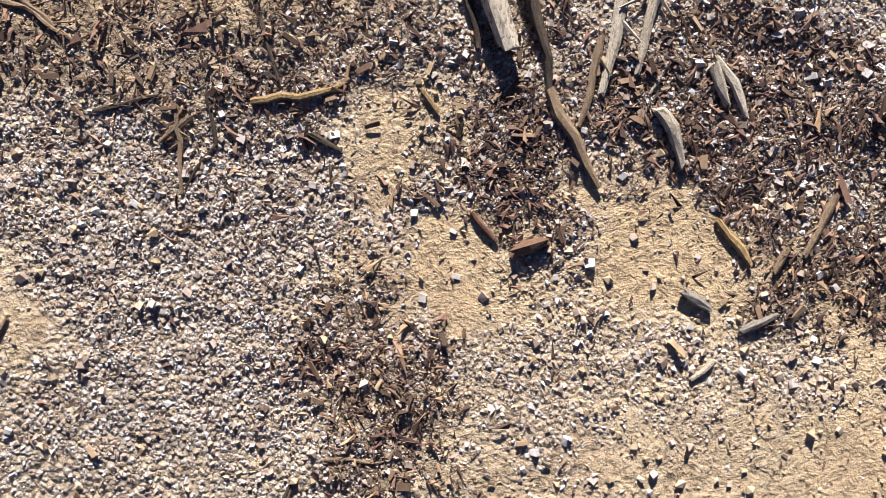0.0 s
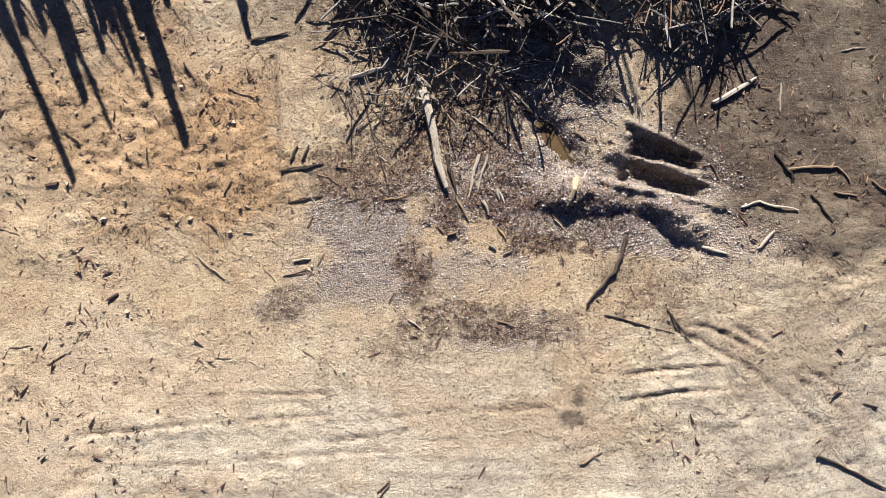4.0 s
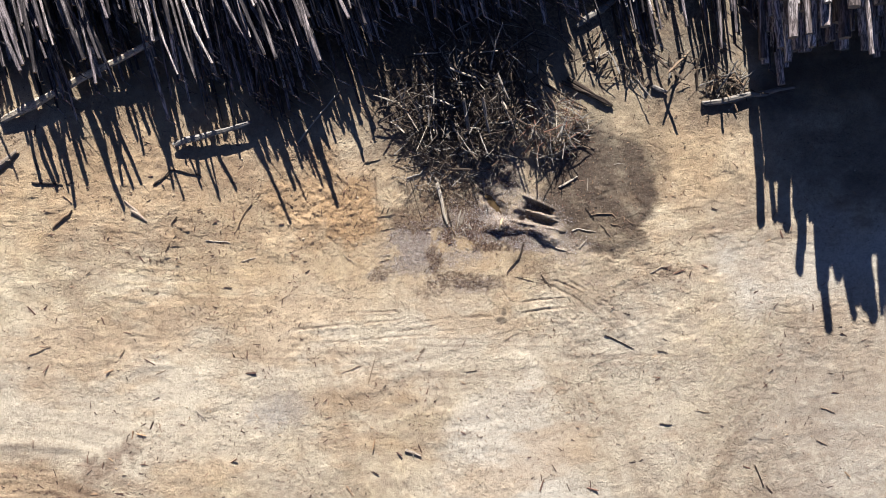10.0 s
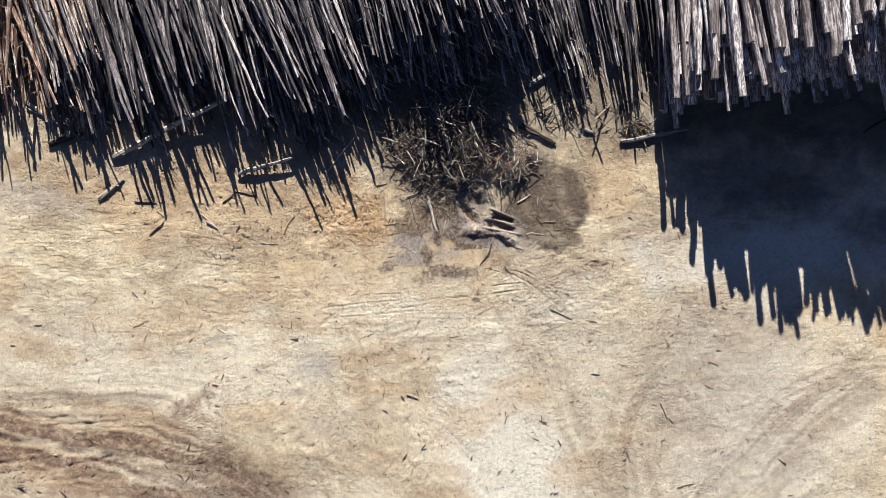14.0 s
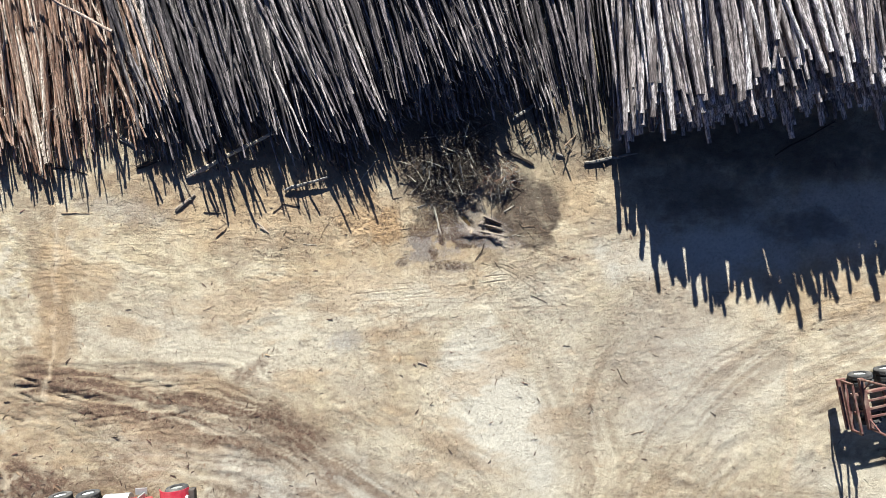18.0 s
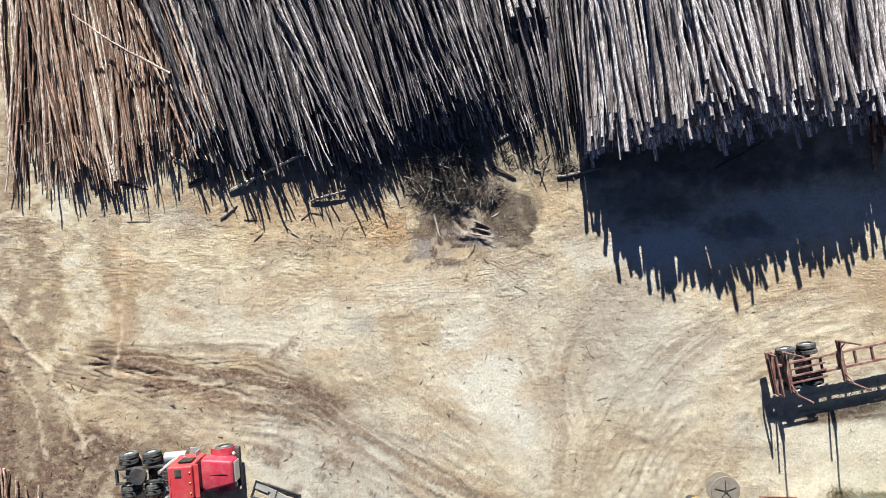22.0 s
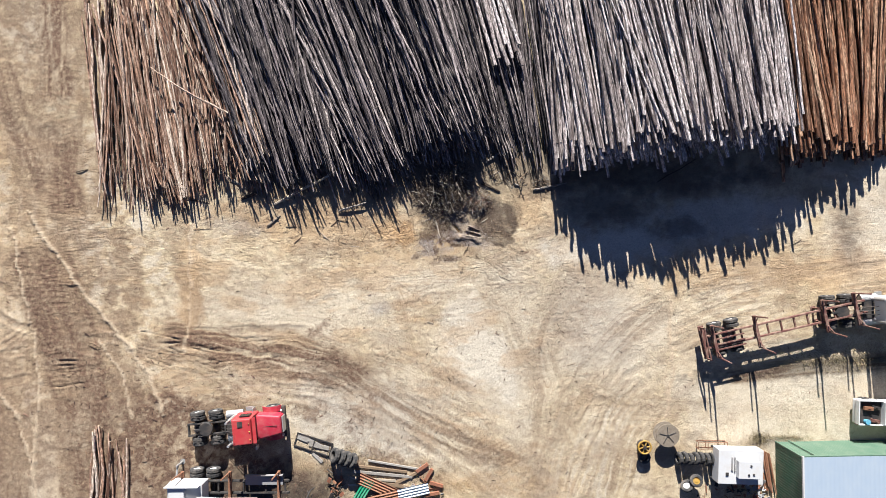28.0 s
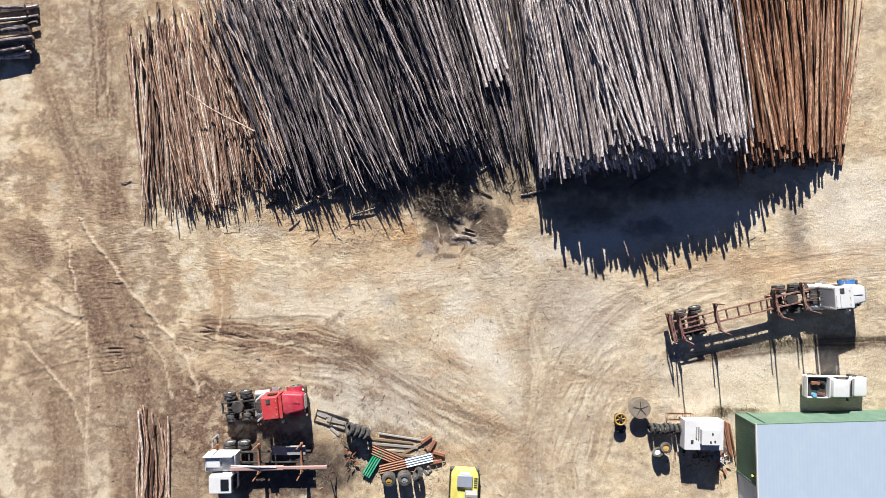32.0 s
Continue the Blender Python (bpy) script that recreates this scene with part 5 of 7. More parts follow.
def shape_points(kind, rnd):
    """A small closed shape: stone or chip."""
    bm = bmesh.new()
    if kind == "stone":
        bmesh.ops.create_icosphere(bm, subdivisions=1, radius=1)
        for v in bm.verts:
            v.co *= rnd.uniform(0.78, 1.2)
    elif kind == "grit":
        for c in ((1, 0, 0), (-1, 0, 0), (0, 1, 0), (0, -1, 0), (0, 0, 1), (0, 0, -1)):
            bm.verts.new(Vector(c) * rnd.uniform(0.85, 1.25) + Vector((rnd.uniform(-0.2, 0.2), rnd.uniform(-0.2, 0.2), 0)))
        bmesh.ops.convex_hull(bm, input=bm.verts)
    elif kind == "sliver":
        for c in ((-1, -0.8, 0), (-0.7, 0.9, 0), (1, 0.1, 0.1), (0, 0.1, 0.9)):
            bm.verts.new(Vector(c) * rnd.uniform(0.8, 1.2) + Vector((rnd.uniform(-0.2, 0.2), rnd.uniform(-0.2, 0.2), 0)))
        bmesh.ops.convex_hull(bm, input=bm.verts)
    elif kind == "pebble":
        bmesh.ops.create_cube(bm, size=1.5)
        for v in bm.verts:
            v.co = Vector((c * rnd.uniform(0.65, 1.15) for c in v.co))
    else:
        bmesh.ops.create_cube(bm, size=2)
        for v in bm.verts:
            v.co = Vector((v.co.x * rnd.uniform(0.75, 1.15) * (0.7 if v.co.x > 0 else 1), v.co.y * rnd.uniform(0.4, 1.15), v.co.z * rnd.uniform(0.5, 1.1)))
    bmesh.ops.triangulate(bm, faces=bm.faces)
    bm.verts.ensure_lookup_table()
    out = np.array([v.co[:] for v in bm.verts]), np.array([[v.index for v in f.verts] for f in bm.faces])
    bm.free()
    return out


def scatter(name, label, category, material, kind, xs, ys, sizes, stretch, lift, seed, tilt=0.4, smooth_faces=False, z_extra=None):
    """Many small pieces on the ground as one mesh. stretch: length, width, height against size."""
    rng, rnd = np.random.default_rng(seed), random.Random(seed)
    shapes = [shape_points(kind, rnd) for _ in range(6)]
    zs = height_at(xs, ys) + (0 if z_extra is None else z_extra)
    all_v, all_f, base = [], [], 0
    which = rng.integers(0, 6, len(xs))
    for k in range(6):
        m = which == k
        n = int(m.sum())
        v, f = shapes[k]
        s = sizes[m][:, None] * np.array(stretch) * rng.uniform(0.7, 1.3, (n, 3))
        a, b, c = rng.uniform(0, 2 * math.pi, n), rng.normal(0, tilt, n), rng.normal(0, tilt, n)
        p = v[None] * s[:, None]
        p = np.stack([p[..., 0] + b[:, None] * p[..., 2], p[..., 1] + c[:, None] * p[..., 2], p[..., 2] - b[:, None] * p[..., 0] - c[:, None] * p[..., 1]], -1)
        ca, sa = np.cos(a)[:, None], np.sin(a)[:, None]
        p = np.stack([ca * p[..., 0] - sa * p[..., 1], sa * p[..., 0] + ca * p[..., 1], p[..., 2]], -1)
        p += np.stack([xs[m], ys[m], zs[m] + lift * s[:, 2]], -1)[:, None]
        all_v.append(p.reshape(-1, 3))
        all_f.append((f[None] + base + len(v) * np.arange(n)[:, None, None]).reshape(-1, 3))
        base += len(v) * n
    ob = new(name, mesh_of(name, np.concatenate(all_v), np.concatenate(all_f), [material], smooth=smooth_faces))
    return tagged(ob, label, category, kind="stuff")


def sown(n, seed, cx, cy, sx, sy, weight):
    """Places round a centre, thinned by the ground's zones."""
    rng = np.random.default_rng(seed)
    x, y = rng.normal(cx, sx, n), rng.normal(cy, sy, n)
    z, _ = ground_zones(x.reshape(1, -1), y.reshape(1, -1))
    z["patch"] = smooth(0.45, 0.68, fbm(x / 1.3, y / 0.9, 140, 5, 0.62)).reshape(1, -1)
    z["near"] = np.hypot(x, y - 0.3).reshape(1, -1)
    keep = rng.random(n) < np.clip(weight({k: v[0] for k, v in z.items()}), 0, 1)
    return x[keep], y[keep]


STONES = islands_material("gravel_stones", [(0.0, (0.15, 0.11, 0.085)), (1.0, (0.70, 0.66, 0.62)), (0.15, (0.32, 0.24, 0.19)), (0.45, (0.45, 0.35, 0.28)), (0.8, (0.49, 0.445, 0.42))], 0.75)
CHIPS = islands_material("bark_chips", [(0.0, (0.035, 0.022, 0.017)), (1.0, (0.44, 0.29, 0.16)), (0.5, (0.115, 0.065, 0.048)), (0.8, (0.23, 0.13, 0.09))], 0.85)
FLAKES = islands_material("bark_flakes", [(0.0, (0.05, 0.032, 0.022)), (1.0, (0.42, 0.30, 0.18)), (0.4, (0.14, 0.085, 0.055)), (0.75, (0.27, 0.18, 0.11))], 0.85)
CRUMBS = islands_material("sand_crumbs", [(0.0, (0.34, 0.25, 0.15)), (1.0, (0.60, 0.5, 0.36)), (0.6, (0.47, 0.36, 0.23))], 0.9)

gx, gy = sown(120000, 1, -0.35, 0.45, 1.25, 0.75, lambda z: (0.11 + 1.0 * z["gravel"] ** 1.3 - 0.2 * z["ochre"]) * (1 - 0.75 * z["sand"]))
rng = np.random.default_rng(3)
gs = rng.lognormal(math.log(0.0025), 0.55, len(gx)).clip(0.0013, 0.011)
scatter("gravel", "pale grey and tan gravel over damp sand", "gravel", STONES, "grit", gx, gy, gs, (1.25, 1.0, 0.6), 0.2, 1, smooth_faces=False)
gx, gy = sown(42000, 2, 1.6, 0.9, 1.5, 0.7, lambda z: 0.05 + 1.0 * z["gravel"])
scatter("gravel", "coarse grey gravel round the puddle and ruts", "gravel", STONES, "pebble", gx, gy, rng.lognormal(math.log(0.0036), 0.55, len(gx)).clip(0.0018, 0.013), (1.25, 1, 0.65), 0.3, 2)
gx, gy = sown(80000, 4, -0.1, 0.6, 1.3, 0.8, lambda z: (0.07 + 1.1 * z["bark"] ** 1.1) * (1 - 0.6 * z["sand"]))
scatter("bark_litter", "dark bark chips and needles on the gravel", "bark litter", CHIPS, "sliver", gx, gy, rng.lognormal(math.log(0.0030), 0.65, len(gx)).clip(0.0012, 0.013), (2.0, 0.7, 0.45), 0.9, 4, tilt=0.25, z_extra=0.005)
gx, gy = sown(3200, 14, -0.1, 0.6, 1.2, 0.8, lambda z: 0.06 + 0.95 * z["bark"] ** 1.3)
scatter("bark_litter", "flat flakes of brown bark on the gravel", "bark litter", FLAKES, "chip", gx, gy, rng.lognormal(math.log(0.0048), 0.5, len(gx)).clip(0.0025, 0.014), (2.3, 0.7, 0.2), 1.2, 14, tilt=0.2, z_extra=0.008)
gx, gy = sown(22000, 5, 0.8, 2.2, 3.0, 2.2, lambda z: 0.04 + 0.6 * z["bark"] + 0.7 * z["mulch"])
scatter("bark_litter", "dark bark litter round the debris heap", "bark litter", CHIPS, "sliver", gx, gy, rng.lognormal(math.log(0.0065), 0.55, len(gx)).clip(0.003, 0.026), (2.4, 0.6, 0.45), 0.8, 5, tilt=0.25)
gx, gy = sown(70000, 15, -0.6, -0.6, 4.2, 2.3, lambda z: -0.1 + 0.5 * z["patch"] * (z["near"] > 1.0) + 0.5 * z["ochre"] * (z["near"] > 1.6) + 0.35 * z["bark"] - 0.12 * z["pale"] - 0.25 * z["sand"])
scatter("wood_litter", "tiny dark crumbs of bark trodden into the sand", "wood litter", CHIPS, "sliver", gx, gy, rng.lognormal(math.log(0.0045), 0.55, len(gx)).clip(0.002, 0.02), (1.7, 0.75, 0.55), 0.7, 15, tilt=0.2)
gx, gy = sown(60000, 16, -2.0, -1.5, 9.0, 4.5, lambda z: -0.1 + 0.6 * z["patch"] * (z["near"] > 3.0) + 0.3 * z["ochre"] * (z["near"] > 3.0) + 0.3 * z["brown"])
scatter("wood_litter", "small bark crumbs strewn over the yard", "wood litter", CHIPS, "sliver", gx, gy, rng.lognormal(math.log(0.0085), 0.55, len(gx)).clip(0.004, 0.035), (2.2, 0.65, 0.5), 0.7, 16, tilt=0.2)
gx, gy = sown(6000, 6, -3, -1, 12, 5, lambda z: (z["near"] > 2.6) * 0.10 + 0.5 * z["ochre"] * (z["near"] > 3.2) + 0.4 * z["brown"] - 0.25 * z["pale"])
scatter("wood_litter", "short dry twigs and bark strewn over the sand", "wood litter", CHIPS, "chip", gx, gy, rng.lognormal(math.log(0.0085), 0.6, len(gx)).clip(0.004, 0.028), (4.2, 0.45, 0.3), 0.9, 6, tilt=0.15)
gx, gy = sown(5000, 8, -8, -9, 17, 7, lambda z: (0.25 + 0.6 * z["brown"]) * (z["near"] > 4))
scatter("wood_litter", "bark pieces strewn over the brown wheel lanes", "wood litter", CHIPS, "chip", gx, gy, rng.lognormal(math.log(0.02), 0.5, len(gx)).clip(0.01, 0.05), (3.5, 0.45, 0.25), 0.9, 8, tilt=0.15)
gx, gy = sown(1800, 12, -20, -14.5, 5, 4.5, lambda z: 0.15 + 0.8 * z["brown"])
scatter("wood_litter", "dark bark and broken sticks round the parked trucks", "wood litter", CHIPS, "chip", gx, gy, rng.lognormal(math.log(0.021), 0.55, len(gx)).clip(0.01, 0.06), (3.2, 0.5, 0.3), 0.9, 12, tilt=0.15)
gx, gy = sown(26000, 9, -0.5, -0.2, 1.8, 0.9, lambda z: (0.5 - 0.4 * z["gravel"]) * (1 - 0.8 * z["sand"]))
scatter("sand_crumbs", "small tan crumbs of packed sand", "sand", CRUMBS, "grit", gx, gy, rng.lognormal(math.log(0.0042), 0.5, len(gx)).clip(0.002, 0.015), (1.1, 1, 0.7), 0.4, 9)
gx, gy = sown(12000, 10, -8, -1, 8, 3.5, lambda z: (0.3 + 0.7 * z["ochre"]) * (z["near"] > 2.6))
scatter("sand_crumbs", "clods of dry sand broken by wheels", "sand", CRUMBS, "grit", gx, gy, rng.lognormal(math.log(0.008), 0.5, len(gx)).clip(0.004, 0.03), (1.2, 1, 0.7), 0.25, 10)


# ---------------------------------------------------------------- debris heap
def debris_heap(name, label, cx, cy, rx, ry, top, count, parts, mats, seed, sizes, lengths):
    """Broken branches and bark thrown on a heap."""
    r = random.Random(seed)
    base = thing(name, pose(cx, cy, float(height_at(np.array(cx), np.array(cy)))), label, "debris heap")
    rest = [bmesh.new() for _ in mats]
    for k in range(count):
        a, d = r.uniform(0, 2 * math.pi), math.sqrt(r.random()) * r.uniform(0.7, 1.1)
        x, y = d * rx * math.cos(a), d * ry * math.sin(a)
        z = top * max(0.0, 1 - d) ** 0.8 * r.uniform(0.3, 1.1) + 0.02 + float(height_at(np.array(cx + x), np.array(cy + y))) - base.location.z
        length, rad = r.uniform(*lengths) * r.uniform(0.4, 1.2), sizes[0] + (sizes[1] - sizes[0]) * r.random() ** 2
        turn, rise = r.uniform(0, math.pi), r.gauss(0.0, 0.28)
        way = Vector((math.cos(turn) * math.cos(rise), math.sin(turn) * math.cos(rise), math.sin(rise)))
        mid = Vector((x, y, z + abs(way.z) * length * 0.35 + rad))
        bow = Vector((r.gauss(0, 0.035), r.gauss(0, 0.035), r.gauss(0, 0.02))) * length
        bm = branch_bmesh([mid - way * length / 2, mid + bow, mid + way * length / 2], rad, r, sides=5, flat=r.choice((0.35, 0.8, 0.9)), ragged=0.25)
        m = r.randrange(len(mats))
        if k < parts:
            part("branch" if r.random() < 0.6 else "bark_strip", bm, mats[m], base)
        else:
            me = bpy.data.meshes.new("tmp")
            bm.to_mesh(me), bm.free()
            rest[m].from_mesh(me)
            bpy.data.meshes.remove(me)
    for bm, m in zip(rest, mats):
        if bm.verts:
            tagged(part("twig_litter", bm, m, base), kind="stuff")
        else:
            bm.free()


W = {k: v[0] for k, v in WOOD.items()}
# mostly dark wood: the poles' shade on the heap is partly in the colour
DARKS = [W["dark"], W["dark"], W["dark"], W["dark"], W["grey"], W["dark"], W["dark"], W["pale"]]
for cx, cy, rx, ry, top, count, seed in ((-1.0, 4.4, 1.4, 1.3, 0.35, 330, 21), (0.9, 4.3, 1.1, 1.5, 0.5, 360, 25), (0.5, 5.6, 1.9, 1.0, 0.6, 330, 26), (-0.1, 3.2, 1.4, 0.9, 0.15, 300, 27)):
    debris_heap("debris_heap", "broken branches, bark and needles heaped below the poles", cx, cy, rx, ry, top, count, 110, DARKS, seed, (0.005, 0.026), (0.15, 1.2))
debris_heap("debris_heap", "low heap of thin reddish brown twigs and bark", 2.45, 3.75, 1.05, 0.95, 0.3, 330, 200, [W["brown"], W["pale"], W["red"], W["grey"], W["grey"]], 22, (0.006, 0.02), (0.25, 1.0))
debris_heap("debris_heap", "low litter of splintered sticks round the log", -0.3, 2.3, 1.6, 0.8, 0.04, 240, 130, [W["dark"], W["brown"], W["pale"], W["grey"]], 23, (0.004, 0.013), (0.12, 0.6))
debris_heap("debris_heap", "scattered broken poles and bark between the two piles", 4.7, 5.7, 2.0, 0.8, 0.05, 60, 60, [W["grey"], W["brown"], W["dark"], W["dark"]], 24, (0.01, 0.045), (0.3, 1.3))
debris_heap("debris_heap", "small heap of bark strips at the corner of the pale logs", 7.3, 5.1, 0.7, 0.45, 0.12, 60, 60, [W["grey"], W["brown"], W["dark"]], 28, (0.01, 0.03), (0.3, 0.9))


def puddle():
    n = Nodes("muddy_water")
    n.done(n.mix(n.noise(9, n.coords("Object"), 4), (0.075, 0.046, 0.017), (0.14, 0.09, 0.04)), 0.45, spec=0.3)
    bm = bmesh.new()
    r = random.Random(5)
    ring = []
    for k in range(40):
        a = 2 * math.pi * k / 40
        u, v = 0.27 * math.cos(a) * r.uniform(0.8, 1.15), 0.62 * math.sin(a) * r.uniform(0.85, 1.1)
        c, s = math.cos(radians(42)), math.sin(radians(42))
        ring.append(bm.verts.new((c * u - s * v, s * u + c * v, 0)))
    bm.faces.new(ring)
    me = bpy.data.meshes.new("puddle")
    bm.to_mesh(me), bm.free()
    me.materials.append(n.mat)
    ob = new("puddle", me)
    ob.location = (1.0, 1.58, float(height_at(np.array(1.0), np.array(1.58))) + 0.028)
    tagged(ob, "shallow muddy brown puddle in the gravel", "puddle", kind="structure")


puddle()


# ---------------------------------------------------------------- vehicles and yard things
RED = plain_paint("red_truck_paint", (0.37, 0.02, 0.04), 0.4, (0.38, 0.17, 0.15), 0.45)
RED_ORANGE = plain_paint("orange_red_paint", (0.40, 0.03, 0.035), 0.45, (0.35, 0.14, 0.1), 0.4)
WHITE = plain_paint("white_paint", (0.56, 0.555, 0.545), 0.35, (0.45, 0.38, 0.3), 0.35)
BLUE = plain_paint("blue_paint", (0.03, 0.13, 0.38), 0.35, (0.3, 0.3, 0.3), 0.3)
OCHRE_STEEL = plain_paint("ochre_steel_paint", (0.36, 0.21, 0.03), 0.5, (0.2, 0.15, 0.09), 0.5)
YELLOW = plain_paint("yellow_machine_paint", (0.60, 0.53, 0.11), 0.4, (0.35, 0.25, 0.1), 0.4)
GREY = plain_paint("grey_steel_paint", (0.24, 0.24, 0.24), 0.5, (0.3, 0.22, 0.15), 0.5)
BLACK = plain_paint("black_chassis_paint", (0.025, 0.023, 0.022), 0.55, (0.16, 0.12, 0.09), 0.55)
MAROON = plain_paint("maroon_frame_paint", (0.12, 0.045, 0.035), 0.6, (0.34, 0.25, 0.18), 0.9)
ALLOY = plain_paint("dull_alloy", (0.55, 0.54, 0.52), 0.35, (0.3, 0.27, 0.22), 0.4, metal=0.7)
RUBBER = plain_paint("dusty_rubber", (0.028, 0.027, 0.027), 0.85, (0.22, 0.19, 0.16), 0.6)
RUST = rust_material("rusted_steel")
RUST_ORANGE = rust_material("orange_rust", (0.20, 0.07, 0.035), (0.34, 0.135, 0.07))
PLANK = wood_material("grey_plank", (0.28, 0.26, 0.23), (0.45, 0.42, 0.38))
GLASS = Nodes("dark_window").done((0.012, 0.014, 0.017), 0.06, spec=0.6)


def wheel_part(parent, x, y, z, radius, width, axis_="y", rim=ALLOY, name="wheel", hole=0.55):
    """A wheel: a tyre with rounded shoulders and tread blocks, and its rim."""
    bm = bmesh.new()
    prof = [(hole, -0.5), (0.80, -0.5), (0.95, -0.42), (1.0, -0.3), (1.0, -0.05), (0.97, 0.0), (1.0, 0.05), (1.0, 0.3), (0.95, 0.42), (0.80, 0.5), (hole, 0.5)]
    seg = 28
    rings = []
    for k in range(seg):
        a = 2 * math.pi * k / seg
        rings.append([bm.verts.new((radius * r * (0.975 if k % 2 and r > 0.9 else 1) * math.cos(a), w * width, radius * r * (0.975 if k % 2 and r > 0.9 else 1) * math.sin(a))) for r, w in prof])
    for k in range(seg):
        p, q = rings[k], rings[(k + 1) % seg]
        for j in range(len(prof)):
            j2 = (j + 1) % len(prof)
            bm.faces.new((p[j], p[j2], q[j2], q[j]))
    turn = {"y": Matrix(), "x": Matrix.Rotation(math.pi / 2, 4, "Z"), "z": Matrix.Rotation(math.pi / 2, 4, "X")}[axis_]
    m = Matrix.Translation((x, y, z)) @ turn
    bmesh.ops.recalc_face_normals(bm, faces=bm.faces)
    bmesh.ops.transform(bm, matrix=m, verts=bm.verts)
    tyre = part("tyre" if rim else name, bm, RUBBER, parent, "dusty black rubber tyre")
    if rim:
        bm = bmesh.new()
        bmesh.ops.create_cone(bm, cap_ends=True, segments=20, radius1=radius * hole * 1.02, radius2=radius * hole * 1.02, depth=width * 0.45, matrix=Matrix.Rotation(math.pi / 2, 4, "X"))
        bmesh.ops.create_cone(bm, cap_ends=True, segments=12, radius1=radius * 0.24, radius2=radius * 0.18, depth=width * 0.8, matrix=Matrix.Rotation(math.pi / 2, 4, "X"))
        for k in range(8):
            a = 2 * math.pi * k / 8
            bmesh.ops.create_cone(bm, cap_ends=True, segments=6, radius1=radius * 0.05, radius2=radius * 0.05, depth=width * 0.6,
                                  matrix=Matrix.Translation((radius * 0.38 * math.cos(a), 0, radius * 0.38 * math.sin(a))) @ Matrix.Rotation(math.pi / 2, 4, "X"))
        bmesh.ops.transform(bm, matrix=m, verts=bm.verts)
        part("rim", bm, rim, tyre, "round steel rim")
    return tyre


def hull(points, faces=None, bevel=0.06, segments=3):
    """A closed body from the corners of a convex form, with rounded edges."""
    bm = bmesh.new()
    for p in points:
        bm.verts.new(p)
    bmesh.ops.convex_hull(bm, input=bm.verts)
    bmesh.ops.dissolve_limit(bm, angle_limit=0.05, verts=bm.verts, edges=bm.edges)
    if bevel:
        bmesh.ops.bevel(bm, geom=list(bm.edges), offset=bevel, segments=segments, affect="EDGES", profile=0.55, clamp_overlap=True)
    return bm


def slab(x0, x1, w0, w1, z0, z1, top=0.0):
    """Corners of a body that narrows from half width w0 at x0 to w1 at x1."""
    return [(x0, s * w0, z0) for s in (-1, 1)] + [(x1, s * w1, z0) for s in (-1, 1)] + [(x0 + top, s * (w0 - top), z1) for s in (-1, 1)] + [(x1 - top, s * (w1 - top), z1) for s in (-1, 1)]


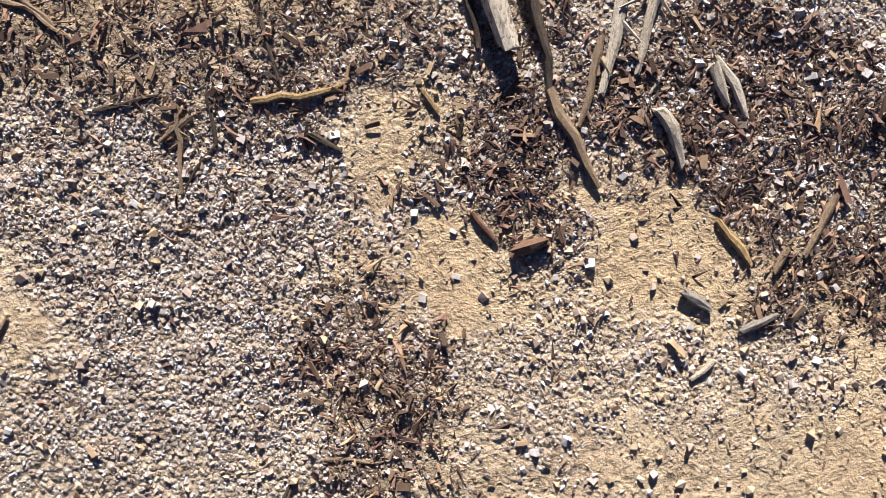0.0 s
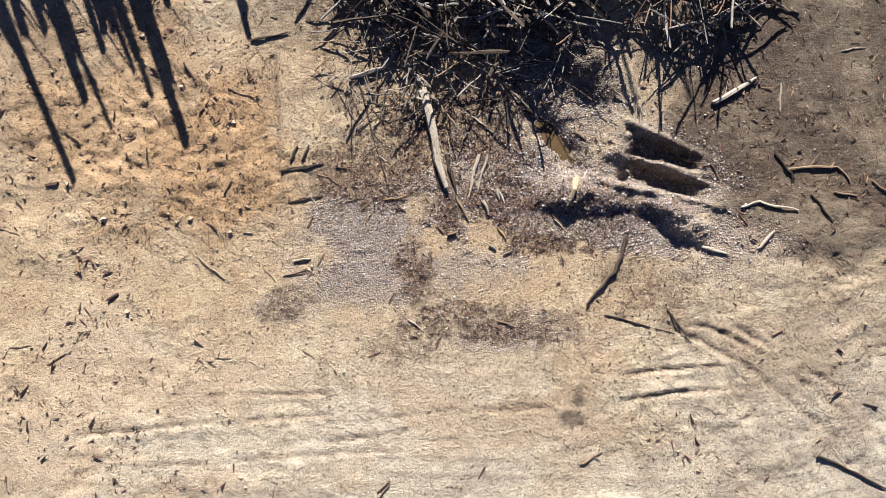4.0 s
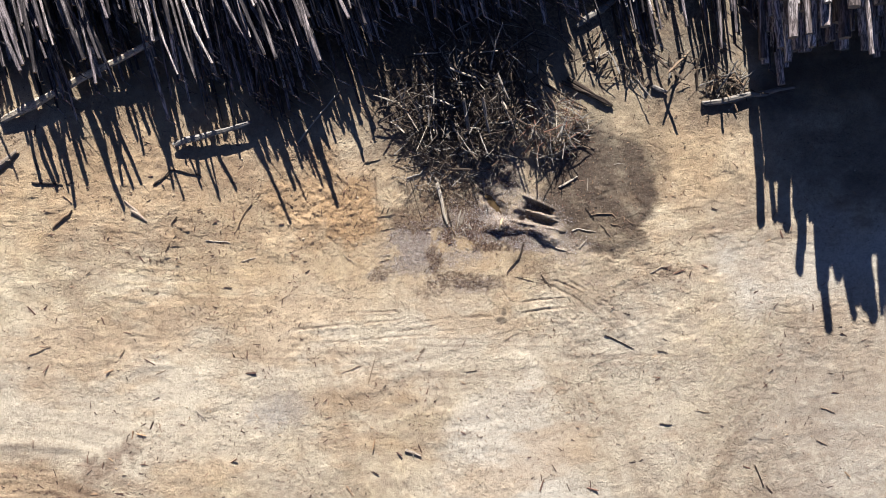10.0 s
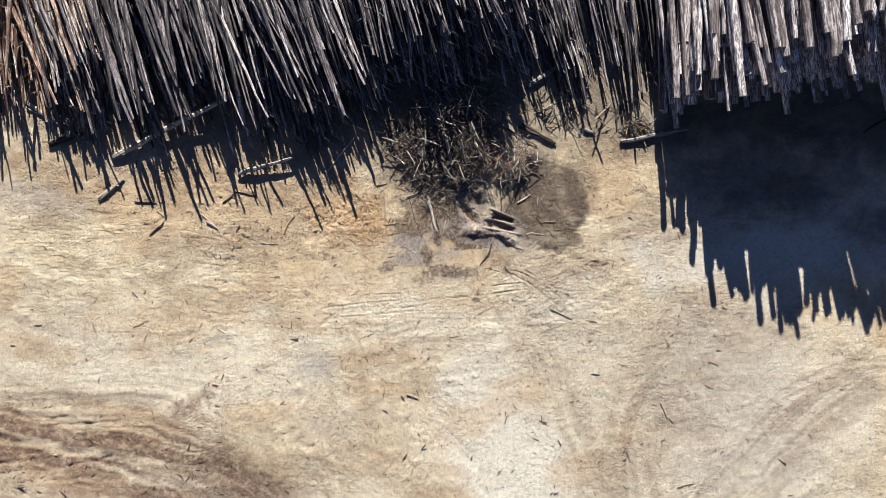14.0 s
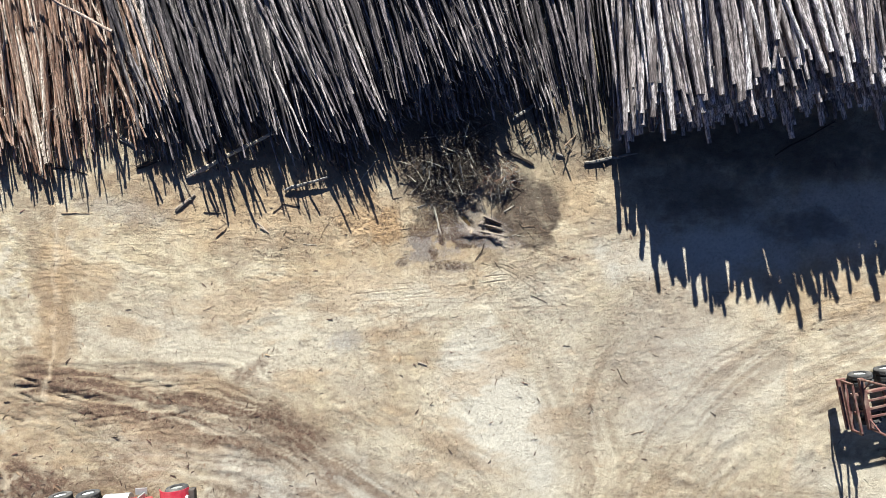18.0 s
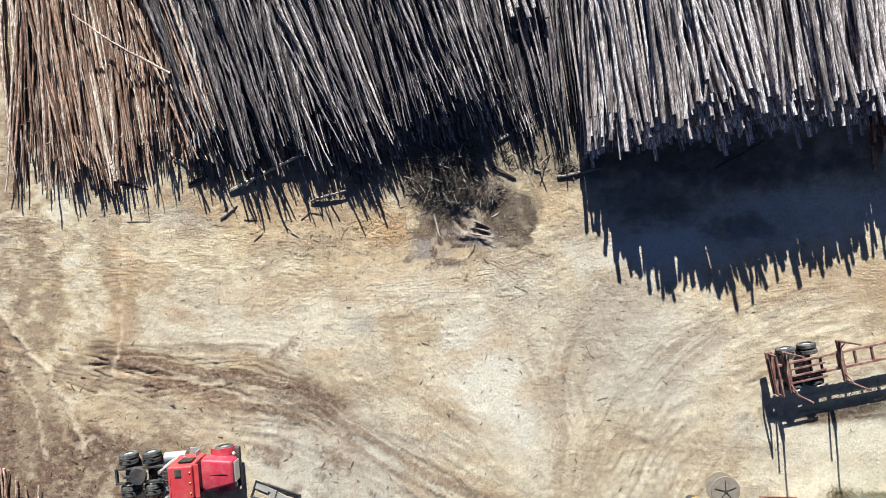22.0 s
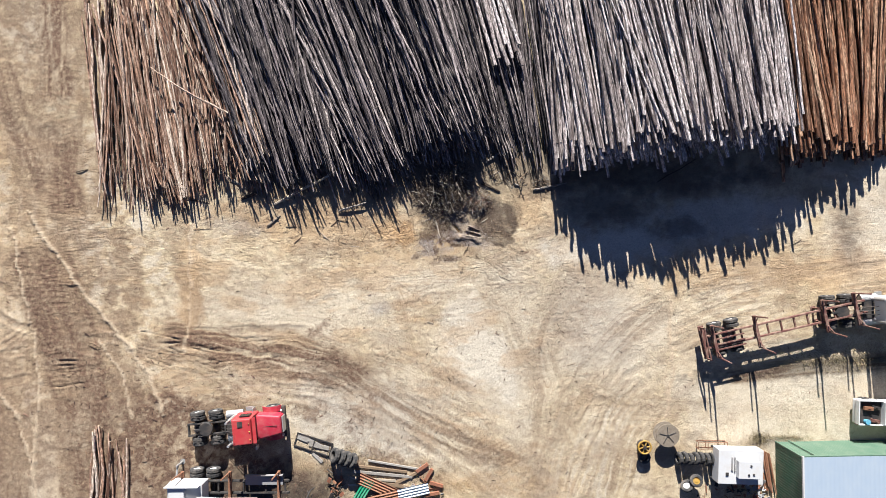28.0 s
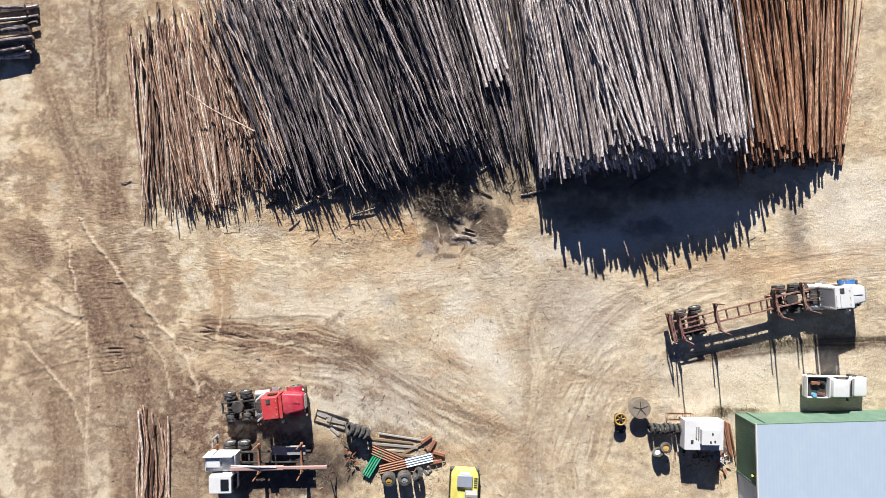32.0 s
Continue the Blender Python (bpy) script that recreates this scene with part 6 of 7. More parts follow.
def prime_mover(m, label, cab, bonnet, side, roof_fin):
    """A bonneted truck tractor that faces +x, rear bogie at x = 0."""
    t = thing("truck", m, label, "truck", "trucks")
    part("chassis_rail", boxes((-1.3, 0.36, 0.72, 5.4, 0.46, 0.98)), BLACK, t, "black steel chassis rail")
    part("chassis_rail", boxes((-1.3, -0.46, 0.72, 5.4, -0.36, 0.98)), BLACK, t, "black steel chassis rail")
    for x in (-1.25, 0.0, 1.4, 2.2):
        part("cross_member", boxes((x - 0.06, -0.42, 0.76, x + 0.06, 0.42, 0.94)), BLACK, t)
    for x in (-0.66, 0.66):
        bm = bmesh.new()
        tube(bm, (x, -1.0, 0.52), (x, 1.0, 0.52), 0.09)
        bmesh.ops.create_uvsphere(bm, u_segments=14, v_segments=8, radius=0.24, matrix=Matrix.Translation((x, 0, 0.52)))
        part("axle", bm, BLACK, t)
        for y in (-1.07, -0.74, 0.74, 1.07):
            wheel_part(t, x, y, 0.52, 0.52, 0.29, rim=WHITE)
        for s in (-1, 1):
            bm = bmesh.new()
            box(bm, x - 0.3, s * 0.9 - 0.03, 0.98, x + 0.3, s * 0.9 + 0.03, 1.04, 0.01)
            part("mudguard_bracket", bm, BLACK, t)
    bm = bmesh.new()
    bmesh.ops.create_cone(bm, cap_ends=True, segments=24, radius1=0.52, radius2=0.46, depth=0.14, matrix=Matrix.Translation((0.05, 0, 1.1)))
    box(bm, -0.75, -0.07, 1.0, -0.3, 0.07, 1.19, 0.02)
    part("fifth_wheel", bm, BLACK, t, "greasy black coupling plate")
    for s in (-1, 1):
        wheel_part(t, 4.85, s * 1.02, 0.52, 0.52, 0.3, rim=ALLOY)
        bm = bmesh.new()
        tube(bm, (1.55, s * 0.82, 0.72), (2.75, s * 0.82, 0.72), 0.3, sides=18)
        for x in (1.8, 2.5):
            tube(bm, (x, s * 0.82, 0.72), (x + 0.05, s * 0.82, 0.72), 0.315, sides=18)
        part("fuel_tank", bm, ALLOY, t, "round dull alloy fuel tank")
        part("step", boxes((2.85, s * 1.05 - 0.15, 0.4, 3.4, s * 1.05 + 0.15, 0.46)), ALLOY, t)
    body = part("cab", hull(slab(2.45, 3.95, 1.0, 0.98, 0.95, 2.85, 0.1), bevel=0.09), cab, t, smooth=False)
    for s in (-1, 1):
        part("side_window", boxes((2.95, s * 1.005 - 0.015, 1.75, 3.7, s * 1.005 + 0.015, 2.45), bevel=0.01), GLASS, body, "dark side window")
        part("door_handle", boxes((2.9, s * 1.03 - 0.02, 1.5, 3.05, s * 1.03 + 0.02, 1.54), bevel=0.005), ALLOY, body)
    bm = hull([(3.96, -0.86, 1.85), (3.96, 0.86, 1.85), (3.9, -0.8, 2.55), (3.9, 0.8, 2.55), (4.0, -0.86, 1.85), (4.0, 0.86, 1.85)], bevel=0)
    part("windscreen", bm, GLASS, body, "dark tinted windscreen")
    part("sun_visor", boxes((3.9, -0.9, 2.62, 4.15, 0.9, 2.68), bevel=0.02), cab, body)
    for k in range(roof_fin):
        part("roof_rib", boxes((2.62 + 0.32 * k, -0.7, 2.85, 2.70 + 0.32 * k, 0.3, 2.90), bevel=0.01), cab, body)
    part("roof_hatch", boxes((2.95, 0.35, 2.85, 3.3, 0.75, 2.89), bevel=0.015), BLACK, body)
    for y in (-0.55, 0.0, 0.55):
        bm = bmesh.new()
        bmesh.ops.create_uvsphere(bm, u_segments=10, v_segments=6, radius=0.04, matrix=Matrix.Translation((3.75, y, 2.87)))
        part("marker_lamp", bm, YELLOW, body)
    nose = part("bonnet", hull(slab(3.95, 5.75, 0.93, 0.72, 1.0, 1.85, 0.09) + [(3.98, s * 0.9, 1.95) for s in (-1, 1)], bevel=0.14, segments=4), bonnet, t, smooth=True)
    part("bonnet_seam", boxes((4.1, -0.012, 1.90, 5.4, 0.012, 1.925), bevel=0.003), BLACK, nose)
    part("grille", boxes((5.72, -0.55, 1.0, 5.79, 0.55, 1.7)), ALLOY, nose)
    part("bumper", boxes((5.5, -1.1, 0.5, 5.78, 1.1, 0.85), bevel=0.05), BLACK, t, "black steel bumper bar")
    for s in (-1, 1):
        bm = bmesh.new()
        arc = []
        for k in range(9):
            a = math.pi * (0.08 + 0.84 * k / 8)
            arc.append((4.85 + 0.68 * math.cos(a), 0.62 + 0.62 * math.sin(a)))
        for (xa, za), (xb, zb) in zip(arc, arc[1:]):
            vs = [bm.verts.new(p) for p in ((xa, s * 0.8, za), (xb, s * 0.8, zb), (xb, s * 1.2, zb), (xa, s * 1.2, za))]
            bm.faces.new(vs)
        bmesh.ops.remove_doubles(bm, verts=bm.verts, dist=0.001)
        bmesh.ops.solidify(bm, geom=list(bm.faces), thickness=0.04)
        part("front_guard", bm, side, t)
        bm = bmesh.new()
        bmesh.ops.create_cone(bm, cap_ends=True, segments=14, radius1=0.12, radius2=0.1, depth=0.1, matrix=Matrix.Translation((5.6, s * 0.86, 1.15)) @ Matrix.Rotation(math.pi / 2, 4, "Y"))
        part("headlight", bm, ALLOY, t, "round glass headlight")
        bm = bmesh.new()
        tube(bm, (3.85, s * 1.0, 2.1), (3.95, s * 1.32, 2.1), 0.02)
        box(bm, 3.9, s * 1.35 - 0.12, 1.75, 3.98, s * 1.35 + 0.12, 2.35, 0.02)
        part("mirror", bm, ALLOY, t, "wing mirror on a steel arm")
        bm = bmesh.new()
        tube(bm, (2.3, s * 0.8, 0.9), (2.3, s * 0.8, 3.2), 0.085, sides=14)
        tube(bm, (2.3, s * 0.8, 1.4), (2.3, s * 0.8, 2.5), 0.13, sides=14)
        part("exhaust_stack", bm, ALLOY, t, "upright dull exhaust stack")
    part("deck_plate", boxes((1.55, -0.6, 1.0, 2.35, 0.6, 1.05)), BLACK, t)
    bm = bmesh.new()
    for k in range(3):
        tube(bm, (2.3, -0.3 + 0.3 * k, 1.7), (1.2, -0.2 + 0.2 * k, 1.1), 0.025)
    part("air_hose", bm, BLACK, t)
    return t


prime_mover(pose(-17.0, -13.05, 0, 0, 0, 6), "red bonneted prime mover parked without a trailer", RED_ORANGE, RED, RED, 1)
prime_mover(pose(28.7, -4.15, 0, 0, 0, 5), "white bonneted log truck with blue side panels", WHITE, WHITE, BLUE, 2)


def bunk(t, x, width, low, high, mat):
    """A bolster with two leaning stakes."""
    b = part("bolster", boxes((x - 0.11, -width, low - 0.18, x + 0.11, width, low), bevel=0.02), mat, t, "steel bolster")
    for s in (-1, 1):
        bm = bmesh.new()
        tube(bm, (x, s * (width - 0.06), low - 0.1), (x, s * (width + 0.03), high), 0.065, 0.05, sides=8)
        tube(bm, (x, s * (width + 0.03), high), (x, s * (width + 0.03), high + 0.06), 0.065, sides=8)
        part("stake", bm, mat, b)
        bm = bmesh.new()
        tube(bm, (x, s * (width - 0.5), low), (x, s * (width - 0.03), low + 0.6), 0.035, sides=6)
        part("gusset", bm, mat, b)


def log_trailer():
    """The skeletal trailer behind the white truck; it trails towards -x."""
    t = thing("log_trailer", pose(30.2, -3.75, 0, 0, 0, 13.5), "empty maroon skeletal log trailer with upright stakes", "trailer", "trucks")
    for s in (-1, 1):
        part("frame_rail", boxes((-11.4, s * 0.43 - 0.06, 0.95, 0.2, s * 0.43 + 0.06, 1.2)), MAROON, t, "long maroon frame rail")
    for k in range(11):
        x = -10.9 + 0.98 * k
        part("cross_bar", boxes((x - 0.05, -0.4, 1.0, x + 0.05, 0.4, 1.14)), MAROON, t)
    for x in (-11.0, -7.9, -2.9, -0.6):
        bunk(t, x, 1.2, 1.4, 3.2, MAROON)
    for x in (-10.5, -9.25):
        bm = bmesh.new()
        tube(bm, (x, -1.0, 0.5), (x, 1.0, 0.5), 0.08)
        part("axle", bm, BLACK, t)
        for y in (-1.05, -0.73, 0.73, 1.05):
            wheel_part(t, x, y, 0.51, 0.51, 0.28, rim=WHITE)
    for k in range(4):
        part("deck_slat", boxes((-10.9, -0.72 + 0.38 * k, 1.2, -8.8, -0.62 + 0.38 * k, 1.27)), MAROON, t)
    part("headboard", boxes((-11.75, -1.2, 1.0, -11.65, 1.2, 1.15), (-11.75, -1.2, 1.7, -11.65, 1.2, 1.8), (-11.75, -1.2, 1.0, -11.65, -1.1, 1.8), (-11.75, 1.1, 1.0, -11.65, 1.2, 1.8), bevel=0.02), MAROON, t, "open maroon tail frame")
    part("tail_beam", boxes((-11.8, -1.2, 0.7, -11.4, 1.2, 0.86), bevel=0.03), MAROON, t)
    part("landing_leg", boxes((-3.0, -0.55, 0.0, -2.88, -0.43, 0.95), (-3.12, -0.61, 0.0, -2.76, -0.37, 0.05)), MAROON, t)
    part("landing_leg", boxes((-3.0, 0.43, 0.0, -2.88, 0.55, 0.95), (-3.12, 0.37, 0.0, -2.76, 0.61, 0.05)), MAROON, t)


log_trailer()


def loader_trailer():
    """A short log jinker with a white knuckle-boom crane on its tail."""
    t = thing("crane_trailer", pose(-17.2, -17.2, 0, 0, 0, 1), "dark log trailer carrying a white crane cab and long boom", "trailer", "trucks")
    for s in (-1, 1):
        part("frame_rail", boxes((-1.4, s * 0.43 - 0.06, 0.9, 6.3, s * 0.43 + 0.06, 1.15)), BLACK, t)
    for x in (-0.2, 1.2, 3.0, 4.6, 6.0):
        part("cross_bar", boxes((x - 0.06, -0.42, 0.95, x + 0.06, 0.42, 1.1)), BLACK, t)
    for x in (-0.55, 0.65):
        for y in (-1.05, -0.73, 0.73, 1.05):
            wheel_part(t, x, y, 0.51, 0.51, 0.28, rim=WHITE)
        bm = bmesh.new()
        tube(bm, (x, -1.0, 0.51), (x, 1.0, 0.51), 0.08)
        part("axle", bm, BLACK, t)
    for x in (-1.3, 2.1, 5.6):
        bunk(t, x, 1.2, 1.35, 3.0, RUST)
    part("chain_box", boxes((2.5, -1.1, 0.6, 3.2, -0.55, 1.05)), BLACK, t)
    part("tool_tray", boxes((3.2, 0.2, 1.2, 5.9, 0.95, 1.28), (3.2, 0.9, 1.2, 5.9, 0.95, 1.5)), GREY, t)
    crane = part("crane_base", hull(slab(-2.0, 0.55, 0.75, 0.7, 1.2, 2.35, 0.06), bevel=0.05), WHITE, t, "white crane turntable housing")
    part("engine_cover", boxes((-1.7, -0.25, 2.35, -0.6, 0.55, 2.75), bevel=0.05), WHITE, crane)
    part("grab_rail", boxes((-1.95, 0.6, 2.35, 0.4, 0.66, 2.9), bevel=0.01), WHITE, crane)
    cab = part("operator_cab", hull(slab(-1.55, 0.35, 0.75, 0.75, 1.3, 3.1, 0.06), bevel=0.06), WHITE, t, "white operator cab")
    cab.location = (0.1, -1.5, 0)
    part("roof_window", boxes((-0.55, -0.45, 3.1, 0.1, 0.45, 3.13), bevel=0.01), GLASS, cab, "dark roof window")
    part("cab_window", boxes((0.36, -0.6, 2.0, 0.39, 0.6, 2.9), bevel=0.01), GLASS, cab)
    boom = bmesh.new()
    box(boom, 0.2, -0.55, 2.35, 4.4, -0.25, 2.7, 0.04)
    box(boom, 4.2, -0.52, 2.4, 7.9, -0.3, 2.62, 0.03)
    part("boom", boom, rust_material("boom_paint", (0.28, 0.16, 0.14), (0.42, 0.28, 0.25)), t, "faded pinkish brown crane boom")
    bm = bmesh.new()
    tube(bm, (0.2, -0.2, 2.5), (2.6, -0.25, 2.75), 0.09, 0.09, sides=12)
    tube(bm, (2.6, -0.25, 2.75), (3.9, -0.3, 2.72), 0.05, sides=10)
    part("hydraulic_ram", bm, ALLOY, t)
    bm = bmesh.new()
    for k, (x, y) in enumerate(((7.8, -0.4), (7.95, -0.65), (7.9, -0.15))):
        tube(bm, (7.8, -0.4, 2.4), (x, y, 1.5), 0.06, sides=8)
        tube(bm, (x, y, 1.5), (x - 0.25 + 0.2 * k, y, 0.9), 0.06, 0.03, sides=8)
    part("grapple", bm, BLACK, t, "black steel log grapple")
    for s in (-1, 1):
        bm = bmesh.new()
        tube(bm, (-1.8, s * 0.75, 1.1), (-1.8, s * 1.5, 0.9), 0.07)
        tube(bm, (-1.8, s * 1.5, 1.1), (-1.8, s * 1.5, 0.05), 0.07)
        tube(bm, (-1.8, s * 1.5, 0.05), (-1.8, s * 1.5, 0.0), 0.2)
        part("outrigger", bm, GREY, t)


loader_trailer()


def pickup():
    t = thing("utility_truck", pose(29.95, -11.35, 0, 0, 0, -1), "white pickup with an open cluttered tray by the shed", "car")
    body = part("body", hull(slab(0.0, 5.15, 0.9, 0.82, 0.38, 0.98, 0.05), bevel=0.12, segments=4), WHITE, t, smooth=True)
    part("cab", hull([(1.75, s * 0.86, 0.9) for s in (-1, 1)] + [(3.95, s * 0.82, 0.95) for s in (-1, 1)] + [(1.9, s * 0.72, 1.72) for s in (-1, 1)] + [(3.15, s * 0.7, 1.72) for s in (-1, 1)], bevel=0.09, segments=4), WHITE, t, smooth=True)
    part("windscreen", hull([(3.3, s * 0.66, 1.68) for s in (-1, 1)] + [(3.95, s * 0.74, 1.03) for s in (-1, 1)] + [(3.36, s * 0.66, 1.71) for s in (-1, 1)] + [(4.0, s * 0.74, 1.05) for s in (-1, 1)], bevel=0), GLASS, t, "dark raked windscreen")
    for s in (-1, 1):
        part("side_window", hull([(2.15, s * 0.83, 1.05), (3.6, s * 0.82, 1.05), (2.25, s * 0.76, 1.6), (3.1, s * 0.75, 1.6), (2.15, s * 0.87, 1.05), (3.6, s * 0.86, 1.05), (2.25, s * 0.79, 1.6), (3.1, s * 0.78, 1.6)], bevel=0), GLASS, t)
        part("tray_side", boxes((0.0, s * 0.86 - 0.04, 0.9, 1.75, s * 0.86 + 0.04, 1.28), bevel=0.03), WHITE, t)
        part("door_mirror", boxes((3.3, s * 1.0 - 0.1, 1.05, 3.45, s * 1.0 + 0.1, 1.22), bevel=0.03), BLACK, t)
        part("tail_lamp", boxes((-0.02, s * 0.84 - 0.05, 0.8, 0.03, s * 0.84 + 0.05, 1.1)), RED, t)
        part("headlight", boxes((5.02, s * 0.68 - 0.12, 0.68, 5.12, s * 0.68 + 0.12, 0.84)), ALLOY, t)
        for x in (0.85, 4.2):
            wheel_part(t, x, s * 0.8, 0.36, 0.36, 0.24, rim=ALLOY)
    part("tray_floor", boxes((0.05, -0.82, 0.99, 1.75, 0.82, 1.02)), BLACK, t, "black tray floor")
    part("tailgate", boxes((-0.04, -0.86, 0.85, 0.04, 0.86, 1.25), bevel=0.02), WHITE, t)
    part("headboard", boxes((1.68, -0.82, 1.0, 1.76, 0.82, 1.5), bevel=0.02), WHITE, t)
    part("bumper", boxes((5.08, -0.85, 0.42, 5.25, 0.85, 0.62), bevel=0.05), BLACK, t)
    r = random.Random(4)
    for name, label, mat, x, y, s in (("tool_box", "small dull red tool box in a pickup tray", MAROON, 1.2, -0.6, 0.2), ("bucket", "pale blue plastic bucket in a pickup tray", plain_paint("pale_blue_plastic", (0.12, 0.36, 0.5)), 0.55, -0.62, 0.17),
                                      ("tool_box", "rusty steel box in a pickup tray", RUST, 0.7, 0.3, 0.22), ("crate", "black steel crate in a pickup tray", BLACK, 1.25, 0.35, 0.2)):
        bm = bmesh.new()
        if name == "bucket":
            tube(bm, (0, 0, 0), (0, 0, 0.34), 0.13, 0.17, sides=16, caps=True)
            tube(bm, (0, 0, 0.34), (0, 0, 0.36), 0.185, sides=16)
        else:
            box(bm, -1.5 * s, -s * 0.6, 0, 1.5 * s, s * 0.6, s, 0.02)
            box(bm, -0.4 * s, -0.05 * s, s, 0.4 * s, 0.05 * s, s * 1.2, 0.01)
        me = bpy.data.meshes.new(name)
        bm.to_mesh(me), bm.free()
        me.materials.append(mat)
        ob = new(name, me)
        ob.matrix_basis = pose(29.95 + x, -11.35 + y, 1.02, 0, 0, r.uniform(-20, 20))
        tagged(ob, label, name.replace("_", " "))


pickup()


# ---------------------------------------------------------------- shed
def corrugated(name, parent, x0, x1, z0, z1, mat, pitch=0.19, depth=0.025, label=""):
    """A ribbed steel sheet in the plane y = 0, ribs upright."""
    n = int((x1 - x0) / (pitch / 4))
    verts, faces = [], []
    for k in range(n + 1):
        x = x0 + (x1 - x0) * k / n
        y = depth * math.sin(2 * math.pi * x / pitch)
        verts += [(x, y - 0.004, z0), (x, y - 0.004, z1), (x, y + 0.004, z0), (x, y + 0.004, z1)]
    for k in range(n):
        a, b = 4 * k, 4 * k + 4
        faces += [(a, b, b + 1, a + 1), (a + 2, a + 3, b + 3, b + 2), (a + 1, b + 1, b + 3, a + 3), (a, a + 2, b + 2, b)]
    ob = new(name, mesh_of(name, verts, faces, [mat]))
    ob.parent = parent
    return tagged(ob, label)


def sheet_metal(name, colour, rough=0.35, dirt=(0.3, 0.27, 0.22), amount=0.4, metal=0.1):
    n = Nodes(name)
    v = n.coords("Object")
    stain = n.noise(0.8, n.coords("Object", (1.5, 0.4, 1)), 6, 0.65)
    c = n.mix(n.calc("MULTIPLY", n.ramp(stain, [(0.42, 0.0), (0.75, 1.0)]), amount), colour, dirt)
    return n.done(c, n.calc("ADD", rough, n.calc("MULTIPLY", stain, 0.25)), metal, bump=n.noise(9, v), depth=0.002, strength=0.2)


# green darkened: the west wall's shade is put into the colour
SHED_SHADED = sheet_metal("shaded_green_cladding", (0.05, 0.125, 0.08), 0.45)
SHED_PALE = sheet_metal("pale_green_cladding", (0.09, 0.155, 0.105), 0.45, (0.2, 0.24, 0.18), 0.5)
ROOF_PALE = sheet_metal("pale_blue_roof", (0.34, 0.40, 0.47), 0.45, (0.42, 0.46, 0.48), 0.35, 0.0)


def shed():
    t = thing("shed", pose(24.6, -13.85, 0, 0, 0, 1.6), "green ribbed steel shed with a pale blue roof", "shed")
    north = thing("wall", Matrix(), "pale green ribbed steel wall", "")
    north.parent, north.matrix_basis = t, pose(0, 0, 0)
    del north["label"]
    a = corrugated("wall_cladding", t, 0, 19.5, 0, 3.72, SHED_PALE, label="pale green ribbed steel wall")
    west = corrugated("wall_cladding", t, 0, 4.75, 0, 3.72, SHED_SHADED, label="dark green ribbed steel wall")
    west.matrix_basis = pose(0, 0, 0, 0, 0, -90)
    for name, m in (("wall_cladding", pose(19.5, 0, 0, 0, 0, -90)), ("wall_cladding", pose(0, -14, 0))):
        ob = corrugated(name, t, 0, 14 if m.translation.x > 1 else 19.5, 0, 3.72, SHED_SHADED)
        ob.matrix_basis = m
    ob = corrugated("wall_cladding", t, 8.45, 14, 0, 3.72, SHED_SHADED)
    ob.matrix_basis = pose(0, 0, 0, 0, 0, -90)
    door = corrugated("roller_door", t, 0, 3.4, 0, 3.3, sheet_metal("pale_door", (0.42, 0.50, 0.60), 0.4), pitch=0.09, depth=0.008, label="pale blue grey roller door")
    door.matrix_basis = pose(0.06, -4.9, 0, 0, 0, -90)
    part("door_frame", boxes((-0.06, -4.9, 0, 0.08, -4.75, 3.45), (-0.06, -8.45, 0, 0.08, -8.3, 3.45), (-0.06, -8.45, 3.3, 0.08, -4.75, 3.72)), SHED_SHADED, t)
    roof = corrugated("roof", t, -0.12, 19.6, -14.15, 0.12, ROOF_PALE, pitch=0.3, depth=0.005, label="pale blue steel roof")
    roof.matrix_basis = Matrix.Translation((0, 0, 3.8)) @ Matrix.Rotation(math.pi / 2, 4, "X") @ Matrix.Scale(-1, 4, (0, 0, 1))
    for name, row in (("gutter", (-0.18, 0.06, 3.66, 19.7, 0.2, 3.8)), ("barge_board", (-0.2, -14.2, 3.68, -0.1, 0.2, 3.86)), ("barge_board", (19.58, -14.2, 3.68, 19.7, 0.2, 3.86)), ("corner_trim", (-0.05, -0.05, 0, 0.06, 0.06, 3.7))):
        part(name, boxes(row, bevel=0.015), WHITE if name == "barge_board" else SHED_PALE, t)
    bm = bmesh.new()
    tube(bm, (0.9, 0.1, 3.7), (0.9, 0.1, 0.1), 0.045)
    part("downpipe", bm, SHED_PALE, t)
    part("wall_lamp", boxes((-0.28, -4.2, 3.0, -0.03, -4.05, 3.12)), YELLOW, t, "small yellow wall lamp")
    bpy.data.objects.remove(north)


shed()


# ---------------------------------------------------------------- tyres, reel, scrap
def tyre_thing(m, radius=0.52, width=0.3, label="worn black tyre leaning in a row", rim=None, group="loose tyres", hole=0.55):
    t = thing("loose_tyre", m, label, "tyre", group)
    wheel_part(t, 0, 0, 0, radius, width, "y", rim=rim, name="casing", hole=hole)
    return t


# the row beside the white box
for k in range(8):
    r_ = 0.45 + 0.03 * math.sin(3 * k)
    tyre_thing(pose(17.35 + 0.40 * k, -15.0 + 0.05 * math.sin(2.1 * k), r_ * 0.97, 0, 0, 90) @ pose(0, 0, 0, 14 + 3 * math.sin(k), 0, 4 * math.sin(1.7 * k)), r_, 0.28, "worn black truck tyre standing in a row")
for x, y, z, rz, lean in ((20.15, -16.2, 0.44, 80, 10), (20.5, -16.1, 0.44, 85, 12), (17.95, -17.0, 0.46, 40, 35), (18.5, -16.5, 0.75, 40, 70)):
    tyre_thing(pose(x, y, z, 0, 0, rz) @ pose(0, 0, 0, lean), 0.46, 0.27, "worn black tyre leaning by the white box", rim=ALLOY if x == 17.95 else (OCHRE_STEEL if x == 18.5 else None))
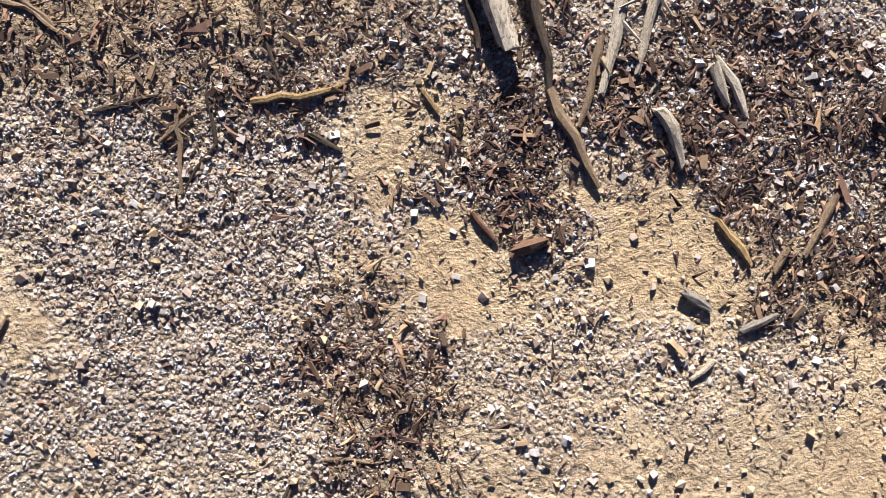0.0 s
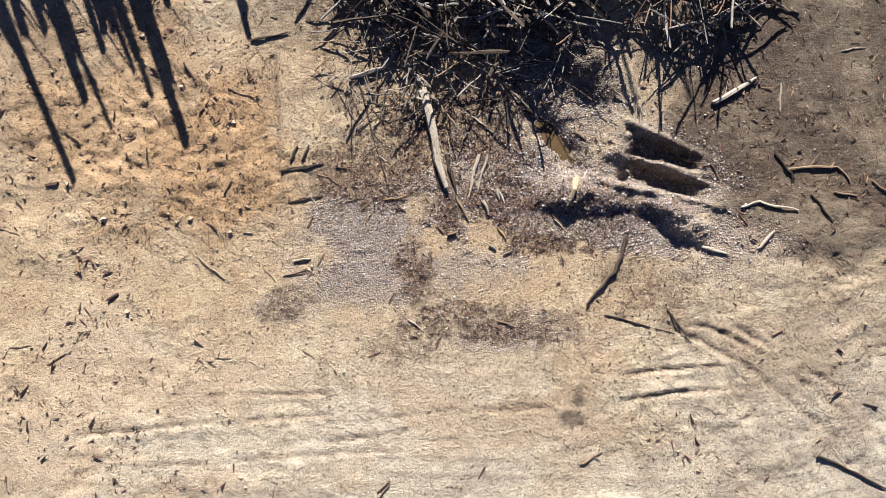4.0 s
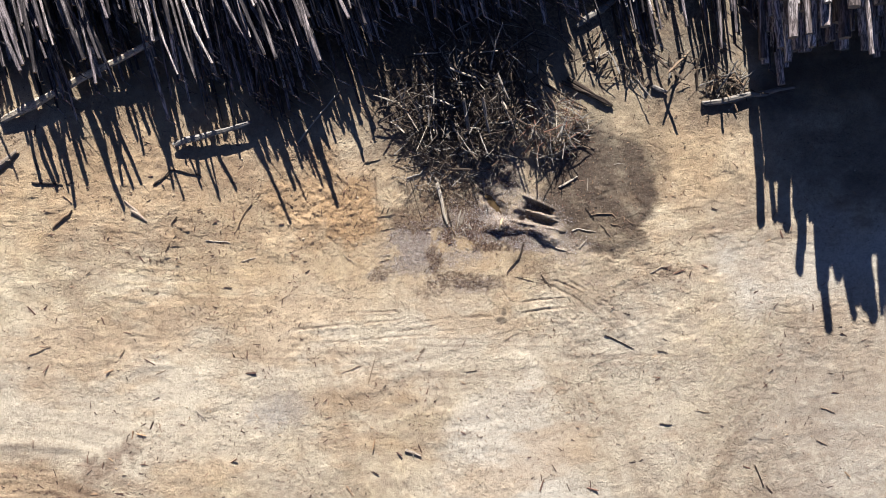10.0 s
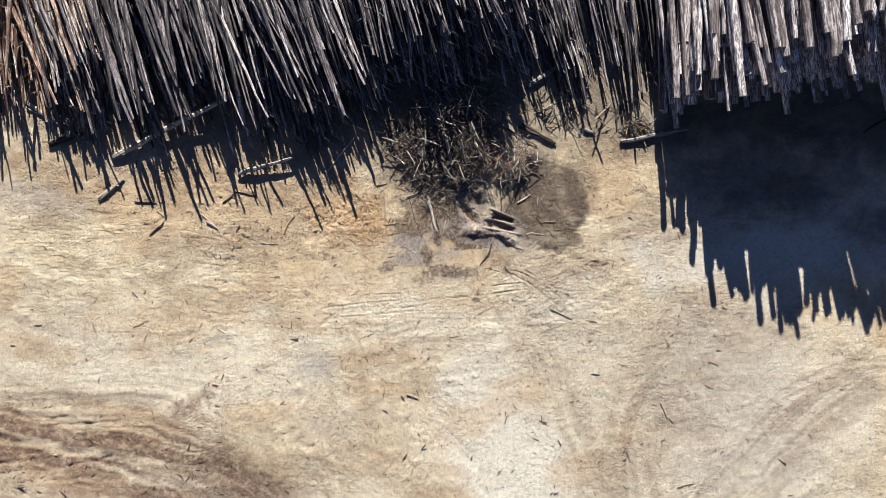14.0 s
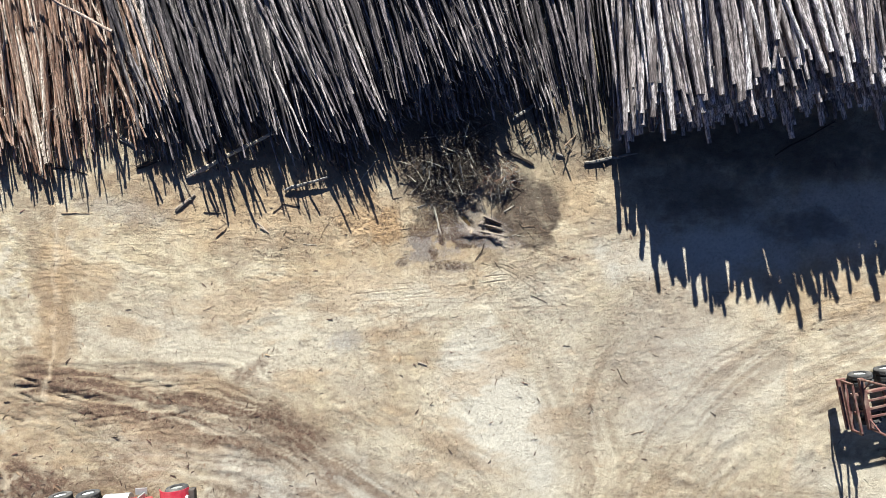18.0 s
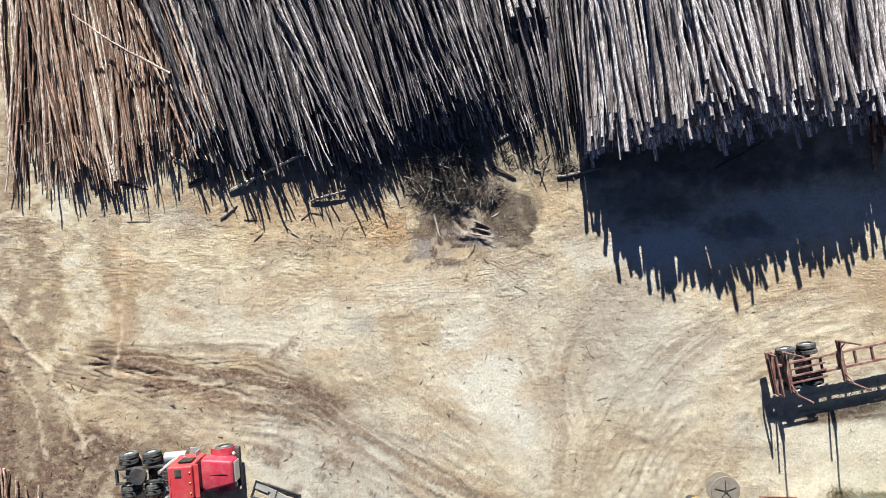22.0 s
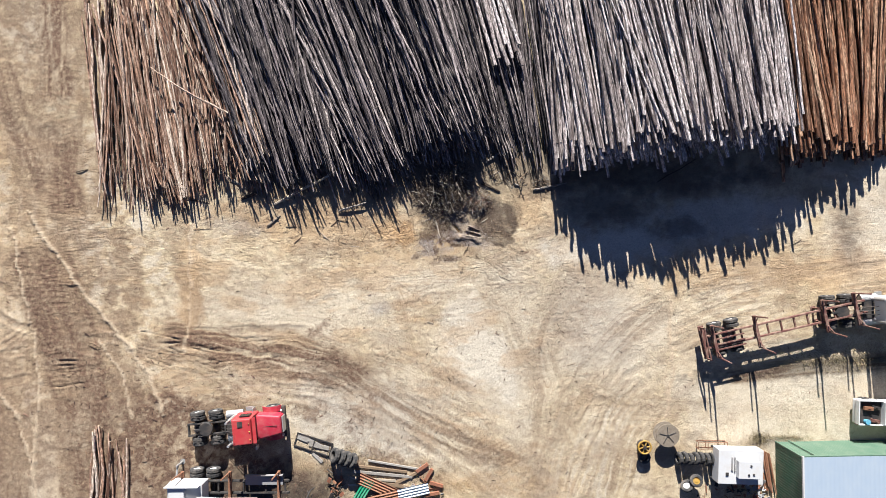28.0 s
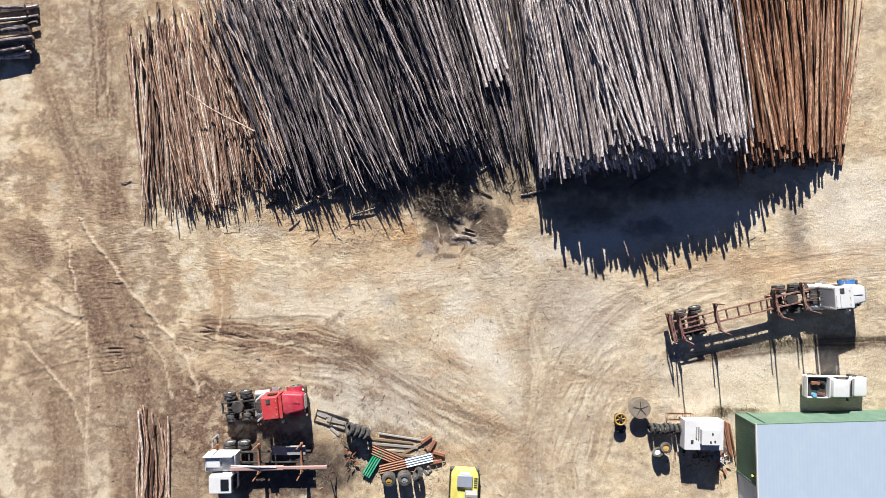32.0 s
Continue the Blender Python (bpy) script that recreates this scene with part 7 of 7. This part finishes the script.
# leaning stack by the planks
for k in range(4):
    tyre_thing(pose(-7.75 + 0.42 * k, -15.0 - 0.12 * k, 0.55, 0, 0, 70 - 4 * k) @ pose(0, 0, 0, 34), 0.56, 0.3, "worn black tyre leaning on its neighbours")
# three low stacks in front of the sheets
for k, (x, y) in enumerate(((-4.55, -19.1), (-3.25, -19.05))):
    for level in range(3):
        tyre_thing(pose(x + 0.03 * level, y - 0.02 * level, 0.17 + 0.33 * level, 90), 0.58, 0.32, "large black tyre lying in a stack", rim=OCHRE_STEEL if (k, level) == (0, 2) else (GREY if (k, level) == (1, 2) else None), hole=0.5)
tyre_thing(pose(-2.1, -18.75, 0.6, 0, 0, 62) @ pose(0, 0, 0, 22), 0.6, 0.38, "large black tyre leaning on a stack", hole=0.5)


def cable_reel():
    t = thing("cable_reel", pose(16.4, -13.25, 0), "large weathered wooden cable reel lying on its side", "cable reel")
    for z in (0.03, 0.78):
        bm = bmesh.new()
        bmesh.ops.create_cone(bm, cap_ends=True, segments=40, radius1=0.83, radius2=0.83, depth=0.07, matrix=Matrix.Translation((0, 0, z)))
        flange = part("flange", bm, wood_material("reel_wood", (0.20, 0.165, 0.125), (0.33, 0.28, 0.22)), t, "round weathered plywood flange")
    for k in range(5):
        a = 2 * math.pi * k / 5 + 0.4
        bm = bmesh.new()
        tube(bm, (0.12 * math.cos(a), 0.12 * math.sin(a), 0.825), (0.62 * math.cos(a), 0.62 * math.sin(a), 0.825), 0.028, sides=6)
        part("slot_bar", bm, BLACK, flange)
    bm = bmesh.new()
    tube(bm, (0, 0, 0.06), (0, 0, 0.745), 0.42, sides=24)
    part("drum", bm, PLANK, t)
    bm = bmesh.new()
    tube(bm, (0, 0, 0.815), (0, 0, 0.85), 0.1, sides=14)
    part("hub_plate", bm, BLACK, t)


cable_reel()


def spoked_wheel():
    t = thing("spoked_hub", pose(14.75, -14.15, 0.62), "yellow spoked machine hub on a drum", "machine hub")
    bm = bmesh.new()
    for k in range(24):
        a, b = 2 * math.pi * k / 24, 2 * math.pi * (k + 1) / 24
        tube(bm, (0.46 * math.cos(a), 0.46 * math.sin(a), 0.1), (0.46 * math.cos(b), 0.46 * math.sin(b), 0.1), 0.07, sides=8)
    part("rim", bm, OCHRE_STEEL, t, "yellow steel rim")
    for k in range(6):
        a = 2 * math.pi * k / 6 + 0.2
        bm = bmesh.new()
        tube(bm, (0.1 * math.cos(a), 0.1 * math.sin(a), 0.1), (0.44 * math.cos(a), 0.44 * math.sin(a), 0.1), 0.045, sides=8)
        part("spoke", bm, OCHRE_STEEL, t)
    bm = bmesh.new()
    tube(bm, (0, 0, -0.62), (0, 0, 0.02), 0.38, sides=24)
    part("drum", bm, BLACK, t)
    bm = bmesh.new()
    tube(bm, (0, 0, 0.02), (0, 0, 0.2), 0.13, sides=14)
    part("hub", bm, BLACK, t)


spoked_wheel()
tyre_thing(pose(14.9, -15.05, 0.16, 90), 0.45, 0.3, "grey dusty tyre lying flat beside the reel", rim=None)


def white_box():
    t = thing("steel_box", pose(19.75, -16.45, 0, 0, 0, -1), "white painted steel service body standing on trestles", "steel box")
    part("body", boxes((0, 0, 0.45, 3.2, 2.45, 1.5), bevel=0.05), WHITE, t)
    lid = part("raised_lid", boxes((1.25, 0.55, 1.5, 2.75, 1.8, 1.95), bevel=0.04), WHITE, t, "raised white lid box")
    part("vent", boxes((0.9, 1.0, 1.5, 1.0, 1.95, 1.58), (1.1, 0.95, 1.5, 1.18, 1.95, 1.6), bevel=0.01), GREY, t)
    part("filler_cap", boxes((0.5, 0.6, 1.5, 0.72, 0.85, 1.56), bevel=0.03), BLACK, t)
    for x, y in ((1.95, 0.85), (2.3, 0.9), (2.1, 1.5)):
        bm = bmesh.new()
        tube(bm, (x, y, 1.95), (x, y, 2.0), 0.07, sides=12)
        part("cap", bm, BLACK, lid)
    for x in (0.3, 2.8):
        for y in (0.3, 2.1):
            part("trestle_leg", boxes((x - 0.08, y - 0.08, 0, x + 0.08, y + 0.08, 0.46)), RUST, t)
    for y in (0.1, 2.35):
        part("skid_rail", boxes((-0.1, y - 0.06, 0.35, 3.3, y + 0.06, 0.47)), BLACK, t)
    for k in range(3):
        part("side_panel", boxes((0.1 + 1.05 * k, -0.015, 0.55, 1.05 + 1.05 * k, 0.01, 1.4)), WHITE, t)


white_box()


def wire_frame(m, w, h, d, label):
    """A light cage of bars."""
    t = thing("wire_cage", m, label, "wire cage")
    for z in (0.03, h):
        for a, b in (((0, 0), (w, 0)), ((w, 0), (w, d)), ((w, d), (0, d)), ((0, d), (0, 0)), ((w / 3, 0), (w / 3, d)), ((2 * w / 3, 0), (2 * w / 3, d))):
            bm = bmesh.new()
            tube(bm, (*a, z), (*b, z), 0.02, sides=6)
            part("bar", bm, RUST, t)
    for a in ((0, 0), (w, 0), (w, d), (0, d)):
        bm = bmesh.new()
        tube(bm, (*a, 0), (*a, h), 0.025, sides=6)
        part("post", bm, RUST, t)


wire_frame(pose(18.75, -14.3, 0), 2.1, 0.5, 0.5, "low rusty steel bar cage behind the tyres")


def leaning_pipes():
    r = random.Random(6)
    for k in range(9):
        x, y = 23.3 + 0.1 * k + r.uniform(-0.03, 0.03), -14.3 - 0.05 * k
        bm = bmesh.new()
        tube(bm, (0, 0, 0.05 + 0.04 * (k % 3)), (0.45 + r.uniform(-0.1, 0.1), -2.4 - r.uniform(0, 0.7), 0.15 + 0.05 * (k % 3)), 0.05, sides=10)
        me = bpy.data.meshes.new("pipe")
        bm.to_mesh(me), bm.free()
        me.materials.append(RUST)
        ob = new("pipe", me)
        ob.location = (x, y, 0.02)
        tagged(ob, "rusty brown steel pipe lying along the shed", "pipe", "rusty pipes")


leaning_pipes()


def scrap_bits(cx, cy, rx, ry, count, mats, seed, label, top=0.3):
    """Small bent scraps thrown together, one thing with its pieces."""
    r = random.Random(seed)
    t = thing("scrap_heap", pose(cx, cy, 0), label, "scrap heap")
    for k in range(count):
        x, y = r.gauss(0, rx), r.gauss(0, ry)
        z = r.uniform(0.02, top)
        a, b = Vector((x, y, z)), Vector((x + r.uniform(-0.6, 0.6), y + r.uniform(-0.6, 0.6), max(0.03, z + r.uniform(-0.15, 0.15))))
        if r.random() < 0.55:
            bm = bmesh.new()
            tube(bm, a, b, r.uniform(0.015, 0.05), sides=7)
        else:
            s = r.uniform(0.08, 0.25)
            bm = boxes((-s, -s * 0.6, -0.02, s, s * 0.6, 0.03), bevel=0.01)
            bmesh.ops.transform(bm, matrix=Matrix.Translation(a) @ Euler((r.uniform(-0.4, 0.4), r.uniform(-0.4, 0.4), r.uniform(0, 3))).to_matrix().to_4x4(), verts=bm.verts)
        part("scrap_piece", bm, r.choice(mats), t)


scrap_bits(23.3, -17.5, 0.25, 0.6, 40, [RUST, RUST_ORANGE, GREY, WHITE], 31, "tangle of rusty scrap beside the shed wall")
scrap_bits(21.5, -17.5, 0.9, 0.4, 30, [BLACK, GREY, RUST], 32, "dark steel scrap lying behind the white box")
scrap_bits(-7.7, -17.5, 0.25, 0.5, 26, [RUST, BLACK, RUST_ORANGE], 33, "rusty wheel parts lying beside the tyres")
scrap_bits(-1.2, -18.0, 0.8, 0.9, 22, [GREY, PLANK, RUST], 34, "scattered scrap between sheets and yellow machine", 0.12)


def timber(x, y, length, width, thick, turn, mat, z=0.02, label="long grey timber plank lying on the ground", name="plank", tilt=0.0):
    bm = boxes((-length / 2, -width / 2, 0, length / 2, width / 2, thick), bevel=0.012)
    r = random.Random(int(x * 100 + y * 10))
    for v in bm.verts:
        v.co.z += 0.03 * (v.co.x / length) ** 2
        v.co.y += r.uniform(-0.006, 0.006)
    me = bpy.data.meshes.new(name)
    bm.to_mesh(me), bm.free()
    me.materials.append(mat)
    ob = new(name, me)
    ob.matrix_basis = pose(x, y, z, tilt, 0, turn)
    tagged(ob, label, name.replace("_", " "), "scrap timber")


for k, (x, y, l, w, rz) in enumerate(((-4.6, -16.1, 4.2, 0.18, -6), (-4.3, -16.5, 4.4, 0.2, -5), (-5.0, -16.9, 3.4, 0.16, -3), (-4.2, -17.2, 3.6, 0.22, -8), (-3.5, -15.8, 3.8, 0.14, -9), (-5.6, -17.25, 2.4, 0.12, 4), (-2.6, -16.8, 2.2, 0.2, 28))):
    timber(x, y, l, w, 0.1, rz, (W["brown"], PLANK, W["pale"])[k % 3], label="long rough timber lying beside the sheets")
for x, y, l, w, rz in ((-9.6, -14.1, 2.1, 0.24, -28), (-9.0, -14.5, 1.5, 0.3, -12), (-9.1, -15.35, 0.95, 0.22, -42), (-10.2, -13.85, 0.9, 0.5, -20)):
    timber(x, y, l, w, 0.06, rz, PLANK, label="short grey weathered board on the litter")


def open_frame():
    t = thing("steel_frame", pose(-10.6, -13.55, 0, 0, 0, -17), "dark rectangular steel frame lying on the ground", "steel frame")
    for row in ((0, 0, 0.02, 2.75, 0.08, 0.12), (0, -0.95, 0.02, 2.75, -0.87, 0.12), (0, -0.95, 0.02, 0.08, 0.08, 0.12), (2.67, -0.95, 0.02, 2.75, 0.08, 0.12), (1.35, -0.9, 0.02, 1.42, 0.05, 0.12)):
        part("frame_bar", boxes(row), BLACK, t)


open_frame()


def iron_sheet(x, y, length, width, turn, mats, z, label, tilt=0.0):
    """A corrugated iron sheet; more than one colour means it is coated in two halves."""
    t = thing("iron_sheet", pose(x, y, z, tilt, 1.5, turn), label, "iron sheet", "iron sheets")
    span = length / len(mats)
    for k, m in enumerate(mats):
        n = int(width / 0.025)
        verts, faces = [], []
        for j in range(n + 1):
            v = -width / 2 + width * j / n
            zz = 0.035 * math.sin(2 * math.pi * v / 0.2)
            for u in (-length / 2 + span * k, -length / 2 + span * (k + 1)):
                verts += [(u, v, zz), (u, v, zz + 0.006)]
        for j in range(n):
            a, b = 4 * j, 4 * j + 4
            faces += [(a, a + 2, b + 2, b), (a + 1, b + 1, b + 3, a + 3), (a, b, b + 1, a + 1), (a + 2, a + 3, b + 3, b + 2)]
        ob = new("sheet_half", mesh_of("sheet_half", verts, faces, [m]))
        ob.parent = t


ZINC = sheet_metal("bluish_zinc", (0.40, 0.46, 0.52), 0.35, (0.3, 0.27, 0.24), 0.4, 0.3)
GREEN_SHEET = sheet_metal("green_sheet", (0.02, 0.22, 0.11), 0.35, (0.3, 0.35, 0.28), 0.5)
iron_sheet(-4.1, -17.65, 4.3, 0.95, -24, [RUST], 0.16, "rusty corrugated iron sheet in a scrap pile")
iron_sheet(-3.1, -17.95, 4.5, 0.8, 13, [RUST, ZINC], 0.30, "corrugated sheet, half rusted and half grey zinc")
iron_sheet(-5.85, -17.95, 2.5, 0.75, 59, [GREEN_SHEET], 0.2, "green corrugated sheet in a scrap pile")
for x, y, rz in ((-0.9, -16.5, 60), (-0.35, -17.2, -15), (-0.6, -17.9, 12), (-1.4, -16.0, 35)):
    timber(x, y, 1.0, 0.24, 0.16, rz, RUST_ORANGE, name="steel_channel", label="orange rusted steel channel beside the sheets")


def yellow_machine():
    t = thing("excavator", pose(1.75, -19.5, 0, 0, 0, -3), "compact yellow excavator with a grey engine cover", "excavator")
    for s in (-1, 1):
        bm = hull([(s * 1.0 + d, y, z) for d in (-0.22, 0.22) for y, z in ((1.3, 0.35), (1.1, 0.05), (-1.7, 0.05), (-1.9, 0.35), (-1.7, 0.68), (1.1, 0.68))], bevel=0.05)
        track = part("track", bm, RUBBER, t, "black rubber crawler track")
        for k in range(12):
            part("track_pad", boxes((s * 1.0 - 0.24, 1.05 - 0.24 * k, 0.67, s * 1.0 + 0.24, 1.17 - 0.24 * k, 0.72)), BLACK, track)
    part("undercarriage", boxes((-0.8, -1.2, 0.35, 0.8, 0.8, 0.75)), BLACK, t)
    body = part("upper_body", hull([(s * 1.12, y, z) for s in (-1, 1) for y in (-1.6, 1.0) for z in (0.85, 1.75)] + [(s * 0.8, 1.55, z) for s in (-1, 1) for z in (0.95, 1.7)], bevel=0.14, segments=4), YELLOW, t, smooth=True)
    part("engine_cover", boxes((-0.62, 0.15, 1.73, 0.62, 1.1, 1.95), bevel=0.06), plain_paint("blue_grey_cover", (0.22, 0.25, 0.30), 0.4, (0.35, 0.28, 0.22), 0.5), body, "blue grey engine cover")
    for k in range(5):
        part("vent_slat", boxes((0.75, 0.1 + 0.18 * k, 1.74, 1.02, 0.18 + 0.18 * k, 1.78)), BLACK, body)
    cab = part("cab", hull([(x, y, z) for x in (0.05, 1.02) for y in (-1.55, -0.1) for z in (1.7, 2.65)], bevel=0.07), GREY, t, "grey operator cab")
    part("roof_window", boxes((0.2, -1.3, 2.64, 0.88, -0.35, 2.67)), GLASS, cab, "dark roof window")
    bm = bmesh.new()
    box(bm, -0.45, -3.6, 1.5, -0.1, -0.6, 1.95, 0.05)
    part("boom", bm, YELLOW, t)
    part("counterweight_mark", boxes((-0.4, 1.12, 1.72, 0.4, 1.35, 1.76)), WHITE, body)


yellow_machine()


def pole_bundle():
    r = random.Random(9)
    kinds = [log_mesh("loose_pole", M_BARK_BROWN, M_CUT, 900 + k, stubs=6, taper=0.45, bow=2.6, kink=0.35, rings=12) for k in range(7)]
    for k in range(16):
        ob = new("loose_pole", kinds[k % 7])
        rad = r.uniform(0.07, 0.15)
        x = -25.4 + 2.5 * (k % 12) / 11 + r.uniform(-0.15, 0.15)
        y = -22.0 + r.uniform(-1.0, 1.0)
        ob.matrix_basis = Matrix.Translation((x, y, rad + 0.02 + (0.2 if k > 11 else 0))) @ Euler((0, 0, radians(max(-6, min(6, r.gauss(1, 3.2)))))).to_matrix().to_4x4() @ Matrix.Diagonal((rad, r.uniform(7.6, 9.0), rad, 1))
        tagged(ob, "brown barked pole lying in a loose bundle", "pole", "loose poles")
    short = [log_mesh("loose_log", (M_BARK_DARK, M_BARK_PALE)[k % 2], M_CUT, 980 + k, taper=0.25) for k in range(4)]
    for k in range(16):
        ob = new("loose_log", short[k % 4])
        rad = r.uniform(0.12, 0.2)
        ob.matrix_basis = Matrix.Translation((-34.2 + r.uniform(-0.6, 0.3), 16.2 + 0.28 * k, rad + 0.25 * (k % 3))) @ Euler((0, 0, radians(96 + r.gauss(0, 5)))).to_matrix().to_4x4() @ Matrix.Diagonal((rad, r.uniform(4.5, 6), rad, 1))
        tagged(ob, "pale short log in a small corner stack", "log", "corner logs")
    # pale logs laid over the dark poles
    pale = [log_mesh("loose_log", M_BARK_PALE, M_CUT_GREY, 940 + k, taper=0.4) for k in range(3)]
    for k in range(9):
        ob = new("loose_log", pale[k % 3])
        rad = r.uniform(0.12, 0.16)
        ob.matrix_basis = Matrix.Translation((3.6 + 0.24 * k, 13.3 + 0.5 * (k % 4), 1.2 + 0.08 * (k % 2))) @ Euler((radians(-1), 0, radians(15 + r.gauss(0, 1.5)))).to_matrix().to_4x4() @ Matrix.Diagonal((rad, 10, rad, 1))
        tagged(ob, "bleached straight log lying on the dark poles", "log", "bleached logs")
    for x, y, z, turn, length in ((-15.4, 9.6, 1.6, 59, 6.5), (13.2, 8.0, 4.4, -6, 5.0)):
        ob = new("loose_log", pale[0] if x > 0 else kinds[1])
        ob.matrix_basis = Matrix.Translation((x, y, z)) @ Euler((0, 0, radians(turn))).to_matrix().to_4x4() @ Matrix.Diagonal((0.08, length, 0.08, 1))
        tagged(ob, "bleached crooked log lying across the pile", "log", "bleached logs")


pole_bundle()


def dry_weeds(cx, cy, rx, ry, count, seed, label):
    """Dry tufts of many thin blades, as one mesh."""
    rg = np.random.default_rng(seed)
    verts, faces = [], []
    for k in range(count):
        x, y = rg.normal(cx, rx), rg.normal(cy, ry)
        h, a, lean = rg.uniform(0.04, 0.2), rg.uniform(0, 6.3), rg.uniform(0.1, 0.5)
        dx, dy = math.cos(a), math.sin(a)
        b = len(verts)
        verts += [(x - 0.015 * dy, y + 0.015 * dx, 0), (x + 0.015 * dy, y - 0.015 * dx, 0), (x + lean * h * dx + 0.01, y + lean * h * dy, h * 0.6), (x + 2.2 * lean * h * dx, y + 2.2 * lean * h * dy, h)]
        faces += [(b, b + 1, b + 2), (b + 1, b + 3, b + 2)]
    ob = new("dry_weeds", mesh_of("dry_weeds", verts, faces, [WEED]))
    tagged(ob, label, "weeds", kind="stuff")


WEED = islands_material("dry_grass", [(0.0, (0.10, 0.085, 0.045)), (1.0, (0.33, 0.26, 0.15)), (0.5, (0.19, 0.15, 0.08))], 0.9)
dry_weeds(23.4, -13.6, 0.5, 0.25, 900, 1, "dry brown weeds against the shed corner")
dry_weeds(25.5, -13.5, 0.9, 0.12, 500, 2, "dry brown weeds along the shed wall")
dry_weeds(30.5, -7.7, 3.6, 0.45, 3000, 3, "dry brown weeds along the drain")
dry_weeds(-6.2, -15.5, 2.2, 0.9, 700, 4, "dry trampled grass round the scrap")
dry_weeds(-8.5, -17.8, 1.6, 1.6, 500, 5, "dry trampled grass beside the trailers")
